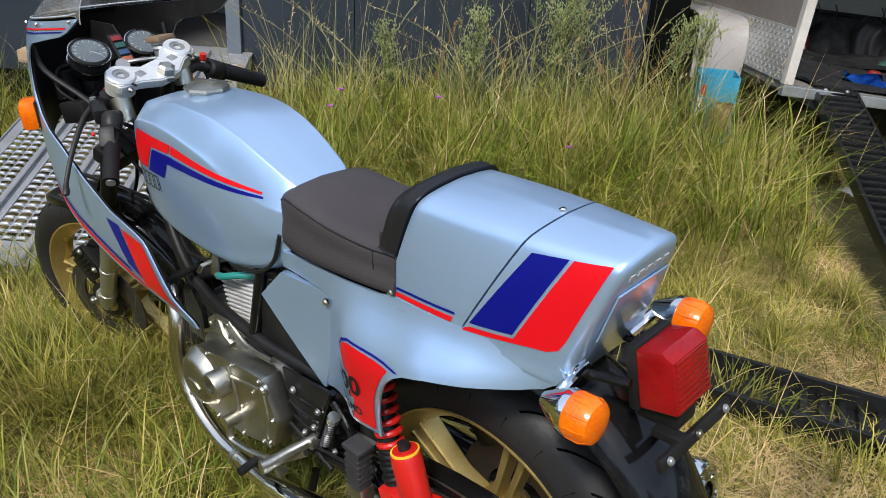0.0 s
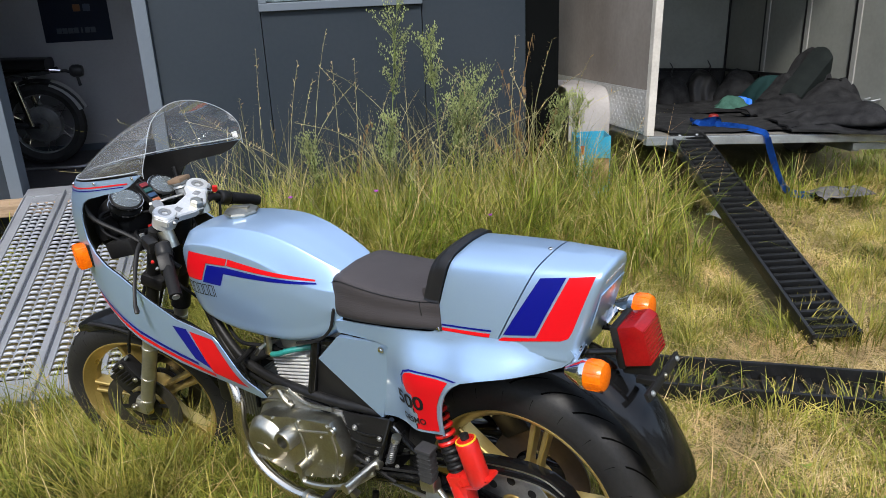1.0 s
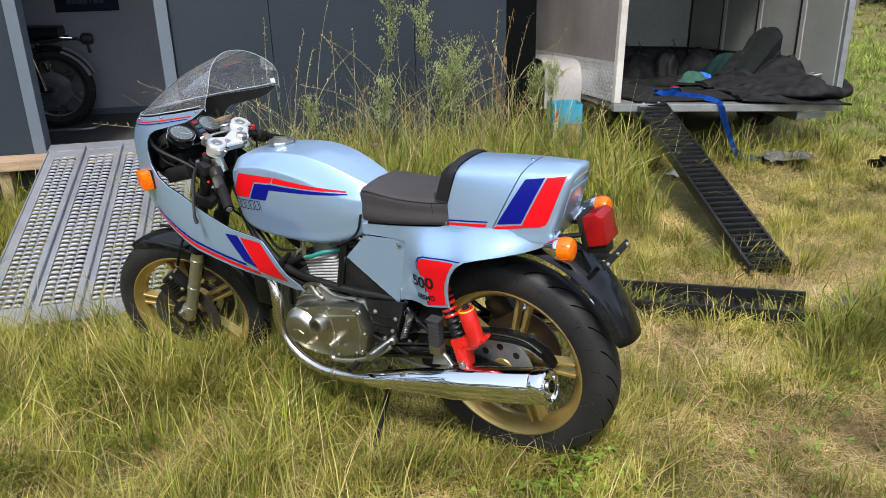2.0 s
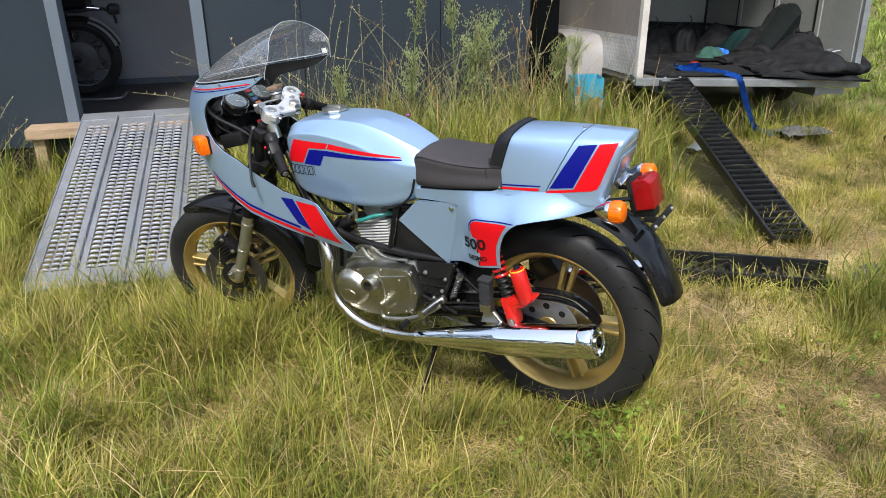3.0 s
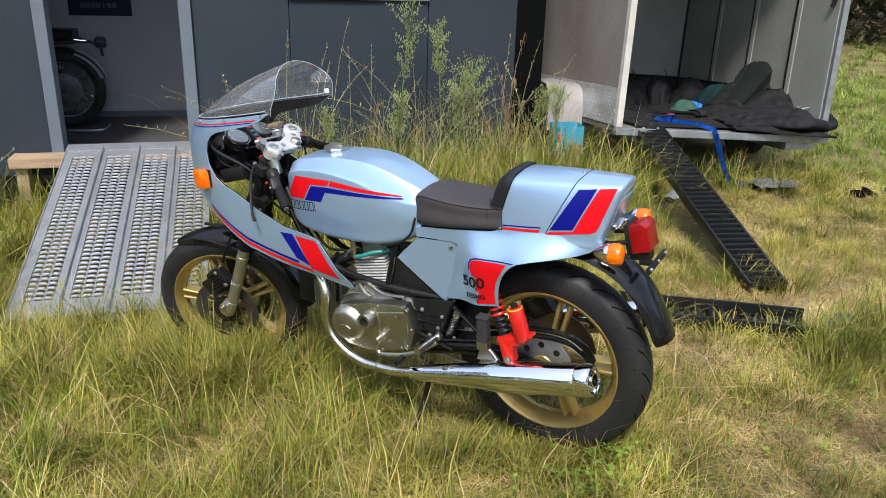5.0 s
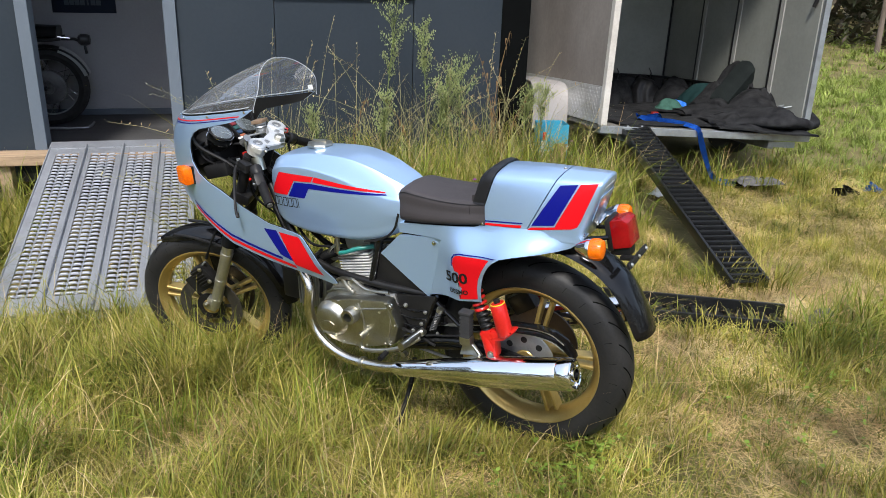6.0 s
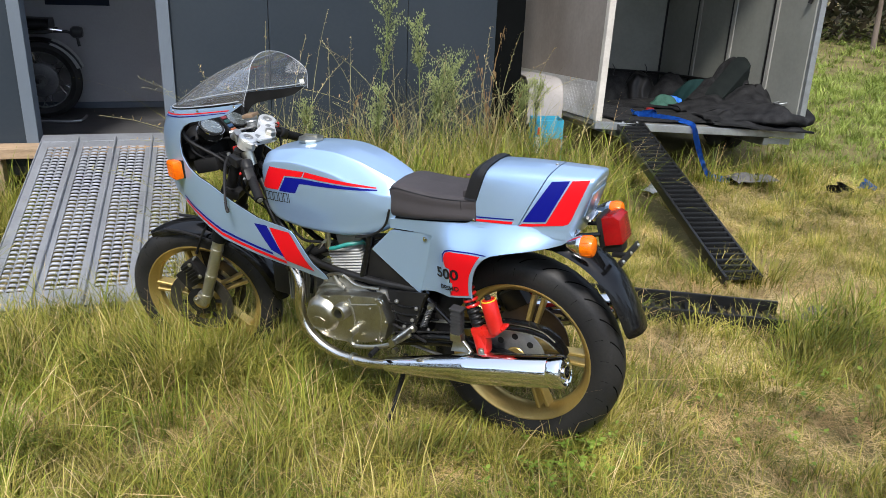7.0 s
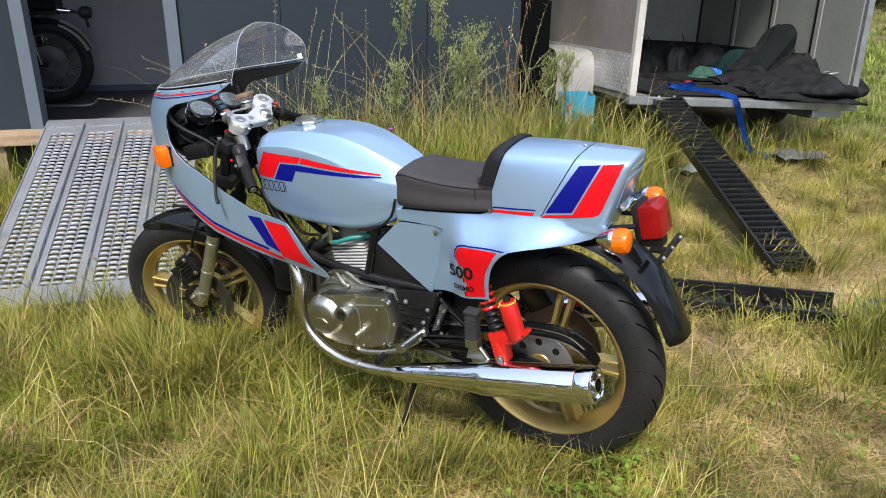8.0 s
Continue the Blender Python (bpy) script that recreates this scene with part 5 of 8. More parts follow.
# front indicators
for s in (1, -1):
    bm = bmesh.new()
    box(bm, (0.074, 0.036, 0.066), (0, 0, 0), 0.011)
    ind = part("front_indicator", bm, ORANGE, bike, "amber front indicator on the fairing")
    ind.matrix_basis = pose(1.252, s * 0.190, 0.903, 0, 0, -24 * s)
    block("indicator_base", (0.074, 0.010, 0.066), (0, -s * 0.022, 0), SATIN, ind, 0.004)
    for q in range(6):
        block("lens_rib", (0.060, 0.004, 0.0045), (0, s * 0.0172, -0.022 + 0.0088 * q), ORANGE, ind, 0.0012)

# ---------------------------------------------------------------- engine, frame, exhaust
for s in (1, -1):
    rod("frame_tube", [(1.0, s * 0.03, 0.84), (0.90, s * 0.07, 0.69), (0.766, s * 0.095, 0.584), (0.544, s * 0.105, 0.545), (0.33, s * 0.085, 0.522)], 0.013, SATIN, bike, 12, 4)
    rod("frame_tube", [(1.0, s * 0.03, 0.76), (0.88, s * 0.07, 0.60), (0.76, s * 0.09, 0.545), (0.53, s * 0.10, 0.512), (0.44, s * 0.1, 0.47)], 0.011, SATIN, bike, 12, 4)
    rod("frame_tube", [(1.0, s * 0.03, 0.90), (0.80, s * 0.06, 0.76), (0.50, s * 0.075, 0.69), (0.30, s * 0.085, 0.745), (0.0, s * 0.085, 0.765), (-0.20, s * 0.07, 0.765)], 0.012, BLACK, bike, 12, 4)
    rod("frame_tube", [(0.50, s * 0.09, 0.70), (0.545, s * 0.103, 0.54)], 0.013, BLACK, bike, 12)
    rod("frame_tube", [(0.30, s * 0.07, 0.74), (0.33, s * 0.075, 0.527), (0.39, s * 0.09, 0.36)], 0.012, BLACK, bike, 12)
    bm = bmesh.new()
    plate(bm, [(0.44, 0.52), (0.29, 0.53), (0.285, 0.51), (0.345, 0.40), (0.385, 0.345), (0.41, 0.345), (0.40, 0.41), (0.43, 0.46)], 0.006, Matrix.Translation((0, s * 0.112, 0)), 0.0015)
    part("frame_plate", bm, SATIN, bike)
    rod("footrest_hanger", [(0.39, s * 0.112, 0.35), (0.27, s * 0.118, 0.38), (0.145, s * 0.125, 0.395)], 0.010, BLACK, bike, 10, 3)
    rod("footrest_hanger", [(0.285, s * 0.112, 0.51), (0.20, s * 0.118, 0.44), (0.145, s * 0.125, 0.395)], 0.008, BLACK, bike, 10, 3)
    # swinging arm
    bm = bmesh.new()
    tube(bm, [(0.44, s * 0.082, 0.325), (0.20, s * 0.086, 0.36), (0.0, s * 0.09, 0.335), (-0.06, s * 0.09, 0.333)], [0.024, 0.024, 0.022, 0.018], 14, 4)
    arm = part("swinging_arm", bm, BLACK, bike)
    bolt(arm, (0, s * 0.112, AX), 0.016, 0.014, ALLOY, "axle_nut", pose(0, 0, 0, 0, 0, 0 if s > 0 else 180))
    block("chain_adjuster", (0.05, 0.006, 0.03), (-0.03, s * 0.112, AX), GALV, arm, 0.002)

# crankcases
bm = bmesh.new()
plate(bm, [(0.775, 0.40), (0.765, 0.45), (0.70, 0.53), (0.60, 0.545), (0.55, 0.51), (0.45, 0.515), (0.425, 0.41), (0.445, 0.345), (0.57, 0.305), (0.70, 0.30), (0.755, 0.335)], 0.22, None, 0.012)
case = part("crankcase", bm, CAST, bike, "cast alloy crankcase")
cov = bmesh.new()
plate(cov, [(0.770, 0.395), (0.760, 0.430), (0.735, 0.462), (0.690, 0.482), (0.650, 0.486), (0.60, 0.497), (0.452, 0.508), (0.440, 0.47), (0.420, 0.415), (0.444, 0.348), (0.52, 0.326), (0.58, 0.313), (0.66, 0.312), (0.715, 0.322), (0.752, 0.352)], 0.05, Matrix.Translation((0, 0.132, 0)), 0.010)
cov_ob = part("engine_cover", cov, ALLOY, bike, "polished alloy engine side cover", sharp=30)
bm = bmesh.new()
lathe(bm, [(0.0005, 0.026), (0.045, 0.025), (0.056, 0.018), (0.064, 0.004), (0.070, -0.004)], 40)
d = part("alternator_cover", bm, ALLOY, cov_ob)
d.matrix_basis = pose(0.695, 0.157, 0.406)
bm = bmesh.new()
plate(bm, [(-0.03, 0.006), (-0.012, 0.017), (0.012, 0.017), (0.03, 0.004), (0.018, -0.012), (-0.018, -0.012)], 0.004, pose(0.698, 0.184, 0.392), 0.001)
part("badge_plate", bm, ALLOY, cov_ob, "raised alloy badge")
for i in range(5):
    block("badge_bar", (0.007, 0.002, 0.008), (0.722 - 0.0115 * i, 0.182, 0.362), CAST, cov_ob, 0.0, (0, -6, 0))
bm = bmesh.new()
lathe(bm, [(0.0005, 0.012), (0.016, 0.012), (0.017, 0.038), (0.026, 0.038), (0.029, 0.032), (0.030, 0.0)], 28)
d = part("inspection_cap", bm, ALLOY, cov_ob, "alloy cap with a dark hollow")
d.matrix_basis = pose(0.600, 0.155, 0.440)
bm = bmesh.new()
lathe(bm, [(0.0005, 0.014), (0.0155, 0.0135), (0.0155, 0.012)], 20)
part("hollow", bm, SATIN, d)
rod("cover_rib", [(0.575, 0.158, 0.485), (0.560, 0.158, 0.43), (0.565, 0.158, 0.36), (0.60, 0.158, 0.325)], 0.004, ALLOY, cov_ob, 8, 4)
rod("cover_rib", [(0.575, 0.158, 0.462), (0.45, 0.158, 0.482)], 0.0035, ALLOY, cov_ob, 8)
rod("cover_rib", [(0.455, 0.157, 0.50), (0.448, 0.157, 0.42), (0.465, 0.157, 0.36), (0.455, 0.157, 0.345)], 0.004, ALLOY, cov_ob, 8, 3)
for x, z in ((0.745, 0.44), (0.66, 0.478), (0.56, 0.492), (0.462, 0.497), (0.432, 0.42), (0.455, 0.355), (0.56, 0.325), (0.66, 0.32), (0.74, 0.36), (0.49, 0.46), (0.545, 0.40), (0.48, 0.345)):
    bolt(cov_ob, (x, 0.156, z), 0.006, 0.005, ALLOY)
bolt(cov_ob, (0.44, 0.157, 0.492), 0.013, 0.012, ALLOY, "breather_plug")
for pts, r in (([(0.705, 0.113, 0.523), (0.665, 0.116, 0.548), (0.615, 0.116, 0.552)], 0.006), ([(0.66, 0.115, 0.545), (0.640, 0.118, 0.515), (0.615, 0.118, 0.500)], 0.008), ([(0.735, 0.113, 0.485), (0.69, 0.116, 0.505), (0.62, 0.116, 0.512)], 0.005),
               ([(0.615, 0.116, 0.552), (0.56, 0.116, 0.520), (0.47, 0.116, 0.520)], 0.006)):
    rod("case_ridge", pts, r, ALLOY, case, 8, 4)
for x, z in ((0.695, 0.522), (0.62, 0.545), (0.545, 0.517)):
    bolt(case, (x, 0.112, z), 0.008, 0.010, ALLOY)
# sump ribs, bearers behind the cover
for i in range(5):
    block("crankcase_rib", (0.006, 0.19, 0.10), (0.415 - 0.016 * i, 0, 0.45 - 0.010 * i), SATIN, case, 0.003)
for x, z, r in ((0.405, 0.485, 0.008), (0.33, 0.47, 0.007), (0.35, 0.425, 0.007), (0.385, 0.395, 0.007), (0.29, 0.40, 0.006)):
    bolt(bike, (x, 0.117, z), r, 0.007, CAST)
rod("brake_rod", [(0.42, 0.124, 0.372), (0.30, 0.126, 0.395), (0.17, 0.128, 0.415)], 0.0035, SATIN, bike, 8)
rod("linkage_rod", [(0.43, 0.122, 0.40), (0.34, 0.124, 0.372), (0.30, 0.124, 0.355)], 0.005, SATIN, bike, 8)
rod("frame_stay", [(0.28, 0.115, 0.535), (0.355, 0.12, 0.375)], 0.007, BLACK, bike, 8)
block("gearbox_housing", (0.13, 0.19, 0.13), (0.37, 0, 0.43), SATIN, bike, 0.02)
for z in (0.475, 0.445, 0.415):
    rod("cable", [(0.44, 0.11, z), (0.36, 0.116, z - 0.005), (0.26, 0.10, z + 0.02)], 0.0045, BLACK, bike, 8, 3)

# upright cylinder: fins lean with it
up_m = pose(0.628, 0, 0.585, 0, 8, 0)
cyl = bmesh.new()
box(cyl, (0.09, 0.09, 0.12), (0, 0, 0), 0.01)
cy = part("rear_cylinder", cyl, CAST, bike, "finned alloy cylinder")
cy.matrix_basis = up_m
fin = bmesh.new()
box(fin, (0.135, 0.150, 0.0050), (0, 0, 0), 0.0015)
fin0 = part("fin", fin, FINS, cy, sharp=20)
for i in range(9):
    f = fin0 if i == 0 else fin0.copy()
    if i:
        scene.collection.objects.link(f)
    f.matrix_basis = pose(0, 0, -0.045 + 0.0105 * i, 0, 0, 0)
head = block("cylinder_head", (0.11, 0.12, 0.05), (0.618, 0, 0.665), CAST, bike, 0.012, (0, 8, 0))
cy2 = block("front_cylinder", (0.12, 0.09, 0.09), (0.86, 0, 0.455), CAST, bike, 0.01, (0, -5, 0))
fin2 = bmesh.new()
box(fin2, (0.0035, 0.14, 0.13), (0, 0, 0), 0.001)
fin1 = part("fin", fin2, CAST, cy2, sharp=20)
for i in range(9):
    f = fin1 if i == 0 else fin1.copy()
    if i:
        scene.collection.objects.link(f)
    f.matrix_basis = pose(-0.045 + 0.0115 * i, 0, 0)
block("front_head", (0.08, 0.12, 0.12), (0.955, 0, 0.463), SATIN, bike, 0.015, (0, -5, 0))
block("oil_cooler_bracket", (0.03, 0.12, 0.05), (0.80, 0, 0.57), SATIN, bike, 0.006)
# carburettor, petcock, hoses
rod("carburettor", [(0.75, 0.03, 0.60), (0.70, 0.04, 0.615)], 0.028, CAST, bike, 14)
rod("intake_hose", [(0.80, 0.06, 0.545), (0.765, 0.075, 0.60), (0.70, 0.06, 0.625)], 0.016, RUBBER, bike, 12, 4)
pet = rod("petcock", [(0.683, 0.085, 0.69), (0.686, 0.088, 0.655), (0.690, 0.09, 0.632)], [0.008, 0.011, 0.009], ALLOY, bike, 10, label="alloy petcock")
rod("petcock_lever", [(0.686, 0.095, 0.662), (0.690, 0.115, 0.658), (0.705, 0.118, 0.640)], 0.005, ALLOY, pet, 8)
rod("petcock_outlet", [(0.690, 0.09, 0.634), (0.672, 0.092, 0.628)], 0.006, mat("brass", (0.45, 0.3, 0.1), 0.35, 0.9), pet, 8)
rod("fuel_hose", [(0.674, 0.092, 0.632), (0.645, 0.096, 0.640), (0.60, 0.09, 0.655), (0.55, 0.06, 0.658)], 0.0075, TEAL, bike, 10, 5, "teal rubber fuel hose")
rod("cable", [(0.90, 0.05, 0.72), (0.80, 0.09, 0.655), (0.72, 0.08, 0.645), (0.64, 0.05, 0.62)], 0.005, RUBBER, bike, 8, 5)
rod("cable", [(0.92, 0.06, 0.66), (0.82, 0.095, 0.60), (0.78, 0.09, 0.52), (0.80, 0.08, 0.44)], 0.006, RUBBER, bike, 8, 5)

# exhausts
for s in (1, -1):
    pipe = rod("exhaust_pipe", [(0.90, s * 0.06, 0.52), (0.83, s * 0.12, 0.56), (0.785, s * 0.15, 0.51), (0.792, s * 0.16, 0.43), (0.778, s * 0.162, 0.358), (0.729, s * 0.165, 0.303), (0.655, s * 0.168, 0.270), (0.587, s * 0.17, 0.261), (0.501, s * 0.176, 0.264), (0.41, s * 0.185, 0.279)] if s > 0 else
               [(0.60, -0.06, 0.64), (0.52, -0.13, 0.55), (0.52, -0.15, 0.42), (0.52, -0.168, 0.32), (0.47, -0.178, 0.272), (0.41, -0.185, 0.279)], 0.0185, EXHAUST, bike, 18, 6, "chromed exhaust pipe, dulled by heat")
    rod("pipe_clamp", [(0.582, s * 0.1705, 0.261), (0.568, s * 0.171, 0.2615)], 0.0215, ALLOY, pipe, 18)
    ax0, ax1 = Vector((0.43, s * 0.183, 0.276)), Vector((-0.222, s * 0.201, 0.395)) if s > 0 else Vector((-0.28, -0.207, 0.430))
    m = Matrix.Translation(ax0) @ (ax1 - ax0).to_track_quat("Y", "Z").to_matrix().to_4x4()
    ln = (ax1 - ax0).length
    bm = bmesh.new()
    lathe(bm, [(0.018, 0.0), (0.024, 0.004), (0.026, 0.03), (0.030, 0.08), (0.038, 0.2), (0.043, 0.28), (0.049, 0.325), (0.050, 0.345), (0.050, ln - 0.05), (0.0485, ln - 0.046), (0.0505, ln - 0.04), (0.0505, ln - 0.012), (0.047, ln - 0.003), (0.041, ln), (0.036, ln - 0.002), (0.034, ln - 0.008), (0.022, ln - 0.008), (0.021, ln + 0.003), (0.017, ln + 0.003), (0.016, ln - 0.03), (0.001, ln - 0.03)], 44)
    muf = part("silencer", bm, CHROME, bike, "long chrome silencer", sharp=30)
    muf.matrix_basis = m
    bm = bmesh.new()
    lathe(bm, [(0.001, ln - 0.022), (0.0155, ln - 0.022), (0.0155, ln - 0.024)], 20)
    part("outlet", bm, SATIN, muf)
    # pillion peg folded up on its plate
    bm = bmesh.new()
    plate(bm, [(0.185, 0.365), (0.10, 0.372), (0.125, 0.405), (0.140, 0.425), (0.165, 0.425)], 0.005, Matrix.Translation((0, s * 0.160, 0)), 0.001)
    pp = part("peg_plate", bm, ALLOY, bike, "alloy pillion peg plate")
    rod("peg_strut", [(0.155, s * 0.160, 0.425), (0.105, s * 0.17, 0.375)], 0.004, CHROME, pp, 8)
    block("peg_knuckle", (0.04, 0.032, 0.03), (0.151, s * 0.170, 0.428), ALLOY, pp, 0.006)
    peg = block("pillion_peg", (0.036, 0.030, 0.088), (0.147, s * 0.172, 0.482), PEGRUB, bike, 0.007, (0, -5, 0), "folded grey rubber pillion peg")
    for q in (-0.024, -0.012, 0.0, 0.012, 0.024):
        block("rubber_rib", (0.0366, 0.0306, 0.005), (0, 0, q), PEGRUB, peg, 0.001)
    block("peg_flange", (0.043, 0.036, 0.010), (0, 0, 0.043), PEGRUB, peg, 0.004)
    # rider's footrest
    rod("footrest", [(0.345, s * 0.12, 0.40), (0.345, s * 0.135, 0.40), (0.35, s * 0.14, 0.40), (0.36, s * 0.225, 0.395), (0.362, s * 0.235, 0.395)], [0.014, 0.014, 0.011, 0.0125, 0.014], ALLOY, bike, 14, label="knurled alloy footrest")
rod("brake_spring_bolt", [(0.262, 0.13, 0.50), (0.268, 0.13, 0.488)], 0.012, ALLOY, bike, 10)
bm = bmesh.new()
tube(bm, [Vector((0.265, 0.13, 0.492)) + Vector((0.036, 0, -0.075)) * (k / 96) + 0.010 * Vector((math.cos(k * 0.8), math.sin(k * 0.8), 0)) for k in range(97)], 0.0022, 6)
part("coil_spring", bm, mat("gunmetal", (0.10, 0.10, 0.10), 0.4, 0.8), bike)
rod("gear_shaft", [(0.560, 0.15, 0.372), (0.560, 0.195, 0.372)], 0.014, ALLOY, bike, 14)
lev = rod("gear_lever", [(0.562, 0.185, 0.372), (0.558, 0.188, 0.335), (0.53, 0.188, 0.328), (0.46, 0.186, 0.338), (0.395, 0.178, 0.360), (0.34, 0.15, 0.39)], 0.008, ALLOY, bike, 10, 4, "alloy gear linkage")
rod("gear_toe_peg", [(0.455, 0.185, 0.335), (0.452, 0.235, 0.332)], 0.009, RUBBER, lev, 10)
rod("link_end", [(0.39, 0.17, 0.335), (0.389, 0.19, 0.335)], 0.009, ALLOY, lev, 10)
rod("side_stand", [(0.41, 0.09, 0.27), (0.425, 0.12, 0.16), (0.452, 0.175, 0.04), (0.47, 0.18, 0.005)], 0.009, SATIN, bike, 10, 3, "black side stand")

# drive side of the rear wheel
bm = bmesh.new()
lathe(bm, [(0.035, -0.003), (0.098, -0.003), (0.102, -0.001), (0.102, 0.001), (0.098, 0.003), (0.035, 0.003)], 60, closed=True)
sp = part("sprocket", bm, CAST, rear_wheel, "steel rear sprocket")
sp.matrix_basis = pose(0, 0.066, 0)
for k in range(8):
    a = 2 * math.pi * k / 8
    bm = bmesh.new()
    lathe(bm, [(0.0005, 0.0006), (0.011, 0.0006), (0.011, 0.0)], 14)
    h = part("sprocket_hole", bm, SATIN, sp)
    h.matrix_basis = pose(0.072 * math.cos(a), 0.0033, 0.072 * math.sin(a))
bm = bmesh.new()
lathe(bm, [(0.07, -0.003), (0.13, -0.003), (0.13, 0.003), (0.07, 0.003)], 48, closed=True)
rd = part("brake_disc", bm, mat("rusty_disc", (0.040, 0.032, 0.027), 0.5, 0.5, (0.075, 0.052, 0.038), 8, 90), rear_wheel, "browned brake disc")
rd.matrix_basis = pose(0, -0.062, 0)
block("rear_caliper", (0.09, 0.05, 0.07), (0.06, -0.075, 0.47), SATIN, bike, 0.012, (0, 30, 0))
bm = bmesh.new()
guard = [(0.22, 0.43), (0.10, 0.452), (0.03, 0.460), (-0.05, 0.463), (-0.11, 0.452), (-0.15, 0.425), (-0.172, 0.39), (-0.178, 0.375), (-0.165, 0.375), (-0.14, 0.402), (-0.10, 0.424), (-0.05, 0.434), (0.03, 0.430), (0.10, 0.424), (0.22, 0.405)]
plate(bm, guard, 0.035, Matrix.Translation((0, 0.072, 0)), 0.004)
cg = part("chain_guard", bm, BLACK, bike, "black chain guard with bright edges")
for off in (0.0, -0.024):
    rod("guard_edge", [(x, 0.091, z + off) for x, z in ((0.20, 0.432), (0.10, 0.449), (0.03, 0.457), (-0.05, 0.459), (-0.105, 0.449), (-0.145, 0.422))], 0.002, ALLOY, cg, 6, 3)
rod("chain", [(0.40, 0.066, 0.40), (0.0, 0.066, AX + 0.1)], 0.006, CAST, bike, 6)
rod("chain", [(0.40, 0.066, 0.30), (0.0, 0.066, AX - 0.1)], 0.006, CAST, bike, 6)

# shock absorbers
for s in (1, -1):
    y = s * 0.160
    Y = lambda z: s * (0.162 - 0.26 * (z - 0.39))
    sh = rod("shock_absorber", [(0.066, Y(0.385), 0.385), (0.075, Y(0.42), 0.42), (0.086, Y(0.455), 0.455)], [0.02, 0.024, 0.027], SHOCKRED, bike, 16, label="red piggyback shock absorber")
    rod("shock_core", [(0.085, Y(0.45), 0.45), (0.172, Y(0.64), 0.64)], 0.018, SATIN, sh, 14)
    for i in range(11):
        c = Vector((0.090, Y(0.475), 0.475)) + Vector((0.075, Y(0.635) - Y(0.475), 0.16)) * (i / 10)
        bm = bmesh.new()
        lathe(bm, [(0.017, -0.0050), (0.0230, -0.0042), (0.0245, 0.0), (0.0230, 0.0042), (0.017, 0.0050)], 24, closed=True)
        r = part("spring_coil", bm, SHOCKRED if i > 2 else SATIN, sh)
        r.matrix_basis = Matrix.Translation(c) @ Vector((0.075, Y(0.635) - Y(0.475), 0.16)).to_track_quat("Y", "Z").to_matrix().to_4x4() @ pose(0, 0, 0, 7, 0, 4)
    body = rod("reservoir", [(0.016, y, 0.462), (0.018, y, 0.468), (0.038, y, 0.560), (0.039, y, 0.566)], [0.021, 0.025, 0.025, 0.022], SHOCKRED, sh, 18)
    rod("reservoir_ring", [(0.0385, y, 0.5640), (0.0392, y, 0.5672)], 0.0235, YELLOW, sh, 18)
    rod("reservoir_top", [(0.0388, y, 0.5665), (0.0395, y, 0.5690)], 0.0205, SHOCKRED, sh, 16)
    rod("reservoir_cap", [(0.0395, y, 0.568), (0.042, y, 0.580)], 0.010, SATIN, sh, 12)
    bm = bmesh.new()
    plate(bm, [(0.105, 0.462), (0.035, 0.475), (-0.012, 0.487), (-0.016, 0.478), (0.022, 0.445), (0.05, 0.44), (0.048, 0.38), (0.082, 0.378), (0.095, 0.43)], 0.042, Matrix.Translation((0, s * 0.152, 0)), 0.008)
    part("shock_bracket", bm, SHOCKRED, sh)
    bolt(sh, (0.064, y + s * 0.021, 0.398), 0.011, 0.008, ALLOY, m=pose(0, 0, 0, 0, 0, 0 if s > 0 else 180))

# rear mudguard, lamp, plate bracket, indicators
bm = bmesh.new()
line = smooth_line([(-0.02, 0, 0.735), (-0.12, 0, 0.752), (-0.20, 0, 0.728), (-0.27, 0, 0.686), (-0.325, 0, 0.628), (-0.362, 0, 0.562), (-0.385, 0, 0.505), (-0.397, 0, 0.468)], 5)
rows = []
for i, (p, a, b) in enumerate(frames_along(line)):
    out = Vector((-(line[min(i + 1, len(line) - 1)] - line[max(i - 1, 0)]).z, 0, (line[min(i + 1, len(line) - 1)] - line[max(i - 1, 0)]).x)).normalized()
    out = -out if out.x > 0 and out.z < 0 else out
    if out.x > 0.2:
        out = -out
    w = 0.074 if i < len(line) - 3 else (0.070, 0.066, 0.058)[i - len(line) + 3]
    rows.append([bm.verts.new(p + out * (0.0 - 0.035 * abs(q) ** 2.4) + Vector((0, w * math.sin(q * 1.3) / math.sin(1.3), 0))) for q in [k / 5 - 1 for k in range(11)]])
for u, v in zip(rows, rows[1:]):
    for k in range(10):
        bm.faces.new((u[k], u[k + 1], v[k + 1], v[k]))
bmesh.ops.recalc_face_normals(bm, faces=bm.faces[:])
bmesh.ops.solidify(bm, geom=bm.faces[:], thickness=0.004)
part("rear_mudguard", bm, BLACK, bike, "scuffed glossy black rear mudguard")
lamp_m = pose(-0.305, -0.008, 0.778, 0, 8, 0) @ Matrix.Diagonal((0.82, 0.82, 0.84, 1))
bm = bmesh.new()
plate(bm, [(-0.034, -0.046), (-0.030, 0.042), (-0.012, 0.055), (0.036, 0.050), (0.036, -0.05)], 0.104, None, 0.006)
tl = part("tail_lamp", bm, REDLENS, bike, "ribbed red tail lamp")
tl.matrix_basis = lamp_m
for i in range(9):
    block("lens_rib", (0.003, 0.094, 0.0035), (-0.0335 + 0.0004 * i, 0, -0.038 + 0.0095 * i), REDLENS, tl, 0.001)
block("lamp_base", (0.02, 0.11, 0.11), (0.042, 0, 0), SATIN, tl, 0.006)
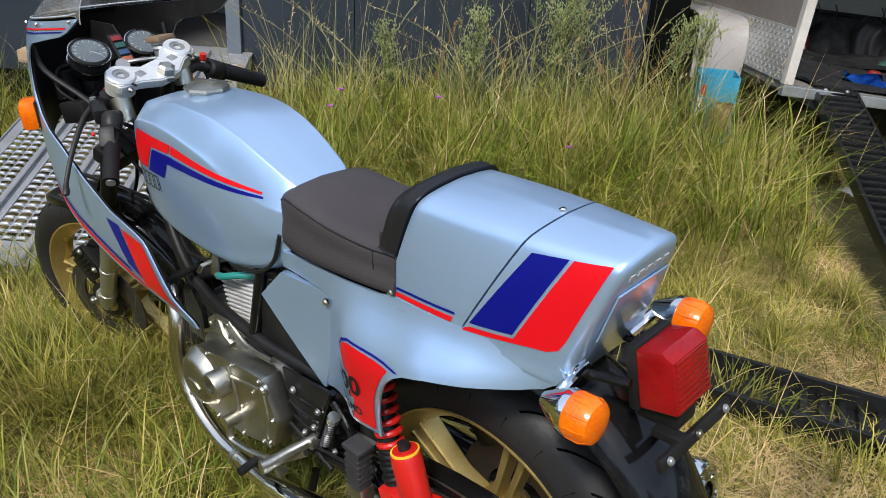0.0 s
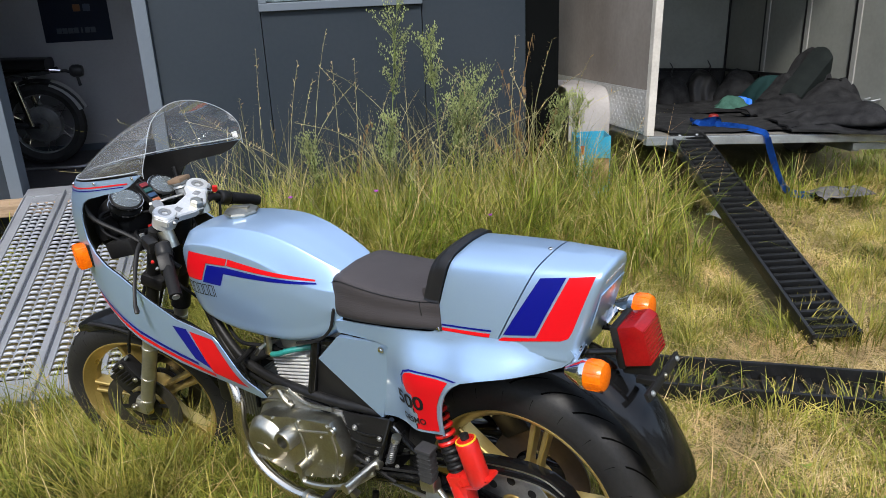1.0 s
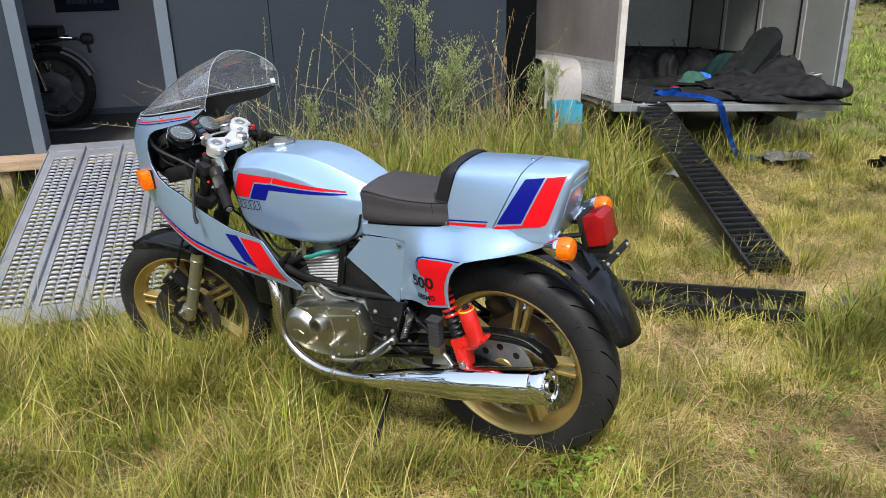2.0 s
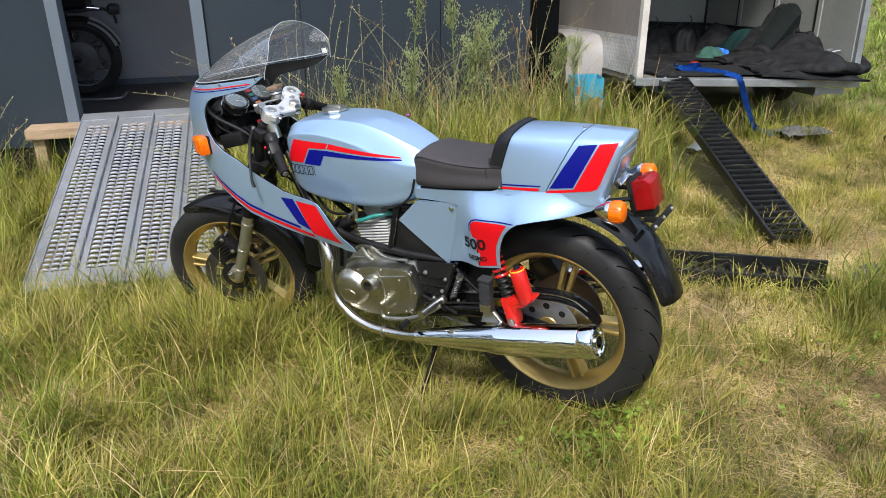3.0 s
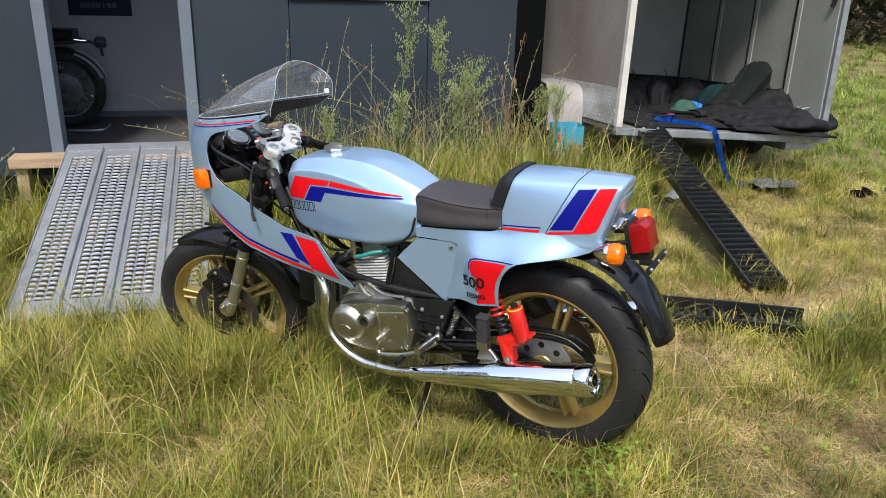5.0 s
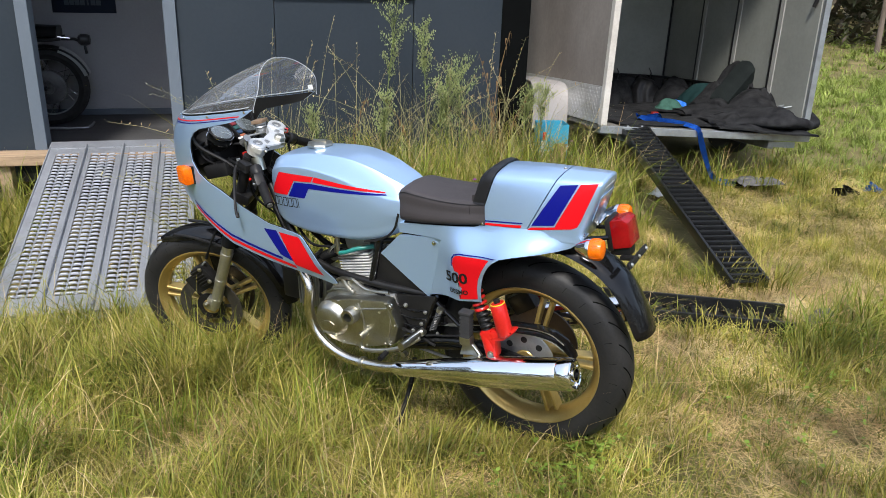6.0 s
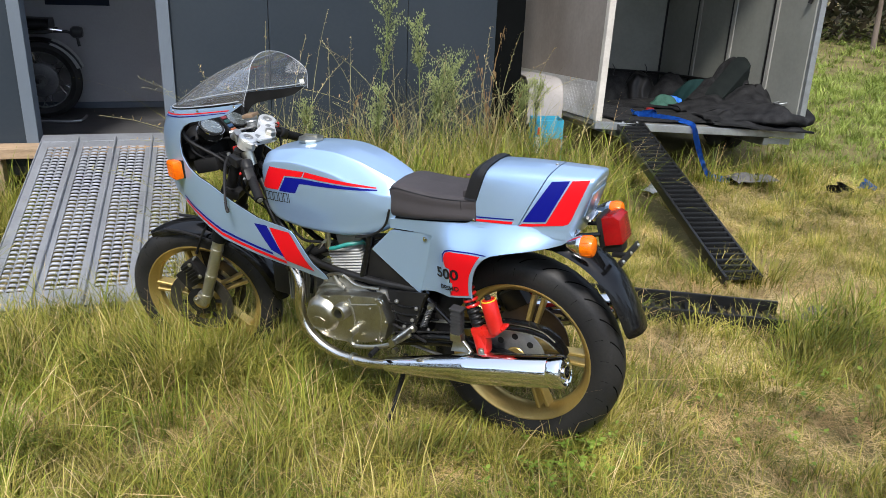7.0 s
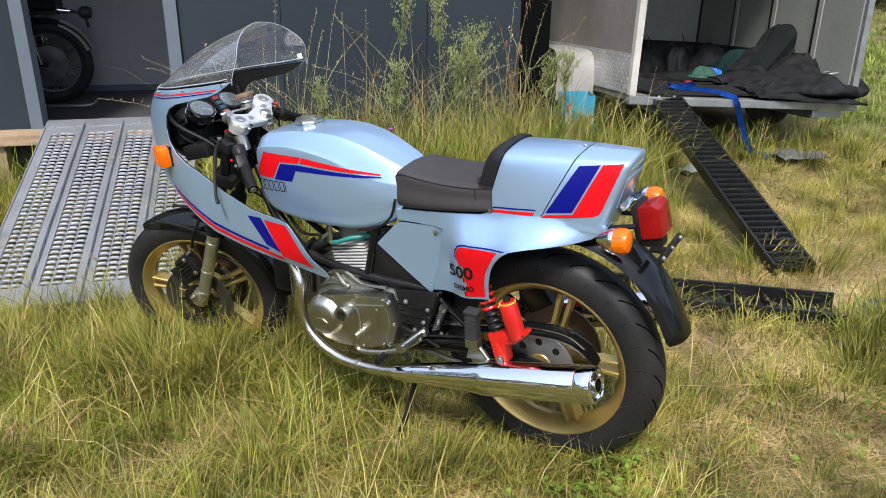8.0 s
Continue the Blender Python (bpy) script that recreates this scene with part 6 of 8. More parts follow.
block("lamp_foot", (0.06, 0.05, 0.03), (-0.302, 0, 0.726), SATIN, bike, 0.006)
pb = block("plate_bracket", (0.008, 0.175, 0.018), (-0.345, 0, 0.705), SATIN, bike, 0.002, (0, 20, 0), "bare black number plate bracket")
for y in (-0.07, 0.0, 0.07):
    bolt(pb, (-0.005, y, 0), 0.006, 0.005, GALV if y else ALLOY, m=pose(0, 0, 0, 0, 0, 90))
block("bracket_arm", (0.04, 0.02, 0.012), (-0.325, 0.03, 0.71), SATIN, bike, 0.002)
rod("tail_subframe", [(-0.12, 0.058, 0.765), (-0.215, 0.054, 0.766), (-0.275, 0.046, 0.773)], 0.0065, BLACK, bike, 10)
rod("tail_subframe", [(-0.12, -0.058, 0.765), (-0.215, -0.054, 0.766), (-0.275, -0.046, 0.773)], 0.0065, BLACK, bike, 10)
for s in (1, -1):
    bolt(bike, (-0.205, s * 0.07, 0.785), 0.008, 0.012, CHROME, "bolt", pose(0, 0, 0, 0, 0, 0 if s > 0 else 180))
    rod("indicator_stem", [(-0.21, s * 0.05, 0.775), (-0.216, s * 0.115, 0.768 if s > 0 else 0.788)], 0.008, CHROME, bike, 10)
    bm = bmesh.new()
    lathe(bm, [(0.0005, 0.0), (0.010, 0.001), (0.020, 0.018), (0.028, 0.034), (0.030, 0.038), (0.030, 0.046), (0.027, 0.047)], 24)
    ind = part("rear_indicator", bm, CHROME, bike, "chrome and amber rear indicator")
    ind.matrix_basis = pose(-0.208, 0.137 if s > 0 else -0.115, 0.769 if s > 0 else 0.79, 0, 0, 90)
    bm = bmesh.new()
    lathe(bm, [(0.029, 0.046), (0.0305, 0.050), (0.030, 0.072), (0.026, 0.080), (0.012, 0.084), (0.0005, 0.0845)], 28)
    lens = part("lens", bm, ORANGE, ind, "amber lens")
    for k in range(10):
        a = 2 * math.pi * k / 10
        rod("lens_rib", [(0.0295 * math.cos(a), 0.051, 0.0295 * math.sin(a)), (0.0300 * math.cos(a), 0.070, 0.0300 * math.sin(a)), (0.0255 * math.cos(a), 0.079, 0.0255 * math.sin(a))], 0.0016, ORANGE, lens, 6)


# ---------------------------------------------------------------- things in and by the trailer
def rumpled(name, m, sx, sy, height, material, label, category, seed, nx=36, ny=28, drape=None, thick=0.012):
    """A cloth lying in folds: height(u, v) over a sheet of sx by sy."""
    bm = bmesh.new()
    grid = []
    for j in range(ny + 1):
        row = []
        for i in range(nx + 1):
            u, v = i / nx, j / ny
            x, y = (u - 0.5) * sx, (v - 0.5) * sy
            nz = noise.noise(Vector((x * 5 + seed, y * 5, seed))) * 0.5 + noise.noise(Vector((x * 13, y * 13 + seed, seed))) * 0.2
            z = max(0.004, height(u, v) * (1 + 0.5 * nz) + 0.012 * nz + 0.008)
            p = Vector((x + 0.05 * noise.noise(Vector((v * 4, seed, 0))), y + 0.05 * noise.noise(Vector((u * 4, seed + 3, 0))), z))
            if drape:
                p = drape(p)
            row.append(bm.verts.new(p))
        grid.append(row)
    for r, q in zip(grid, grid[1:]):
        for i in range(nx):
            bm.faces.new((r[i], r[i + 1], q[i + 1], q[i]))
    bmesh.ops.recalc_face_normals(bm, faces=bm.faces[:])
    bmesh.ops.solidify(bm, geom=bm.faces[:], thickness=thick)
    ob = part(name, bm, material, sharp=70)
    ob.matrix_world = m
    return tagged(ob, label, category)


def floor_z(x, y, extra=0.0):
    return 0.479 - (x - 1.565) * 0.0594 - (y - 3.79) * 0.0857 + extra


def hill(u, v, cu, cv, w, h):
    return h * math.exp(-((u - cu) ** 2 + (v - cv) ** 2) / (w * w))


rumpled("blanket", pose(2.25, 4.35, floor_z(2.25, 4.35), -4.9, 3.4, 4), 1.15, 1.0, lambda u, v: 0.012 + hill(u, v, 0.15, 0.8, 0.25, 0.05) + hill(u, v, 0.75, 0.3, 0.2, 0.03), BLANKET2, "flat grey felt blanket on the trailer floor", "blanket", 1.0)


rumpled("blanket", pose(2.90, 4.14, floor_z(2.90, 4.14), -4.9, 3.4, -12), 0.72, 0.95, lambda u, v: 0.015 + hill(u, v, 0.76, 0.72, 0.2, 0.14) + hill(u, v, 0.86, 0.34, 0.17, 0.05) + hill(u, v, 0.25, 0.3, 0.2, 0.05) + 0.035 * abs(math.sin(u * 9 + v * 6)) ** 0.6 * math.sin(v * 3.1) * math.sin(u * 3.1) + 0.014 * math.sin(u * 26 - v * 17) * math.sin(v * 3.1), BLANKET, "heaped charcoal felt blanket reaching over the trailer sill", "blanket", 7.0, 46, 40)
rumpled("blanket", pose(2.35, 5.0, floor_z(2.35, 5.0), -4.9, 3.4, 10), 1.3, 0.7, lambda u, v: 0.02 + hill(u, v, 0.2, 0.6, 0.18, 0.05) + hill(u, v, 0.85, 0.6, 0.2, 0.04), BLANKET, "dark blanket at the back of the trailer", "blanket", 3.0)
rumpled("cloth", pose(2.72, 4.93, floor_z(2.72, 4.93, 0.03), 0, 0, 25), 0.36, 0.24, lambda u, v: hill(u, v, 0.45, 0.5, 0.3, 0.085) + 0.02 * abs(math.sin(11 * u + 8 * v)) * math.sin(3.14 * u) * math.sin(3.14 * v), GREENCLOTH, "crumpled green cloth among the blankets", "cloth", 11.0, 18, 14)


def folded_blanket(m, wide, label):
    """A thick blanket doubled over: it runs down from the heap, curls round at the front and goes back under."""
    prof = [(0.40, 0.20), (0.28, 0.215), (0.14, 0.17), (0.0, 0.15), (-0.14, 0.135), (-0.26, 0.115), (-0.325, 0.09), (-0.34, 0.055), (-0.30, 0.025), (-0.20, 0.02), (0.0, 0.018)]
    line = [(p.x, p.y) for p in smooth_line([(a, b, 0) for a, b in prof], 4)]
    bm = bmesh.new()
    rows = []
    nx = 44
    for i in range(nx + 1):
        u = i / nx
        rise = 0.28 + 0.72 * min(1.0, u * 1.6) ** 1.4
        row = []
        for j, (a, b) in enumerate(line):
            q = Vector((u * 3.2, a * 4.0, 2.0 + j * 0.02))
            n1, n2 = noise.noise(q), noise.noise(q * 2.7)
            ridge = abs(math.sin(4.2 * u + 3.2 * a + 2.4 * n1)) ** 0.45
            row.append(bm.verts.new(((u - 0.5) * wide + 0.03 * n2, a + 0.06 * math.sin(7 * u) * (1 if a < 0 else 0.3) + 0.02 * n1, max(0.004, b * rise * (0.60 + 0.52 * ridge) + 0.009 * n2 * (b > 0.05)))))
        rows.append(row)
    for r, q in zip(rows, rows[1:]):
        for k in range(len(line) - 1):
            bm.faces.new((r[k], r[k + 1], q[k + 1], q[k]))
    bmesh.ops.recalc_face_normals(bm, faces=bm.faces[:])
    bmesh.ops.solidify(bm, geom=bm.faces[:], thickness=0.010)
    ob = part("blanket", bm, BLANKET, sharp=70)
    ob.matrix_world = m
    return tagged(ob, label, "blanket")


folded_blanket(pose(2.88, 4.08, floor_z(2.88, 4.08, 0.012), -4.9, 3.4, -4) @ Matrix.Diagonal((1, 1, 1.12, 1)), 0.80, "charcoal felt blanket folded double at the trailer sill")
folded_blanket(pose(3.05, 4.38, floor_z(3.05, 4.38, 0.02), -4.9, 3.4, 14) @ Matrix.Diagonal((0.60, 0.85, 1.9, 1)), 0.80, "charcoal felt blanket heaped against the trailer wall")
pad = bmesh.new()
box(pad, (0.48, 0.19, 0.29), (0, 0, 0), 0.07)
ob = part("cushion", pad, mat("dark_green_foam", (0.008, 0.010, 0.010), 0.9, 0, (0.014, 0.017, 0.016), 12, 120, 0.4))
ob.matrix_world = pose(3.06, 4.54, floor_z(3.06, 4.54, 0.235), 12, -40, 20)
tagged(ob, "dark grey-green cushion leaning in the trailer", "cushion")
for i, (x, y, sx, sy, sz, mt, nm, lb) in enumerate(((2.05, 5.35, 0.30, 0.2, 0.12, SATIN, "bag", "black soft bag at the back of the trailer"), (2.45, 5.45, 0.26, 0.2, 0.11, BLANKET, "bag", "dark soft bag at the back of the trailer"),
                                              (2.95, 5.3, 0.30, 0.24, 0.13, BLANKET, "bag", "dark grey bag at the back of the trailer"), (2.72, 5.42, 0.2, 0.2, 0.13, SATIN, "bag", "black round bag at the back of the trailer"), (2.25, 5.5, 0.22, 0.16, 0.1, mat("dark_red_cloth", (0.06, 0.012, 0.012), 0.9), "bag", "dark red soft bag at the back of the trailer"), (3.0, 4.98, 0.22, 0.2, 0.13, mat("dark_teal_cloth", (0.012, 0.03, 0.03), 0.9), "bag", "dark teal soft bag beside the trailer wall"), (2.86, 5.02, 0.16, 0.08, 0.05, STRAP, "strap_bundle", "bundle of blue webbing among the bags"), (2.15, 5.32, 0.16, 0.1, 0.07, mat("pale_rag", (0.35, 0.3, 0.27), 0.9), "rag", "pale pinkish rag on the bags"))):
    rumpled(nm, pose(x, y, floor_z(x, y, 0.005), 0, 0, 20 * i), sx * 1.4, sy * 1.5, lambda u, v, sz=sz: 2.0 * sz * max(0.0, 1 - abs(2 * u - 1) ** 3) * max(0.0, 1 - abs(2 * v - 1) ** 3), mt, lb, nm, 20.0 + i, 16, 14)
can = thing("tin_can", pose(2.24, 4.30, floor_z(2.24, 4.30, 0.025), 0, 0, 30), "small red tin on the blanket", "tin")
bm = bmesh.new()
lathe(bm, [(0.0005, 0.0), (0.030, 0.0), (0.032, 0.004), (0.032, 0.028), (0.030, 0.032), (0.0005, 0.032)], 20, pose(0, 0, 0, 90, 0, 0))
TINRED = mat("dull_red_tin", (0.22, 0.012, 0.010), 0.5, 0, (0.14, 0.01, 0.008), 14, 90)
part("body", bm, TINRED, can)
bm = bmesh.new()
lathe(bm, [(0.0005, 0.038), (0.027, 0.038), (0.029, 0.033), (0.0005, 0.032)], 20, pose(0, 0, 0, 90, 0, 0))
part("lid", bm, TINRED, can)
# tie-down straps hanging on the wall hooks at the back
for x in (2.15, 2.5, 2.62, 2.95):
    ob = rod("tie_strap", [(x, 5.82, 0.57), (x + 0.01, 5.79, 0.53), (x - 0.005, 5.78, 0.48), (x + 0.02, 5.76, 0.43)], 0.012, SATIN, None, 8, 3, flat=0.3)
    tagged(ob, "black strap hanging on the trailer wall", "strap", "wall straps")


def ribbon(name, pts, width, material, label, side=(0, 0, 1)):
    bm = bmesh.new()
    line = smooth_line(pts, 6)
    rows = []
    for i, p in enumerate(line):
        d = (line[min(i + 1, len(line) - 1)] - line[max(i - 1, 0)]).normalized()
        w = d.cross(Vector((0.2, -1, 0.6))).normalized()
        w = (w + 0.4 * Vector((math.sin(i * 0.7), math.cos(i * 0.5), 0)) * 0.4).normalized()
        rows.append([bm.verts.new(p + w * width * q) for q in (-0.5, 0.5)])
    for a, b in zip(rows, rows[1:]):
        bm.faces.new((a[0], a[1], b[1], b[0]))
    bmesh.ops.solidify(bm, geom=bm.faces[:], thickness=0.003)
    return tagged(part(name, bm, material, sharp=70), label, "strap")


ribbon("ratchet_strap", [(2.02, 4.14, 0.450), (2.10, 4.05, 0.462), (2.14, 3.98, 0.460), (2.20, 3.90, 0.464), (2.26, 3.80, 0.458), (2.29, 3.745, 0.44), (2.31, 3.725, 0.36), (2.35, 3.70, 0.24), (2.41, 3.68, 0.12), (2.50, 3.68, 0.075), (2.66, 3.66, 0.07)], 0.05, STRAP, "blue webbing strap trailing from the trailer to the grass")
ribbon("strap_coil", [(2.04, 4.16, 0.445), (2.0, 4.10, 0.475), (2.08, 4.02, 0.45), (2.16, 4.08, 0.475), (2.10, 4.15, 0.45)], 0.045, STRAP, "loose coil of blue webbing on the blanket")
for i, (x, y, l, mt, lb) in enumerate(((2.72, 3.66, 0.26, BLANKET2, "grey strap lying in the grass"), (3.28, 3.40, 0.2, SATIN, "black strap lying in the grass"), (3.55, 3.45, 0.12, STRAP, "blue strap end lying in the grass"))):
    z = ground_z(x, y) + 0.045
    ribbon("webbing", [(x - l / 2, y, z), (x - l / 5, y - 0.06, z + 0.02), (x + l / 6, y + 0.03, z + 0.01), (x + l / 2, y - 0.04, z - 0.02)], 0.06, mt, lb)
rumpled("rag", pose(2.72, 3.60, ground_z(2.72, 3.6) + 0.05, 0, 0, 8), 0.36, 0.17, lambda u, v: 0.015 + hill(u, v, 0.3, 0.5, 0.3, 0.05) + hill(u, v, 0.8, 0.4, 0.2, 0.035), mat("grey_rag", (0.13, 0.125, 0.12), 0.9, 0, (0.07, 0.068, 0.066), 16, 120, 0.3), "crumpled grey rag at the end of the blue strap", "rag", 51.0, 18, 12, None, 0.003)
b = block("buckle", (0.05, 0.03, 0.02), (2.78, 3.62, ground_z(2.78, 3.62) + 0.09), SATIN, None, 0.004, (20, 10, 30))
tagged(b, "dark metal buckle in the grass", "buckle")
rumpled("paper_wad", pose(1.93, 3.55, ground_z(1.93, 3.55) + 0.03, 0, 0, 30), 0.12, 0.10, lambda u, v: hill(u, v, 0.5, 0.5, 0.3, 0.06), mat("pale_paper", (0.5, 0.52, 0.5), 0.8), "crumpled pale paper in the grass", "paper", 40.0, 10, 8, None, 0.002)
rumpled("rubber_lump", pose(1.74, 1.6, ground_z(1.74, 1.6) + 0.0, 0, 0, -20), 0.16, 0.13, lambda u, v: hill(u, v, 0.5, 0.5, 0.33, 0.085), mat("grey_rubber", (0.06, 0.055, 0.055), 0.8, 0, (0.1, 0.09, 0.085), 14, 90, 0.3), "dark grey lump at the ramp end", "lump", 43.0, 12, 10)

carton = thing("carton", pose(1.385, 4.16, ground_z(1.385, 4.16), 0, 0, -6) @ Matrix.Diagonal((0.80, 0.85, 1.12, 1)), "torn blue and white carton standing in the grass", "carton")
bm = bmesh.new()
for s in (-1, 1):
    box(bm, (0.006, 0.20, 0.36), (s * 0.13, 0.1, 0.19))
box(bm, (0.26, 0.006, 0.36), (0, 0.2, 0.19))
box(bm, (0.26, 0.006, 0.12), (0, 0, 0.31))
box(bm, (0.10, 0.006, 0.25), (-0.08, 0, 0.13))
box(bm, (0.12, 0.006, 0.08), (0.07, 0, 0.05))
part("body", bm, CARTON, carton, smooth=False)
bm = bmesh.new()
box(bm, (0.13, 0.006, 0.16), (0.065, 0.012, 0.17), 0, pose(0, 0, 0, 0, 8, 0))
part("torn_flap", bm, CARD, carton, "torn brown card", smooth=False)
block("printed_bar", (0.03, 0.002, 0.05), (-0.09, -0.005, 0.30), SHOCKRED, carton, 0.0)
block("printed_bar", (0.035, 0.002, 0.13), (-0.1, -0.005, 0.20), WHITE, carton, 0.0)

# ---------------------------------------------------------------- second motorcycle inside the shed
old = thing("motorcycle", pose(-2.26, 5.62, SHED_FLOOR, 0, 0, 180), "old dark motorcycle with wire wheels inside the shed", "motorcycle")
OLDT = mat("old_tyre", (0.032, 0.032, 0.033), 0.75, 0, (0.022, 0.022, 0.022), 12, 90)
OLDM = mat("old_dark_enamel", (0.024, 0.025, 0.028), 0.4, 0, (0.036, 0.036, 0.038), 8, 80)
for x in (0.0, 1.32):
    bm = bmesh.new()
    lathe(bm, [(0.11, -0.045), (0.128, -0.038), (0.132, 0.0), (0.128, 0.038), (0.11, 0.045), (0.05, 0.05), (0.045, 0.062), (0.012, 0.062), (0.012, -0.05)], 28, closed=True)
    w = part("wheel", bm, mat("dull_drum_alloy", (0.14, 0.14, 0.14), 0.55, 0.3, (0.08, 0.08, 0.08), 14, 90), old, "spoked wire wheel with a drum brake")
    w.matrix_basis = pose(x, 0, 0.295)
    bm = bmesh.new()
    lathe(bm, [(0.215, -0.025), (0.255, -0.05), (0.285, -0.035), (0.295, 0.0), (0.285, 0.035), (0.255, 0.05), (0.215, 0.025)], 48, closed=True)
    part("tyre", bm, OLDT, w)
    bm = bmesh.new()
    lathe(bm, [(0.218, -0.026), (0.212, -0.022), (0.206, 0.0), (0.212, 0.022), (0.218, 0.026), (0.222, 0.0)], 48, closed=True)
    part("rim", bm, GALV, w)
    for k in range(24):
        a = 2 * math.pi * k / 24
        s = 1 if k % 2 else -1
        rod("spoke", [(0.12 * math.cos(a), s * 0.03, 0.12 * math.sin(a)), (0.21 * math.cos(a + 0.35 * (1 if k % 4 < 2 else -1)), 0, 0.21 * math.sin(a + 0.35 * (1 if k % 4 < 2 else -1)))], 0.0024, CHROME, w, 5)
    rows = []
    bm = bmesh.new()
    for i in range(15):
        a = radians(40 + 120 * i / 14) if x else radians(20 + 120 * i / 14)
        a = math.pi - a if not x else a
        rows.append([bm.verts.new((0.325 * math.cos(a) - 0, 0.055 * q, 0.325 * math.sin(a) - 0.018 * q * q)) for q in (-1, -0.5, 0, 0.5, 1)])
    for u, v in zip(rows, rows[1:]):
        for k in range(4):
            bm.faces.new((u[k], u[k + 1], v[k + 1], v[k]))
    bmesh.ops.recalc_face_normals(bm, faces=bm.faces[:])
    bmesh.ops.solidify(bm, geom=bm.faces[:], thickness=0.003)
    g = part("mudguard", bm, OLDM, old, "dark mudguard")
    g.matrix_basis = pose(x, 0, 0.295)
bm = bmesh.new()
rows = []
for i in range(9):
    a = math.pi - radians(18 + 52 * i / 8)
    rows.append([bm.verts.new(((0.334 - 0.045 * q * q) * math.cos(a), 0.058 * q, (0.334 - 0.045 * q * q) * math.sin(a))) for q in (-1, -0.5, 0, 0.5, 1)])
for u, v in zip(rows, rows[1:]):
    for k in range(4):
        bm.faces.new((u[k], u[k + 1], v[k + 1], v[k]))
bmesh.ops.recalc_face_normals(bm, faces=bm.faces[:])
bmesh.ops.solidify(bm, geom=bm.faces[:], thickness=0.003)
g = part("mudguard_blade", bm, mat("pale_mudguard", (0.42, 0.43, 0.43), 0.4, 0.3), old, "pale grey mudguard blade")
g.matrix_basis = pose(0, 0, 0.295)
seat2 = bmesh.new()
loft(seat2, [(-0.12, [(0, 0.76), (0.09, 0.75), (0.11, 0.69), (0, 0.67)]), (0.25, [(0, 0.77), (0.1, 0.76), (0.12, 0.70), (0, 0.68)]), (0.55, [(0, 0.75), (0.09, 0.74), (0.1, 0.69), (0, 0.67)])], 12, 4)
part("seat", seat2, TRIMRUB, old, "black bench seat")
tank2 = bmesh.new()
loft(tank2, [(0.55, [(0, 0.74), (0.09, 0.73), (0.11, 0.68), (0, 0.65)]), (0.75, [(0, 0.83), (0.12, 0.80), (0.14, 0.72), (0, 0.66)]), (1.0, [(0, 0.84), (0.09, 0.81), (0.11, 0.75), (0, 0.70)])], 14, 4)
part("fuel_tank", tank2, OLDM, old)
block("engine", (0.34, 0.26, 0.34), (0.62, 0, 0.42), OLDM, old, 0.04)
for s in (1, -1):
    rod("frame_tube", [(1.02, 0, 0.80), (0.55, s * 0.08, 0.66), (0.0, s * 0.1, 0.66), (-0.14, s * 0.09, 0.67)], 0.014, OLDM, old, 10, 3)
    rod("swinging_arm", [(0.45, s * 0.09, 0.33), (0.0, s * 0.09, 0.295)], 0.02, OLDM, old, 10)
    rod("shock_absorber", [(0.04, s * 0.12, 0.30), (0.10, s * 0.12, 0.62)], [0.02, 0.024], CHROME, old, 12)
    rod("fork_leg", [(1.32, s * 0.09, 0.295), (1.06, s * 0.09, 0.92)], 0.022, GALV, old, 12)
    rod("silencer", [(0.75, s * 0.17, 0.25), (0.6, s * 0.18, 0.26), (0.34, s * 0.18, 0.28)], [0.02, 0.045, 0.04], CHROME, old, 14)
rod("handlebar", [(1.0, 0.36, 0.98), (1.06, 0.12, 1.0), (1.06, -0.12, 1.0), (1.0, -0.36, 0.98)], 0.012, CHROME, old, 10, 4)
rod("carrier_rail", [(0.02, 0.08, 0.685), (-0.12, 0.07, 0.68), (-0.2, 0.05, 0.67)], 0.008, CHROME, old, 8, 3)
bm = bmesh.new()
lathe(bm, [(0.0005, 0.05), (0.035, 0.045), (0.045, 0.02), (0.045, -0.02), (0.03, -0.04), (0.0005, -0.045)], 16)
lp = part("tail_lamp", bm, OLDM, old, "dark round tail lamp")
lp.matrix_basis = pose(-0.29, 0, 0.655, 0, 0, 90)
rod("lamp_bracket", [(-0.10, 0, 0.66), (-0.22, 0, 0.66), (-0.29, 0, 0.63), (-0.30, 0, 0.55)], 0.012, OLDM, old, 8)
tagged(rod("paddock_bar", [(-2.45, 5.45, SHED_FLOOR + 0.012), (-2.12, 5.4, SHED_FLOOR + 0.012), (-1.98, 5.42, SHED_FLOOR + 0.012), (-1.95, 5.52, SHED_FLOOR + 0.03)], 0.01, GALV, None, 8, 2), "grey metal bar lying on the shed floor", "bar")

poster = thing("poster", pose(-2.004, 5.992, 1.20), "dark navy poster with pale bars on the shed wall", "poster")
bm = bmesh.new()
box(bm, (0.48, 0.004, 0.42), (0, 0, 0.0))
part("sheet", bm, mat("navy_print", (0.006, 0.012, 0.028), 0.6), poster, smooth=False)
POST_INK = mat("poster_ink", (0.04, 0.055, 0.075), 0.6)
for i in range(7):
    block("printed_bar", (0.035 if i != 4 else 0.012, 0.002, 0.04), (-0.13 + 0.04 * i, -0.004, -0.13), POST_INK, poster, 0.0)
for i, c in enumerate(((0.15, 0.06, 0.015), (0.04, 0.06, 0.10), (0.15, 0.07, 0.02), (0.05, 0.05, 0.06))):
    block("printed_patch", (0.05, 0.002, 0.05), (0.02 + 0.07 * (i % 2), -0.004, 0.03 + 0.08 * (i // 2)), mat("poster_patch", c, 0.6), poster, 0.004)


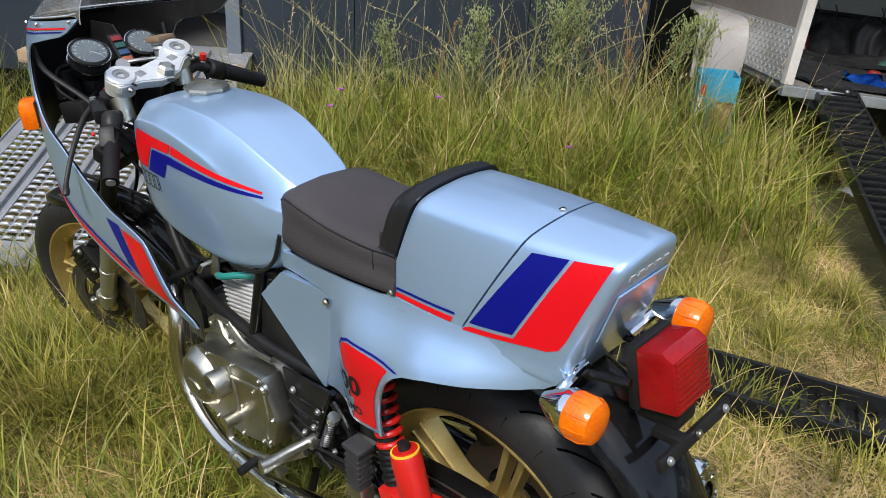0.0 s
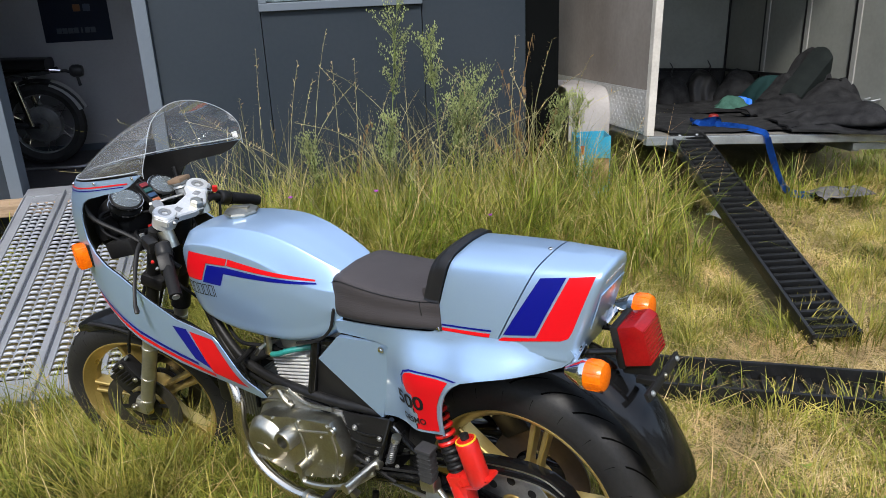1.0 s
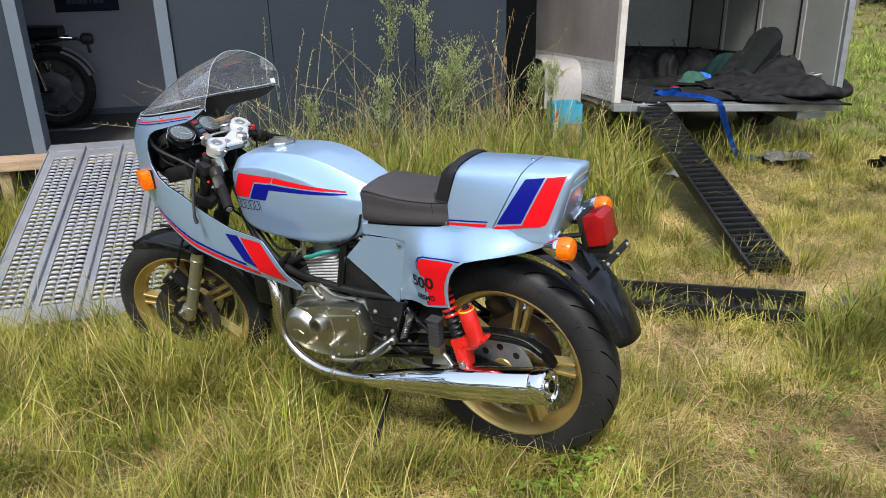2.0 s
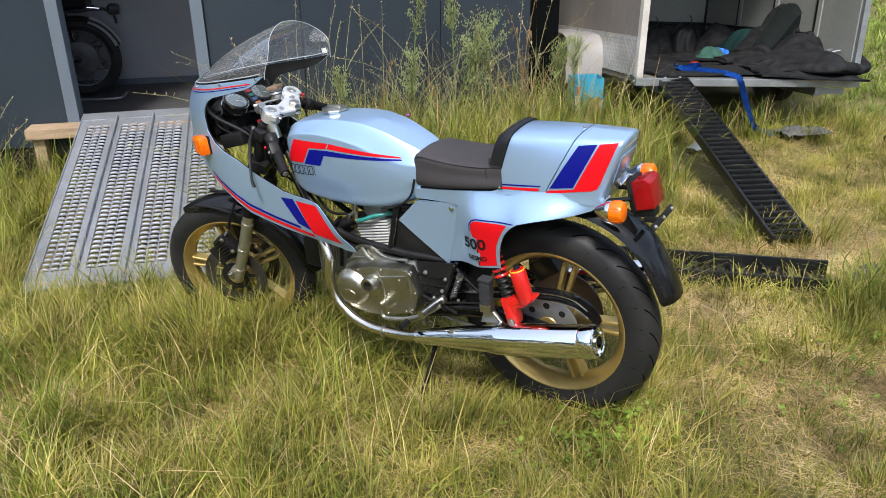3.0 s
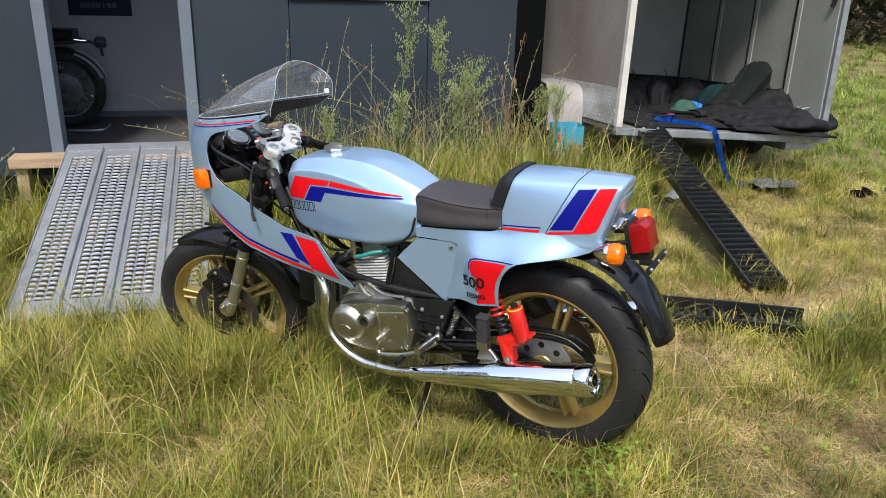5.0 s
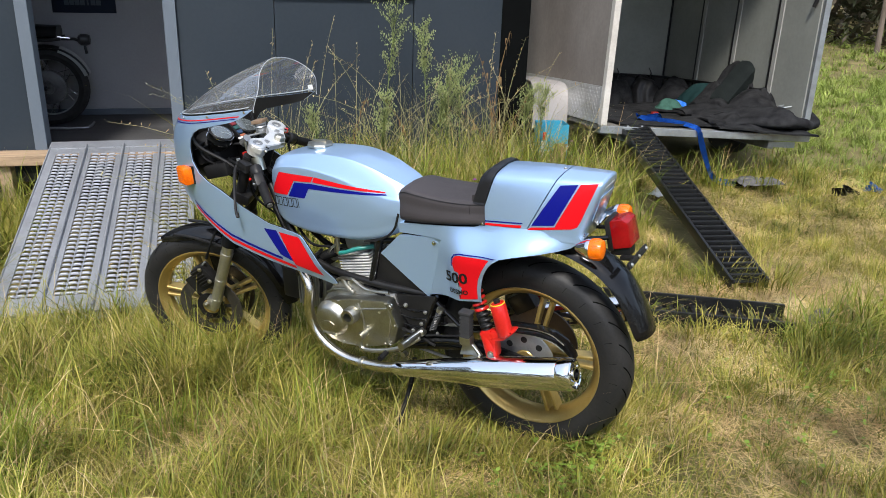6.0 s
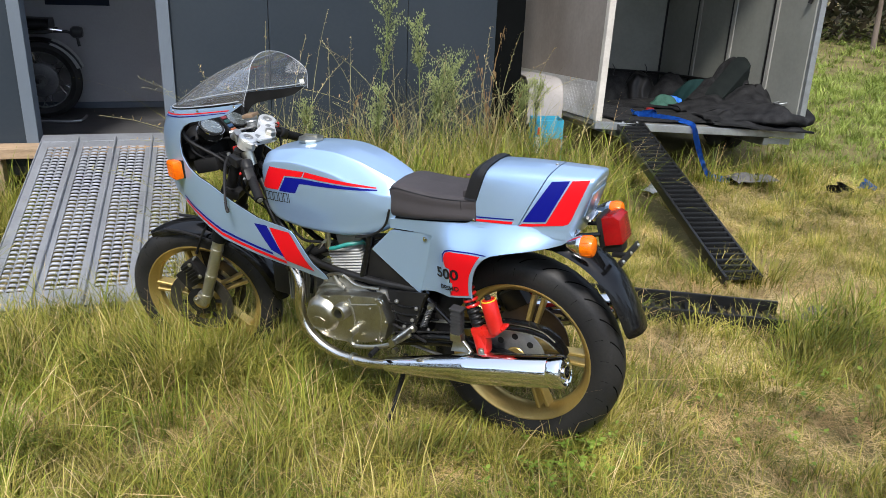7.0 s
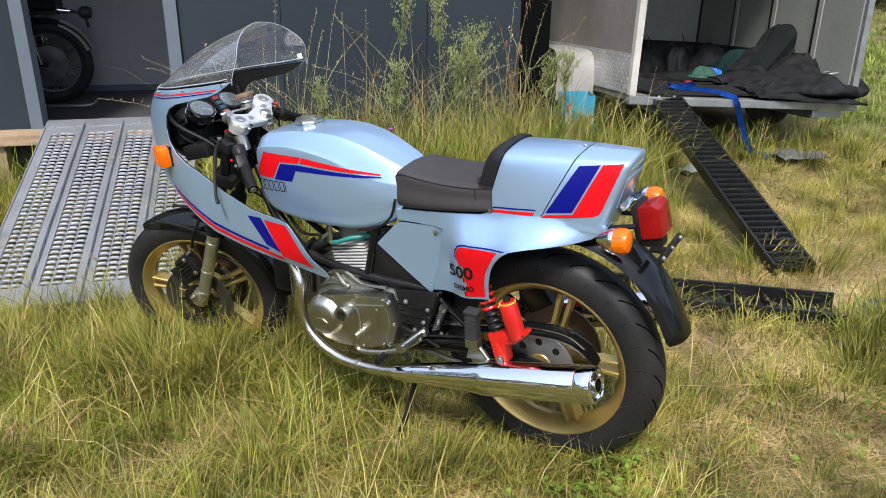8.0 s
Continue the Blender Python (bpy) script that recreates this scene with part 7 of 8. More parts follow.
# ---------------------------------------------------------------- grass
GREEN = leaf_mat("grass_green", [(0.056, 0.074, 0.011), (0.132, 0.150, 0.023), (0.228, 0.222, 0.038), (0.365, 0.308, 0.075), (0.52, 0.42, 0.16)], 0.45, 0.28)
FIELD = leaf_mat("meadow_green", [(0.120, 0.172, 0.028), (0.172, 0.228, 0.040), (0.240, 0.285, 0.060), (0.32, 0.335, 0.10)], 0.5, 0.25)
DRY = leaf_mat("grass_dry", [(0.23, 0.145, 0.064), (0.36, 0.236, 0.106), (0.48, 0.345, 0.160), (0.57, 0.435, 0.22), (0.64, 0.52, 0.31)], 0.6, 0.22)
WALLGREEN = leaf_mat("long_grass_green", [(0.055, 0.085, 0.010), (0.105, 0.145, 0.016), (0.17, 0.20, 0.024), (0.27, 0.27, 0.045), (0.38, 0.34, 0.09)], 0.45, 0.25)
STALK = leaf_mat("pale_stalk", [(0.20, 0.205, 0.075), (0.30, 0.285, 0.125), (0.40, 0.36, 0.19), (0.46, 0.40, 0.24)], 0.6, 0.2)
WEED = leaf_mat("weed_leaf", [(0.12, 0.16, 0.050), (0.18, 0.225, 0.07), (0.25, 0.28, 0.10)], 0.55, 0.3)
BUD = leaf_mat("weed_bud", [(0.23, 0.27, 0.10), (0.33, 0.36, 0.15), (0.17, 0.21, 0.07)], 0.6, 0.2)
rng = np.random.default_rng(5)


def blades(name, x, y, h, bend, width, material, label, twist=None, zoff=None, lie=None):
    """Many blades in one mesh: arrays of foot, height, bend and width."""
    n = len(x)
    az = rng.uniform(0, 2 * np.pi, n) if twist is None else twist
    z = np.array([ground_z(a, b) for a, b in zip(x, y)]) - 0.01 + (0 if zoff is None else zoff)
    d = np.stack([np.cos(az), np.sin(az), np.zeros(n)], 1)
    wa = az + np.pi / 2 + rng.uniform(-0.9, 0.9, n)
    w = np.stack([np.cos(wa), np.sin(wa), np.zeros(n)], 1)
    foot = np.stack([x, y, z], 1)
    v = np.empty((n, 7, 3))
    for k, t in enumerate((0.0, 0.4, 0.75, 1.0)):
        rise = h * (t * np.cos(bend * t * 0.9))
        out = h * t * np.sin(bend * t)
        if lie is not None:
            rise, out = h * (t * lie + 0.10 * bend * t * (1 - t)), h * t
        c = foot + d * out[:, None] + np.array([0, 0, 1.0]) * rise[:, None]
        if k < 3:
            ww = (width * (1.0, 0.9, 0.6)[k] / 2)[:, None] * w
            v[:, 2 * k], v[:, 2 * k + 1] = c - ww, c + ww
        else:
            v[:, 6] = c
    base = (np.arange(n) * 7)[:, None]
    q1, q2, t3 = base + np.array([0, 1, 3, 2]), base + np.array([2, 3, 5, 4]), base + np.array([4, 5, 6])
    loops = np.concatenate([q1, q2, t3], 1).astype(np.int32).ravel()
    starts = (np.arange(n)[:, None] * 11 + np.array([0, 4, 8])).astype(np.int32).ravel()
    me = bpy.data.meshes.new(name)
    me.vertices.add(7 * n)
    me.vertices.foreach_set("co", v.astype(np.float32).ravel())
    me.loops.add(11 * n)
    me.loops.foreach_set("vertex_index", loops)
    me.polygons.add(3 * n)
    me.polygons.foreach_set("loop_start", starts)
    me.update(calc_edges=True)
    me.materials.append(material)
    ob = new(name, me)
    return tagged(ob, label, "grass", kind="stuff")


def lumps(x, y, s, seed):
    return np.array([noise.noise(Vector((a * s + seed, b * s, seed))) for a, b in zip(x, y)])


def smooth01(t):
    t = np.clip(t, 0, 1)
    return t * t * (3 - 2 * t)


def clear(x, y):
    """Where nothing stands on the grass."""
    ramp = (x > -2.0) & (x < -1.11) & (y > 2.40)
    shed = (y > 4.28) & (x < 1.22)
    frac = x - (1.613 + (y - 2.02) / (3.80 - 2.02) * 0.202)
    lean = (np.abs(frac) < 0.125) & (y > 2.12) & (y < 3.75)
    van = (x > 1.65) & (x < 3.25) & (y > 3.95) & (y < 5.95)
    card = (x > 1.24) & (x < 1.54) & (y > 3.7) & (y < 4.42)
    far_off = np.abs((x - 1.0) * 0.386 + (y - 1.841) * 0.923)
    lying = (far_off < 0.125) & (x > 0.3) & (x < 1.62) & (rng.random(len(x)) < 0.9)
    return ~(ramp | shed | lean | van | card | lying)


def tallness(x, y):
    wall = smooth01((y - 2.35) / 1.6) * smooth01((1.75 - x) / 0.5) * smooth01((x + 1.25) / 0.2)
    left = smooth01((-0.35 - x) / 0.7) * smooth01((y - 0.35) / 0.9)
    field = smooth01((x - 2.2) / 1.5) * smooth01((y - 2.6) / 1.5)
    return 0.06 + 0.26 * wall + 0.06 * left + 0.03 * field


def sow(n, x0, x1, y0, y1):
    x, y = rng.uniform(x0, x1, n), rng.uniform(y0, y1, n)
    k = clear(x, y)
    return x[k], y[k]


def clumped(n, x0, x1, y0, y1, per=26, r=0.05):
    cx, cy = sow(max(1, n // per), x0, x1, y0, y1)
    x = np.repeat(cx, per) + rng.normal(0, r, len(cx) * per)
    y = np.repeat(cy, per) + rng.normal(0, r, len(cx) * per)
    k = clear(x, y)
    return x[k], y[k]


def tufts(n, x0, x1, y0, y1, per=34, r=0.022):
    """Tufts whose blades fan out from the middle: feet, turn and a size for each tuft."""
    cx, cy = sow(max(1, n // per), x0, x1, y0, y1)
    m = len(cx) * per
    dx, dy = rng.normal(0, r, m), rng.normal(0, r, m)
    x, y = np.repeat(cx, per) + dx, np.repeat(cy, per) + dy
    az = np.arctan2(dy, dx) + rng.normal(0, 0.6, m)
    size = np.repeat(rng.uniform(0.6, 1.7, len(cx)), per)
    k = clear(x, y)
    return x[k], y[k], az[k], size[k]


STRAW_PATCHES = ((-1.64, 1.55, 0.26), (-1.75, 1.2, 0.2), (0.93, 1.45, 0.24), (1.77, 2.12, 0.33), (1.82, 1.84, 0.3), (0.74, 0.93, 0.22), (1.15, 0.85, 0.2), (-0.87, 1.34, 0.16), (-0.40, 1.12, 0.17), (0.3, 2.2, 0.3), (1.7, 3.0, 0.3), (2.3, 1.7, 0.4), (-0.15, 0.85, 0.14))


def strawness(x, y):
    """Where the grass is dead and flattened: 0 to 1."""
    v = sum(np.exp(-((x - a) ** 2 + ((y - b) * 1.35) ** 2) / (r * r)) for a, b, r in STRAW_PATCHES)
    v = 0.80 * v + 0.55 * lumps(x, y, 1.9, 3.0) + 0.45 * lumps(x, y, 6.0, 9.0) + 0.14 * smooth01((x - 0.2) / 1.2) * smooth01((3.3 - y) / 1.0)
    return np.clip(v + 0.06 + 0.10 * smooth01((-0.2 - x) / 0.5), 0, 1)


def near_tall(x, y):
    """Height of the standing grass near the motorcycle."""
    left = smooth01((-0.15 - x) / 0.6)
    front = np.exp(-((x + 0.85) ** 2 + (y - 1.75) ** 2) / 0.12)
    return (0.048 + 0.036 * left + 0.06 * front) * (1.25 - 0.85 * strawness(x, y)) + 0.05 * smooth01((y - 2.1) / 0.6) * smooth01((1.3 - x) / 0.5)


NEAR = (-2.7, 3.0, -0.1, 2.7)
# matted dead stalks on the soil
x, y = sow(105000, *NEAR)
keep = rng.random(len(x)) < 0.16 + 0.95 * strawness(x, y)
x, y = x[keep], y[keep]
blades("straw", x, y, rng.gamma(3.0, 0.030, len(x)) + 0.03, rng.uniform(-0.6, 1.0, len(x)), rng.uniform(0.0012, 0.0028, len(x)), DRY, "matted dead grass lying on the ground", zoff=rng.uniform(0.010, 0.034, len(x)), lie=rng.uniform(-0.08, 0.22, len(x)))
# short fine grass between the tufts
x, y = sow(105000, *NEAR)
keep = rng.random(len(x)) > 0.70 * strawness(x, y)
x, y = x[keep], y[keep]
h = near_tall(x, y) * rng.gamma(5.0, 0.2, len(x)) * (1 + 0.6 * np.clip(lumps(x, y, 3.1, 5.0), -0.5, 0.8)) + 0.015
blades("grass", x, y, h, rng.uniform(0.1, 1.75, len(x)), rng.uniform(0.0016, 0.0036, len(x)), GREEN, "short green meadow grass")
# standing tufts of uneven size, each with its own lean
x, y, az, size = tufts(82000, *NEAR, 42, 0.020)
keep = rng.random(len(x)) > 0.78 * strawness(x, y)
x, y, az, size = x[keep], y[keep], az[keep], size[keep]
h = near_tall(x, y) * size * rng.uniform(0.6, 1.9, len(x)) + 0.02
dead = rng.random(len(x)) < 0.10
blades("grass", x[~dead], y[~dead], h[~dead], rng.uniform(0.1, 1.25, (~dead).sum()), rng.uniform(0.0018, 0.0042, (~dead).sum()), GREEN, "tufted green meadow grass", az[~dead])
blades("dry_grass", x[dead], y[dead], h[dead] * 1.15, rng.uniform(0.2, 1.5, dead.sum()), rng.uniform(0.0012, 0.0026, dead.sum()), DRY, "straw-coloured dry grass", az[dead])
# long bent stalks fallen across the tufts
x, y = sow(520, -2.6, 1.0, 0.8, 2.7)
blades("long_dry_grass", x, y, rng.uniform(0.18, 0.46, len(x)), rng.uniform(0.7, 1.8, len(x)), rng.uniform(0.0018, 0.0034, len(x)), DRY, "long bent dry stalks")
x, y = sow(1500, -2.6, 2.4, 0.5, 2.7)
blades("long_grass", x, y, rng.uniform(0.14, 0.36, len(x)) * (0.55 + 0.75 * smooth01((0.2 - x) / 0.6)), rng.uniform(0.5, 1.7, len(x)), rng.uniform(0.003, 0.0055, len(x)), GREEN, "broad bent green blades")

AREAS = ((-3.4, 3.4, 2.7, 4.3, 5200), (3.0, 5.5, 0.6, 4.0, 2800), (3.2, 8.0, 3.5, 8.5, 1300), (5.0, 16.0, 5.0, 16.0, 320), (-4.5, -3.0, 1.5, 4.3, 900), (-7.0, 9.0, -6.0, -0.1, 800), (-8.0, -2.7, -0.1, 4.3, 800), (3.0, 9.0, -0.1, 0.6, 800), (5.5, 10.0, 0.6, 3.5, 800))
for x0, x1, y0, y1, dens in AREAS:
    far = math.hypot((x0 + x1) / 2 + 0.7, (y0 + y1) / 2 + 1.0)
    wide = 0.0034 if far < 5 else 0.0034 * far / 6.0
    if dens == 800:
        wide = 0.011
    n = int((x1 - x0) * (y1 - y0) * dens)
    a, b = sow(int(n * 0.42), x0, x1, y0, y1)
    c, d, turn_c, size_c = tufts(int(n * 0.58), x0, x1, y0, y1)
    x, y = np.concatenate([a, c]), np.concatenate([b, d])
    az = np.concatenate([rng.uniform(0, 2 * np.pi, len(a)), turn_c])
    size = np.concatenate([np.full(len(a), 0.7), size_c])
    patch = lumps(x, y, 1.3, 3.0) + 0.5 * lumps(x, y, 4.0, 9.0)
    T0 = tallness(x, y)
    near_right = smooth01((x - 0.1) / 1.2) * smooth01((3.3 - y) / 1.2)
    strawy = patch + 0.62 * near_right - 0.30 + rng.normal(0, 0.14, len(x)) - 0.9 * smooth01((y - 3.2) / 2.0) * smooth01((x - 2.6) / 1.0) - 0.26 * smooth01((-0.1 - x) / 0.5) * smooth01((y - 0.7) / 0.6) + 0.08 * smooth01((0.9 - y) / 0.4) - 0.18 * smooth01((y - 2.3) / 0.5) * smooth01((1.6 - x) / 0.4)
    is_dry = strawy > 0.26
    tall = T0 * size * (0.6 + 0.5 * rng.random(len(x)) + 0.5 * np.clip(lumps(x, y, 2.2, 5.0), -0.4, 0.8)) + 0.025
    tall = np.where(rng.random(len(x)) < 0.06, tall * 1.8, tall)
    g = ~is_dry
    blades("grass", x[g], y[g], tall[g], rng.uniform(0.3, 1.5, g.sum()), wide * rng.uniform(0.6, 1.7, g.sum()), FIELD if x0 > 3.0 else GREEN, "green meadow grass", az[g])
    g = is_dry
    blades("dry_grass", x[g], y[g], np.maximum(0.05, tall[g] * 0.85), rng.uniform(0.8, 1.8, g.sum()), wide * rng.uniform(0.45, 1.0, g.sum()), DRY, "straw-coloured dry grass", az[g])
# cut straw lying about
x, y = sow(26000, -2.6, 3.6, 2.6, 4.0)
keep = lumps(x, y, 1.6, 21.0) + 0.4 * smooth01((x - 0.2) / 1.0) + rng.normal(0, 0.12, len(x)) > 0.14
x, y = x[keep], y[keep]
blades("straw", x, y, rng.uniform(0.06, 0.19, len(x)), rng.uniform(-0.4, 1.0, len(x)), rng.uniform(0.0014, 0.003, len(x)), DRY, "loose cut straw lying on the ground", zoff=rng.uniform(0.01, 0.05, len(x)), lie=rng.uniform(-0.05, 0.25, len(x)))
# tufts about the wheels
for cx, cy, n, lo, hi in ((-0.33, 1.06, 260, 0.08, 0.20), (-0.24, 1.02, 180, 0.06, 0.16), (-0.92, 1.86, 360, 0.10, 0.30), (-0.78, 1.68, 320, 0.10, 0.27), (-1.05, 1.75, 340, 0.10, 0.32), (-0.62, 1.72, 220, 0.10, 0.24), (0.10, 0.86, 220, 0.05, 0.13), (0.26, 0.92, 240, 0.06, 0.14), (0.36, 0.97, 240, 0.06, 0.13), (0.44, 1.05, 200, 0.06, 0.13), (0.17, 0.93, 200, 0.06, 0.12), (0.0, 0.98, 160, 0.05, 0.12), (1.1, 1.55, 160, 0.08, 0.17), (1.35, 1.5, 160, 0.08, 0.17), (0.85, 1.85, 160, 0.08, 0.16), (1.34, 1.2, 200, 0.08, 0.2), (1.66, 1.42, 240, 0.10, 0.24), (1.52, 1.30, 220, 0.08, 0.22), (1.15, 1.05, 140, 0.06, 0.15), (0.62, 1.05, 160, 0.06, 0.15), (-0.29, 0.92, 160, 0.08, 0.18), (-1.42, 1.30, 200, 0.08, 0.22), (-1.84, 2.09, 240, 0.12, 0.28), (-0.55, 1.5, 200, 0.08, 0.2), (1.8, 2.1, 260, 0.1, 0.2), (1.55, 2.15, 260, 0.1, 0.2)):
    x, y = cx + rng.normal(0, 0.09, n), cy + rng.normal(0, 0.07, n)
    blades("grass_tuft", x, y, rng.uniform(lo, hi, n), rng.uniform(0.2, 1.2, n), rng.uniform(0.003, 0.0055, n), GREEN, "tuft of green grass", np.arctan2(y - cy, x - cx) + rng.normal(0, 0.7, n))
# long blades by the wall, by the wheels and in front
x1, y1 = clumped(5000, -1.05, 1.55, 2.9, 4.2, 40, 0.06)
x2, y2 = clumped(2600, -2.6, -0.45, 0.7, 2.3, 44, 0.05)
x3, y3 = clumped(700, 1.6, 3.3, 3.5, 3.95, 30, 0.05)
x4, y4 = clumped(500, 1.5, 2.3, 1.2, 1.7, 40, 0.05)
x5, y5 = clumped(2200, -3.2, -2.06, 2.5, 4.2, 36, 0.06)
for (x, y), lo, hi in (((x1, y1), 0.3, 0.66), ((x2, y2), 0.14, 0.34), ((x3, y3), 0.2, 0.38), ((x4, y4), 0.15, 0.3), ((x5, y5), 0.25, 0.5)):
    g = rng.random(len(x)) < 0.84
    blades("long_grass", x[g], y[g], rng.uniform(lo, hi, g.sum()), rng.uniform(0.2, 1.35, g.sum()), rng.uniform(0.003, 0.0062, g.sum()), WALLGREEN, "long green grass blades")
    g = ~g
    blades("long_dry_grass", x[g], y[g], rng.uniform(lo, hi * 1.25, g.sum()), rng.uniform(0.3, 1.6, g.sum()), rng.uniform(0.0018, 0.0036, g.sum()), DRY, "long dry grass stalks")


def quads(bm, p, d, l, w):
    """One pointed leaf."""
    d = d.normalized()
    s = d.cross(Vector((0.3, 0.2, 1))).normalized() * w
    bm.faces.new([bm.verts.new(q) for q in (p, p + d * l * 0.45 + s, p + d * l, p + d * l * 0.45 - s)])


R = random.Random(11)


def seed_stalk(x, y, h, lean, az, kind="oat"):
    base = Vector((x, y, ground_z(x, y)))
    d = Vector((math.cos(az), math.sin(az), 0))
    pts = [base + Vector((0, 0, h * (t - 0.35 * lean * t ** 3))) + d * h * lean * t ** 2.2 for t in [k / 9 for k in range(10)]]
    st = thing("seed_stalk", Matrix.Translation(base), "thin dry grass stalk with a seed head", "grass stalk", "seed stalks by the wall")
    pts = [p - base for p in pts]
    rod("stem", pts, [0.0022 - 0.0013 * k / 9 for k in range(10)], STALK, st, 5)
    bm = bmesh.new()
    for k in range(14):
        t = 0.72 + 0.28 * k / 13
        p = Vector((0, 0, h * (t - 0.35 * lean * t ** 3))) + d * h * lean * t ** 2.2
        o = Vector((R.uniform(-1, 1), R.uniform(-1, 1), R.uniform(-0.2, 1.0)))
        quads(bm, p, o, R.uniform(0.015, 0.035), 0.003)
    tagged(part("seed_head", bm, DRY if kind != "green" else STALK, st, smooth=False), kind="stuff")


for i in range(30):
    seed_stalk(R.uniform(-0.85, 1.15), R.uniform(3.5, 4.15), R.uniform(0.65, 1.15), R.uniform(0.05, 0.55), R.uniform(0, 6.3))
for i in range(26):
    seed_stalk(R.uniform(-0.9, 1.1), R.uniform(3.4, 4.1), R.uniform(0.5, 0.95), R.uniform(0.2, 0.75), R.uniform(0, 6.3), "green")
for i in range(12):
    seed_stalk(R.uniform(-0.95, 0.9), R.uniform(3.3, 3.95), R.uniform(0.7, 1.05), R.uniform(0.55, 0.9), R.choice((0.2, 0.5, 2.7, 3.0, 3.4)) + R.uniform(-0.3, 0.3))
for x, y, h, l, a in ((-0.62, 3.95, 1.15, 0.03, 0.0), (-0.35, 3.95, 1.25, 0.12, 0.3), (-0.05, 3.95, 1.1, 0.25, 0.2), (-0.45, 3.8, 1.0, 0.55, 2.8), (-0.5, 3.7, 0.95, 0.6, 3.1), (0.78, 3.9, 1.1, 0.05, 0.4), (0.88, 3.9, 1.1, 0.15, 0.2), (0.95, 3.85, 0.95, 0.5, 3.0),
                      (-2.45, 3.2, 0.75, 0.3, 2.6), (-2.35, 3.4, 0.7, 0.4, 0.4), (-2.7, 3.3, 0.8, 0.2, 1.0), (-1.0, 2.15, 0.55, 0.45, 2.9), (-1.15, 1.9, 0.5, 0.5, 2.4), (1.25, 3.6, 0.6, 0.5, 0.3), (1.32, 3.5, 0.7, 0.5, 0.9), (1.4, 3.55, 0.55, 0.6, 2.6)):
    seed_stalk(x, y, h, l, a)


for i in range(9):
    seed_stalk(R.uniform(-2.85, -2.2), R.uniform(3.5, 4.15), R.uniform(0.45, 0.85), R.uniform(0.1, 0.6), R.uniform(0, 6.3), "green")
for x, y, h, l, a in ((-0.78, 3.85, 1.02, 0.55, 3.0), (-0.72, 3.80, 0.98, 0.62, 2.9), (-1.0, 3.35, 0.62, 0.75, 3.3), (-1.02, 3.1, 0.66, 0.8, 2.9), (-1.0, 2.7, 0.5, 0.85, 2.6), (-1.25, 2.32, 0.42, 0.5, 1.9), (-1.6, 2.30, 0.36, 0.6, 2.2)):
    seed_stalk(x, y, h, l, a, "green")


def tall_weed(x, y, h, plume, spread, label):
    """Upright weed: leafy stem with a feathery head of small buds."""
    w = thing("tall_weed", Matrix.Translation((x, y, ground_z(x, y))), label, "weed", "tall weeds by the wall")
    lean = Vector((R.uniform(-0.05, 0.05), R.uniform(-0.05, 0.05), 0))
    at = lambda t: Vector((0, 0, h * t)) + lean * t * t * 2
    rod("stem", [at(k / 8) for k in range(9)], [0.005 - 0.0035 * k / 8 for k in range(9)], WEED, w, 7)
    bm = bmesh.new()
    for k in range(120):
        t = R.uniform(0.08, 1 - plume * 0.3)
        a = R.uniform(0, 6.28)
        quads(bm, at(t), Vector((math.cos(a), math.sin(a), R.uniform(-0.1, 0.9))), R.uniform(0.035, 0.075), R.uniform(0.002, 0.005))
    tagged(part("leaf_spray", bm, WEED, w, smooth=False), kind="stuff")
    st, bd = bmesh.new(), bmesh.new()
    for k in range(58):
        t = 1 - plume * R.random() ** 0.8
        a = R.uniform(0, 6.28)
        reach = spread * (0.30 + 0.70 * math.sin(math.pi * min(1, (1 - t) / plume * 0.75 + 0.15))) * R.uniform(0.6, 1.15)
        d = Vector((math.cos(a), math.sin(a), R.uniform(1.1, 2.2))).normalized()
        bow = Vector((math.cos(a), math.sin(a), 0)) * reach * R.uniform(0.05, 0.18)
        line = [at(t), at(t) + d * reach * 0.6 + bow * 0.5, at(t) + d * reach + bow]
        tube(st, line, [0.0014, 0.0011, 0.0007], 4, cap=False)
        for q in range(9):
            u = 0.30 + 0.75 * R.random() ** 0.7
            p = at(t) + d * reach * u + bow * u * u + Vector((R.uniform(-1, 1), R.uniform(-1, 1), R.uniform(-0.6, 1))) * (0.006 + 0.012 * u)
            s = R.uniform(0.0026, 0.0050)
            top, bot = p + Vector((R.uniform(-0.4, 0.4), R.uniform(-0.4, 0.4), 2.0)) * s, p - Vector((0, 0, s * 1.3))
            ring = [bd.verts.new(p + Vector((math.cos(c), math.sin(c), 0)) * s) for c in (0, 2.1, 4.2)]
            tv, bv = bd.verts.new(top), bd.verts.new(bot)
            for c in range(3):
                bd.faces.new((ring[c], ring[(c + 1) % 3], tv))
                bd.faces.new((ring[(c + 1) % 3], ring[c], bv))
    tagged(part("twig_spray", st, WEED, w, smooth=False), kind="stuff")
    tagged(part("bud_spray", bd, BUD, w, smooth=False), kind="stuff")


tall_weed(0.09, 3.9, 1.34, 0.42, 0.16, "tall leafy weed with a feathery green head")
tall_weed(0.385, 3.9, 1.12, 0.27, 0.11, "tall leafy weed with a narrow feathery head")
tall_weed(0.61, 3.88, 0.84, 0.36, 0.20, "bushy branching weed with pale buds")
tall_weed(0.43, 3.82, 0.80, 0.42, 0.17, "bushy branching weed with pale buds")
tall_weed(0.54, 3.92, 0.70, 0.40, 0.18, "bushy branching weed with pale buds")
tall_weed(0.06, 3.85, 0.70, 0.42, 0.13, "low bushy weed with pale buds")
tall_weed(-0.30, 3.95, 0.60, 0.40, 0.12, "low bushy weed with pale buds")
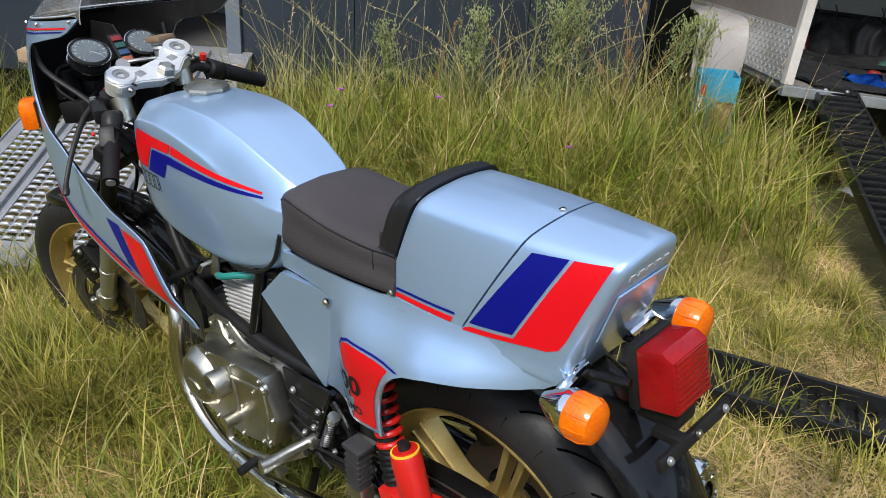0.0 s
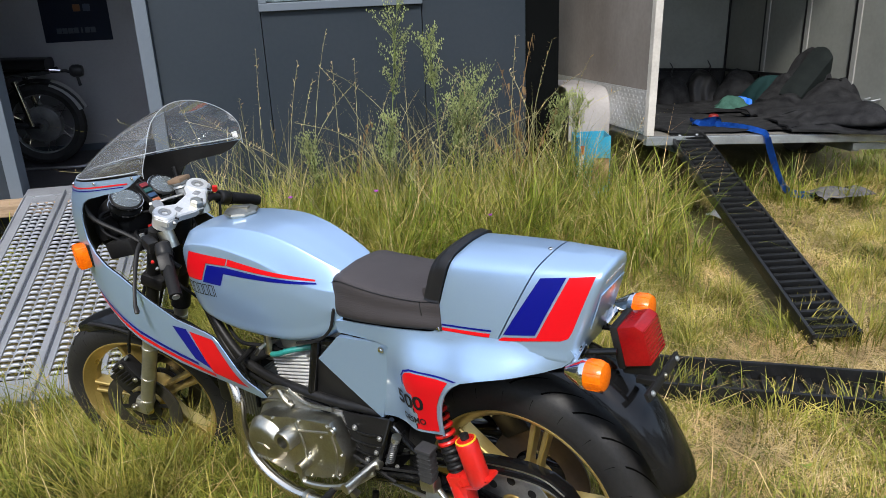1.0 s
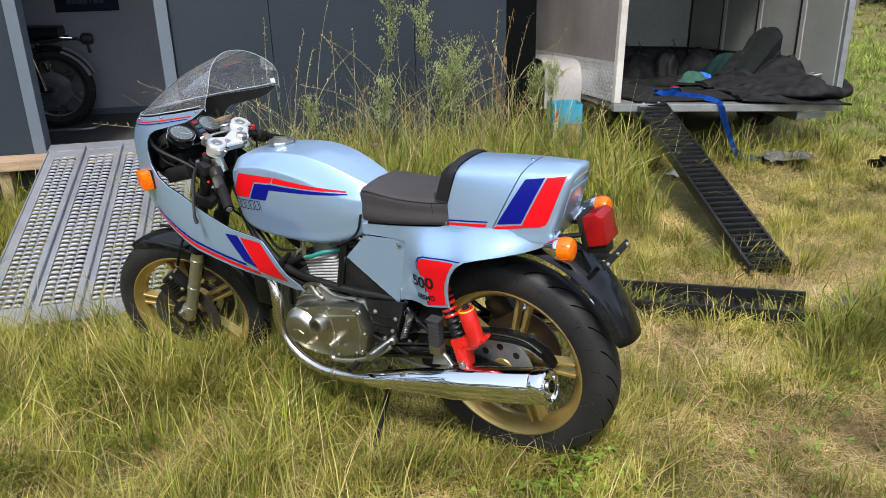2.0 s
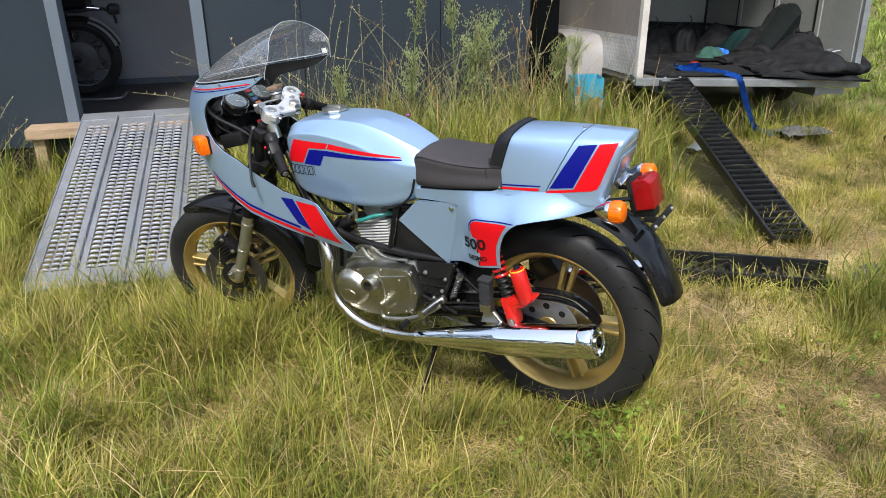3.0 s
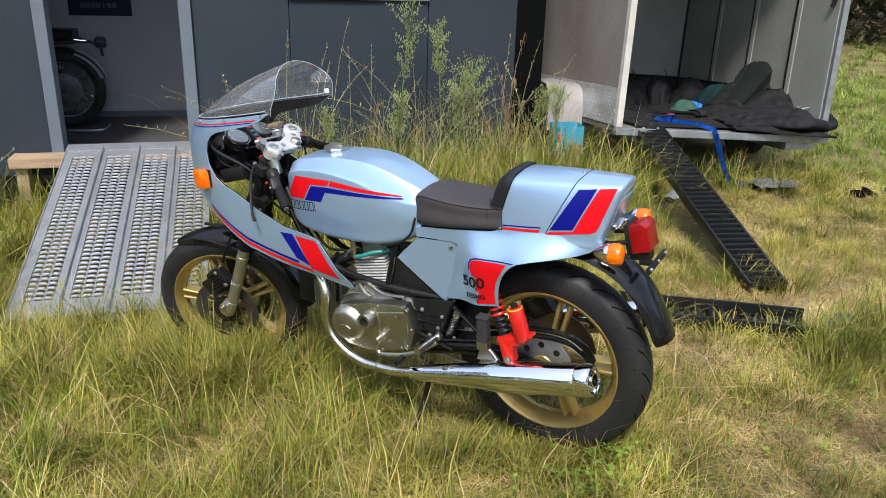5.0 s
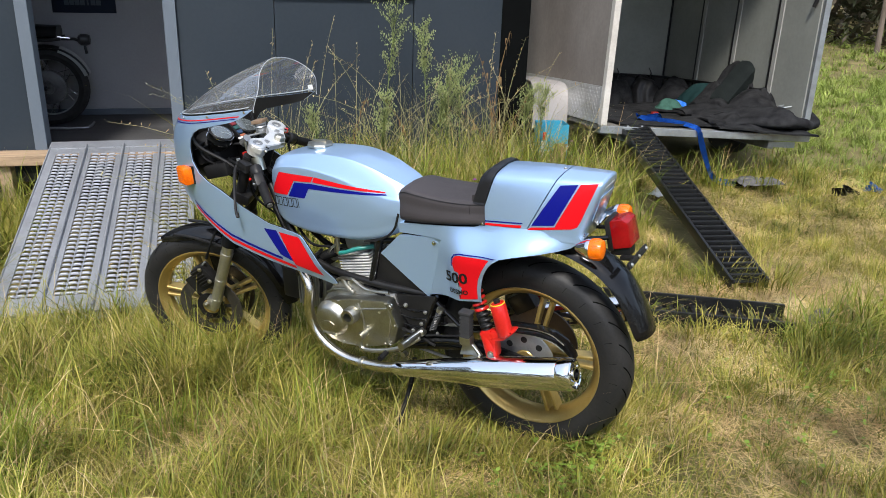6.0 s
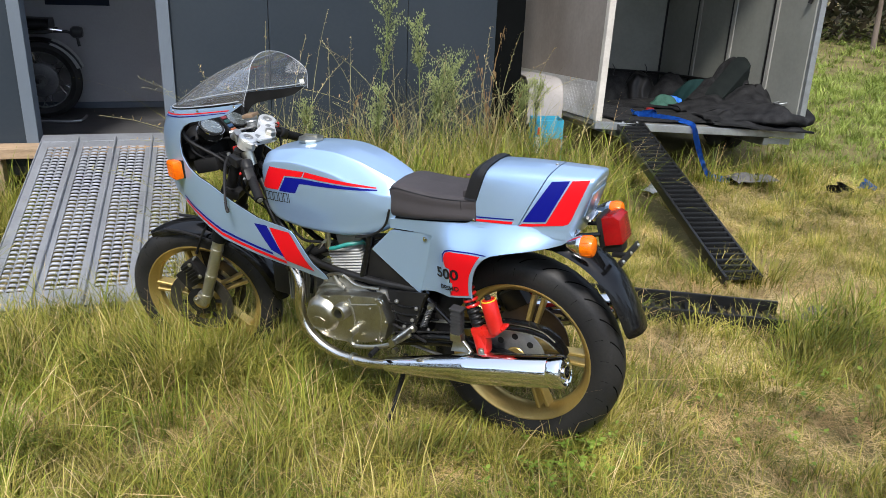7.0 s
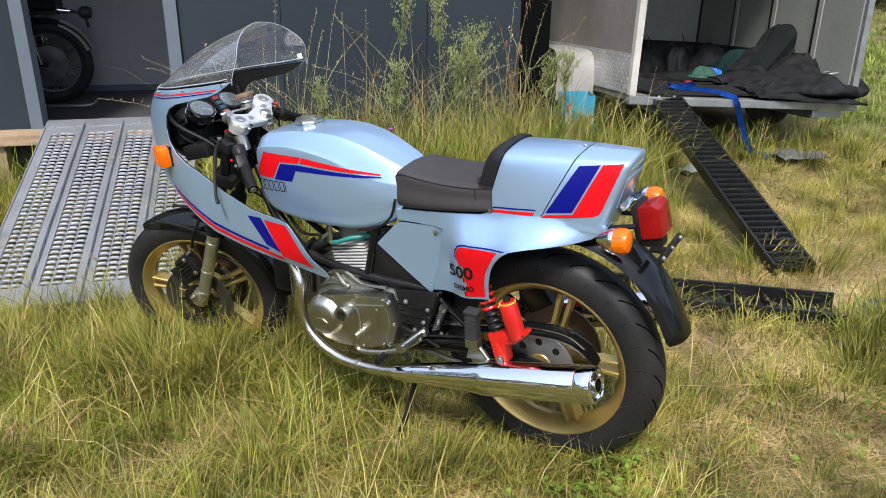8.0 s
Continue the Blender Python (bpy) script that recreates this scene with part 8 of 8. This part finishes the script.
tall_weed(1.06, 3.97, 0.68, 0.32, 0.13, "small weed with pale buds beside the trailer")
tall_weed(1.17, 3.92, 0.70, 0.30, 0.11, "small weed with pale buds beside the trailer")


DEAD = leaf_mat("withered_leaf", [(0.13, 0.075, 0.032), (0.22, 0.135, 0.06), (0.32, 0.215, 0.105)], 0.7, 0.2)


def dead_weed(x, y, h, lean, az, label):
    """Withered stem with curled hanging leaves."""
    w = thing("dead_weed", Matrix.Translation((x, y, ground_z(x, y))), label, "dead weed", "withered weeds by the wall")
    d = Vector((math.cos(az), math.sin(az), 0))
    at = lambda t: Vector((0, 0, h * (t - 0.3 * lean * t ** 3))) + d * h * lean * t ** 2.5
    rod("stem", [at(k / 9) for k in range(10)], [0.004 - 0.0026 * k / 9 for k in range(10)], DEAD, w, 6)
    bm = bmesh.new()
    for k in range(34):
        t = R.uniform(0.35, 1.0)
        a = R.uniform(0, 6.28)
        out = Vector((math.cos(a), math.sin(a), 0.3))
        p, l, wd = at(t), R.uniform(0.02, 0.05), R.uniform(0.003, 0.006)
        side = out.cross(Vector((0, 0, 1))).normalized() * wd
        q, e = p + out * l * 0.5, p + out * l * 0.6 - Vector((0, 0, l * R.uniform(0.6, 1.6)))
        v = [bm.verts.new(c) for c in (p, q + side, q - side, e)]
        bm.faces.new((v[0], v[1], v[2]))
        bm.faces.new((v[1], v[3], v[2]))
    tagged(part("leaf_spray", bm, DEAD, w, smooth=False), kind="stuff")


for x, y, h, l, a in ((0.82, 3.92, 1.12, 0.10, 0.1), (0.86, 3.9, 0.98, 0.14, 2.9), (0.90, 3.88, 0.80, 0.35, 0.4), (0.84, 3.85, 0.74, 0.45, 3.0), (0.95, 3.9, 0.66, 0.25, 2.6), (0.30, 3.9, 0.76, 0.3, 3.1), (-0.12, 3.95, 0.72, 0.2, 0.5)):
    dead_weed(x, y, h, l, a, "withered brown weed with curled leaves")
# standing dead stems against the wall
x, y = clumped(420, -0.95, 1.35, 3.6, 4.2, 9, 0.05)
blades("dead_stems", x, y, rng.uniform(0.35, 0.85, len(x)), rng.uniform(0.0, 0.45, len(x)), rng.uniform(0.0018, 0.0034, len(x)), STALK, "thin dead stems standing against the wall")

FLOWER = leaf_mat("purple_petal", [(0.32, 0.06, 0.36), (0.42, 0.10, 0.45)], 0.6, 0.2)
for x, y, h in ((-0.45, 3.05, 0.55), (-0.06, 3.0, 0.52), (0.47, 3.0, 0.33), (-0.50, 3.1, 0.47), (1.5, 4.1, 0.3), (-2.3, 3.1, 0.3)):
    f = thing("wild_flower", Matrix.Translation((x, y, ground_z(x, y))), "small purple wild flower in the grass", "flower", "purple flowers")
    rod("stem", [(0, 0, 0), (0.01, 0, h * 0.5), (0.0, 0.01, h)], 0.0015, WEED, f, 5)
    bm = bmesh.new()
    for k in range(14):
        a = 6.28 * k / 14
        quads(bm, Vector((0, 0.01, h)), Vector((math.cos(a), math.sin(a), 0.5)), 0.018, 0.004)
    part("bloom", bm, FLOWER, f, smooth=False)

# low broad leaves in the foreground
bm = bmesh.new()
for cx, cy, r, n in ((0.30, 0.80, 0.16, 70), (0.12, 0.75, 0.14, 30), (1.35, 1.0, 0.25, 34), (-0.5, 0.85, 0.25, 24), (1.0, 0.8, 0.25, 24)):
    for k in range(n):
        x, y = cx + R.gauss(0, r * 0.6), cy + R.gauss(0, r * 0.5)
        z = ground_z(x, y) + R.uniform(0.02, 0.09)
        for q in range(3):
            a = 2.1 * q + R.uniform(0, 1)
            p, d = Vector((x, y, z)), Vector((math.cos(a), math.sin(a), R.uniform(-0.1, 0.4)))
            quads(bm, p, d, R.uniform(0.014, 0.026), R.uniform(0.006, 0.010))
ob = part("clover", bm, leaf_mat("clover_leaf", [(0.10, 0.165, 0.022), (0.16, 0.235, 0.034), (0.23, 0.30, 0.05)], 0.5, 0.3), smooth=False)
tagged(ob, "low broad-leaved clover among the grass", "clover", kind="stuff")

# ---------------------------------------------------------------- trees beyond the field
BARK = mat("grey_bark", (0.11, 0.085, 0.065), 0.9, 0, (0.19, 0.155, 0.125), 6, 40, 0.6, stretch=(1, 1, 0.3))
LEAF = leaf_mat("tree_leaf", [(0.03, 0.05, 0.014), (0.05, 0.08, 0.02), (0.075, 0.10, 0.03)], 0.6, 0.3)


def build_tree(m, h, r, seed):
    q = random.Random(seed)
    t = thing("tree", m, "tall thin woodland tree with a rough grey trunk", "tree", "trees beyond the field")
    lean = Vector((q.uniform(-0.3, 0.3), q.uniform(-0.3, 0.3), 0))
    at = lambda s: Vector((0.06 * math.sin(5 * s + seed), 0.06 * math.cos(4 * s), h * s)) + lean * s
    bm = bmesh.new()
    tube(bm, [at(k / 10) for k in range(11)], [r * (1.25 if k == 0 else 1 - 0.075 * k) for k in range(11)], 10)
    tips = []
    for k in range(11):
        s = 0.4 + 0.055 * k
        a = q.uniform(0, 6.28)
        e = at(s) + Vector((math.cos(a), math.sin(a), q.uniform(0.4, 1.1))) * q.uniform(0.8, 1.7)
        tube(bm, [at(s), (at(s) + e) / 2 + Vector((0, 0, 0.1)), e], [r * 0.4, r * 0.25, r * 0.1], 6)
        tips.append(e)
    part("trunk", bm, BARK, t)
    bm = bmesh.new()
    for e in tips + [at(1.0)]:
        for k in range(110):
            p = e + Vector((q.gauss(0, 0.55), q.gauss(0, 0.55), q.gauss(0, 0.4)))
            quads(bm, p, Vector((q.uniform(-1, 1), q.uniform(-1, 1), q.uniform(-0.6, 0.6))), q.uniform(0.10, 0.2), q.uniform(0.03, 0.06))
    part("crown", bm, LEAF, t, smooth=False)
    return t


first = build_tree(pose(9.55, 12.05, -0.05), 7.5, 0.05, 3)
second = build_tree(pose(10.3, 11.3, -0.05), 8.5, 0.045, 8)
for i, (x, y, s) in enumerate(((8.8, 12.9, 1.0), (11.0, 10.9, 1.1), (11.6, 12.2, 1.2), (9.9, 13.6, 0.9), (12.4, 10.3, 1.0), (8.0, 14.2, 1.15), (13.2, 11.7, 1.1), (10.9, 14.4, 1.2), (12.2, 13.6, 1.0), (7.0, 14.8, 1.0), (14.3, 9.2, 1.1))):
    src = first if i % 2 else second
    c = copy_thing(src, pose(x, y, -0.06, 0, 0, 77 * i))
# brushwood between the trunks, and a belt of woodland all round
bm = bmesh.new()
q = random.Random(4)
for k in range(5200):
    u = q.random()
    x, y = 6.2 + 9.5 * u + q.gauss(0, 0.5), 16.2 - 6.8 * u + q.gauss(0, 0.7) + 0.6
    z = abs(q.gauss(0, 1.1))
    quads(bm, Vector((x, y, z)), Vector((q.uniform(-1, 1), q.uniform(-1, 1), q.uniform(-0.3, 1))), q.uniform(0.12, 0.35), q.uniform(0.02, 0.08))
ob = part("brushwood", bm, leaf_mat("brush_brown", [(0.06, 0.05, 0.035), (0.095, 0.075, 0.05), (0.05, 0.06, 0.028), (0.13, 0.10, 0.07)], 0.7, 0.15), smooth=False)
tagged(ob, "dark brown brushwood under the trees", "brushwood", kind="stuff")
# the belt's unseen part, behind the camera, is added for dark reflections
bm = bmesh.new()
for k in range(9000):
    a = q.uniform(0, 2 * math.pi)
    r = 24 + q.gauss(0, 1.6)
    top = 6.5 + 2.0 * math.sin(5 * a) + 1.3 * math.sin(11 * a + 1)
    p = Vector((1 + r * math.cos(a), 2 + r * math.sin(a), top * q.random() ** 0.8))
    quads(bm, p, Vector((q.uniform(-1, 1), q.uniform(-1, 1), q.uniform(-1, 1))), q.uniform(0.8, 1.6), q.uniform(0.25, 0.5))
ob = part("woodland", bm, leaf_mat("wood_brown", [(0.05, 0.042, 0.03), (0.035, 0.045, 0.018), (0.08, 0.066, 0.048), (0.05, 0.06, 0.025)], 0.7, 0.2), smooth=False)
tagged(ob, "belt of dark brown-green woodland, carried on unseen all round for reflections", "woodland", kind="stuff")
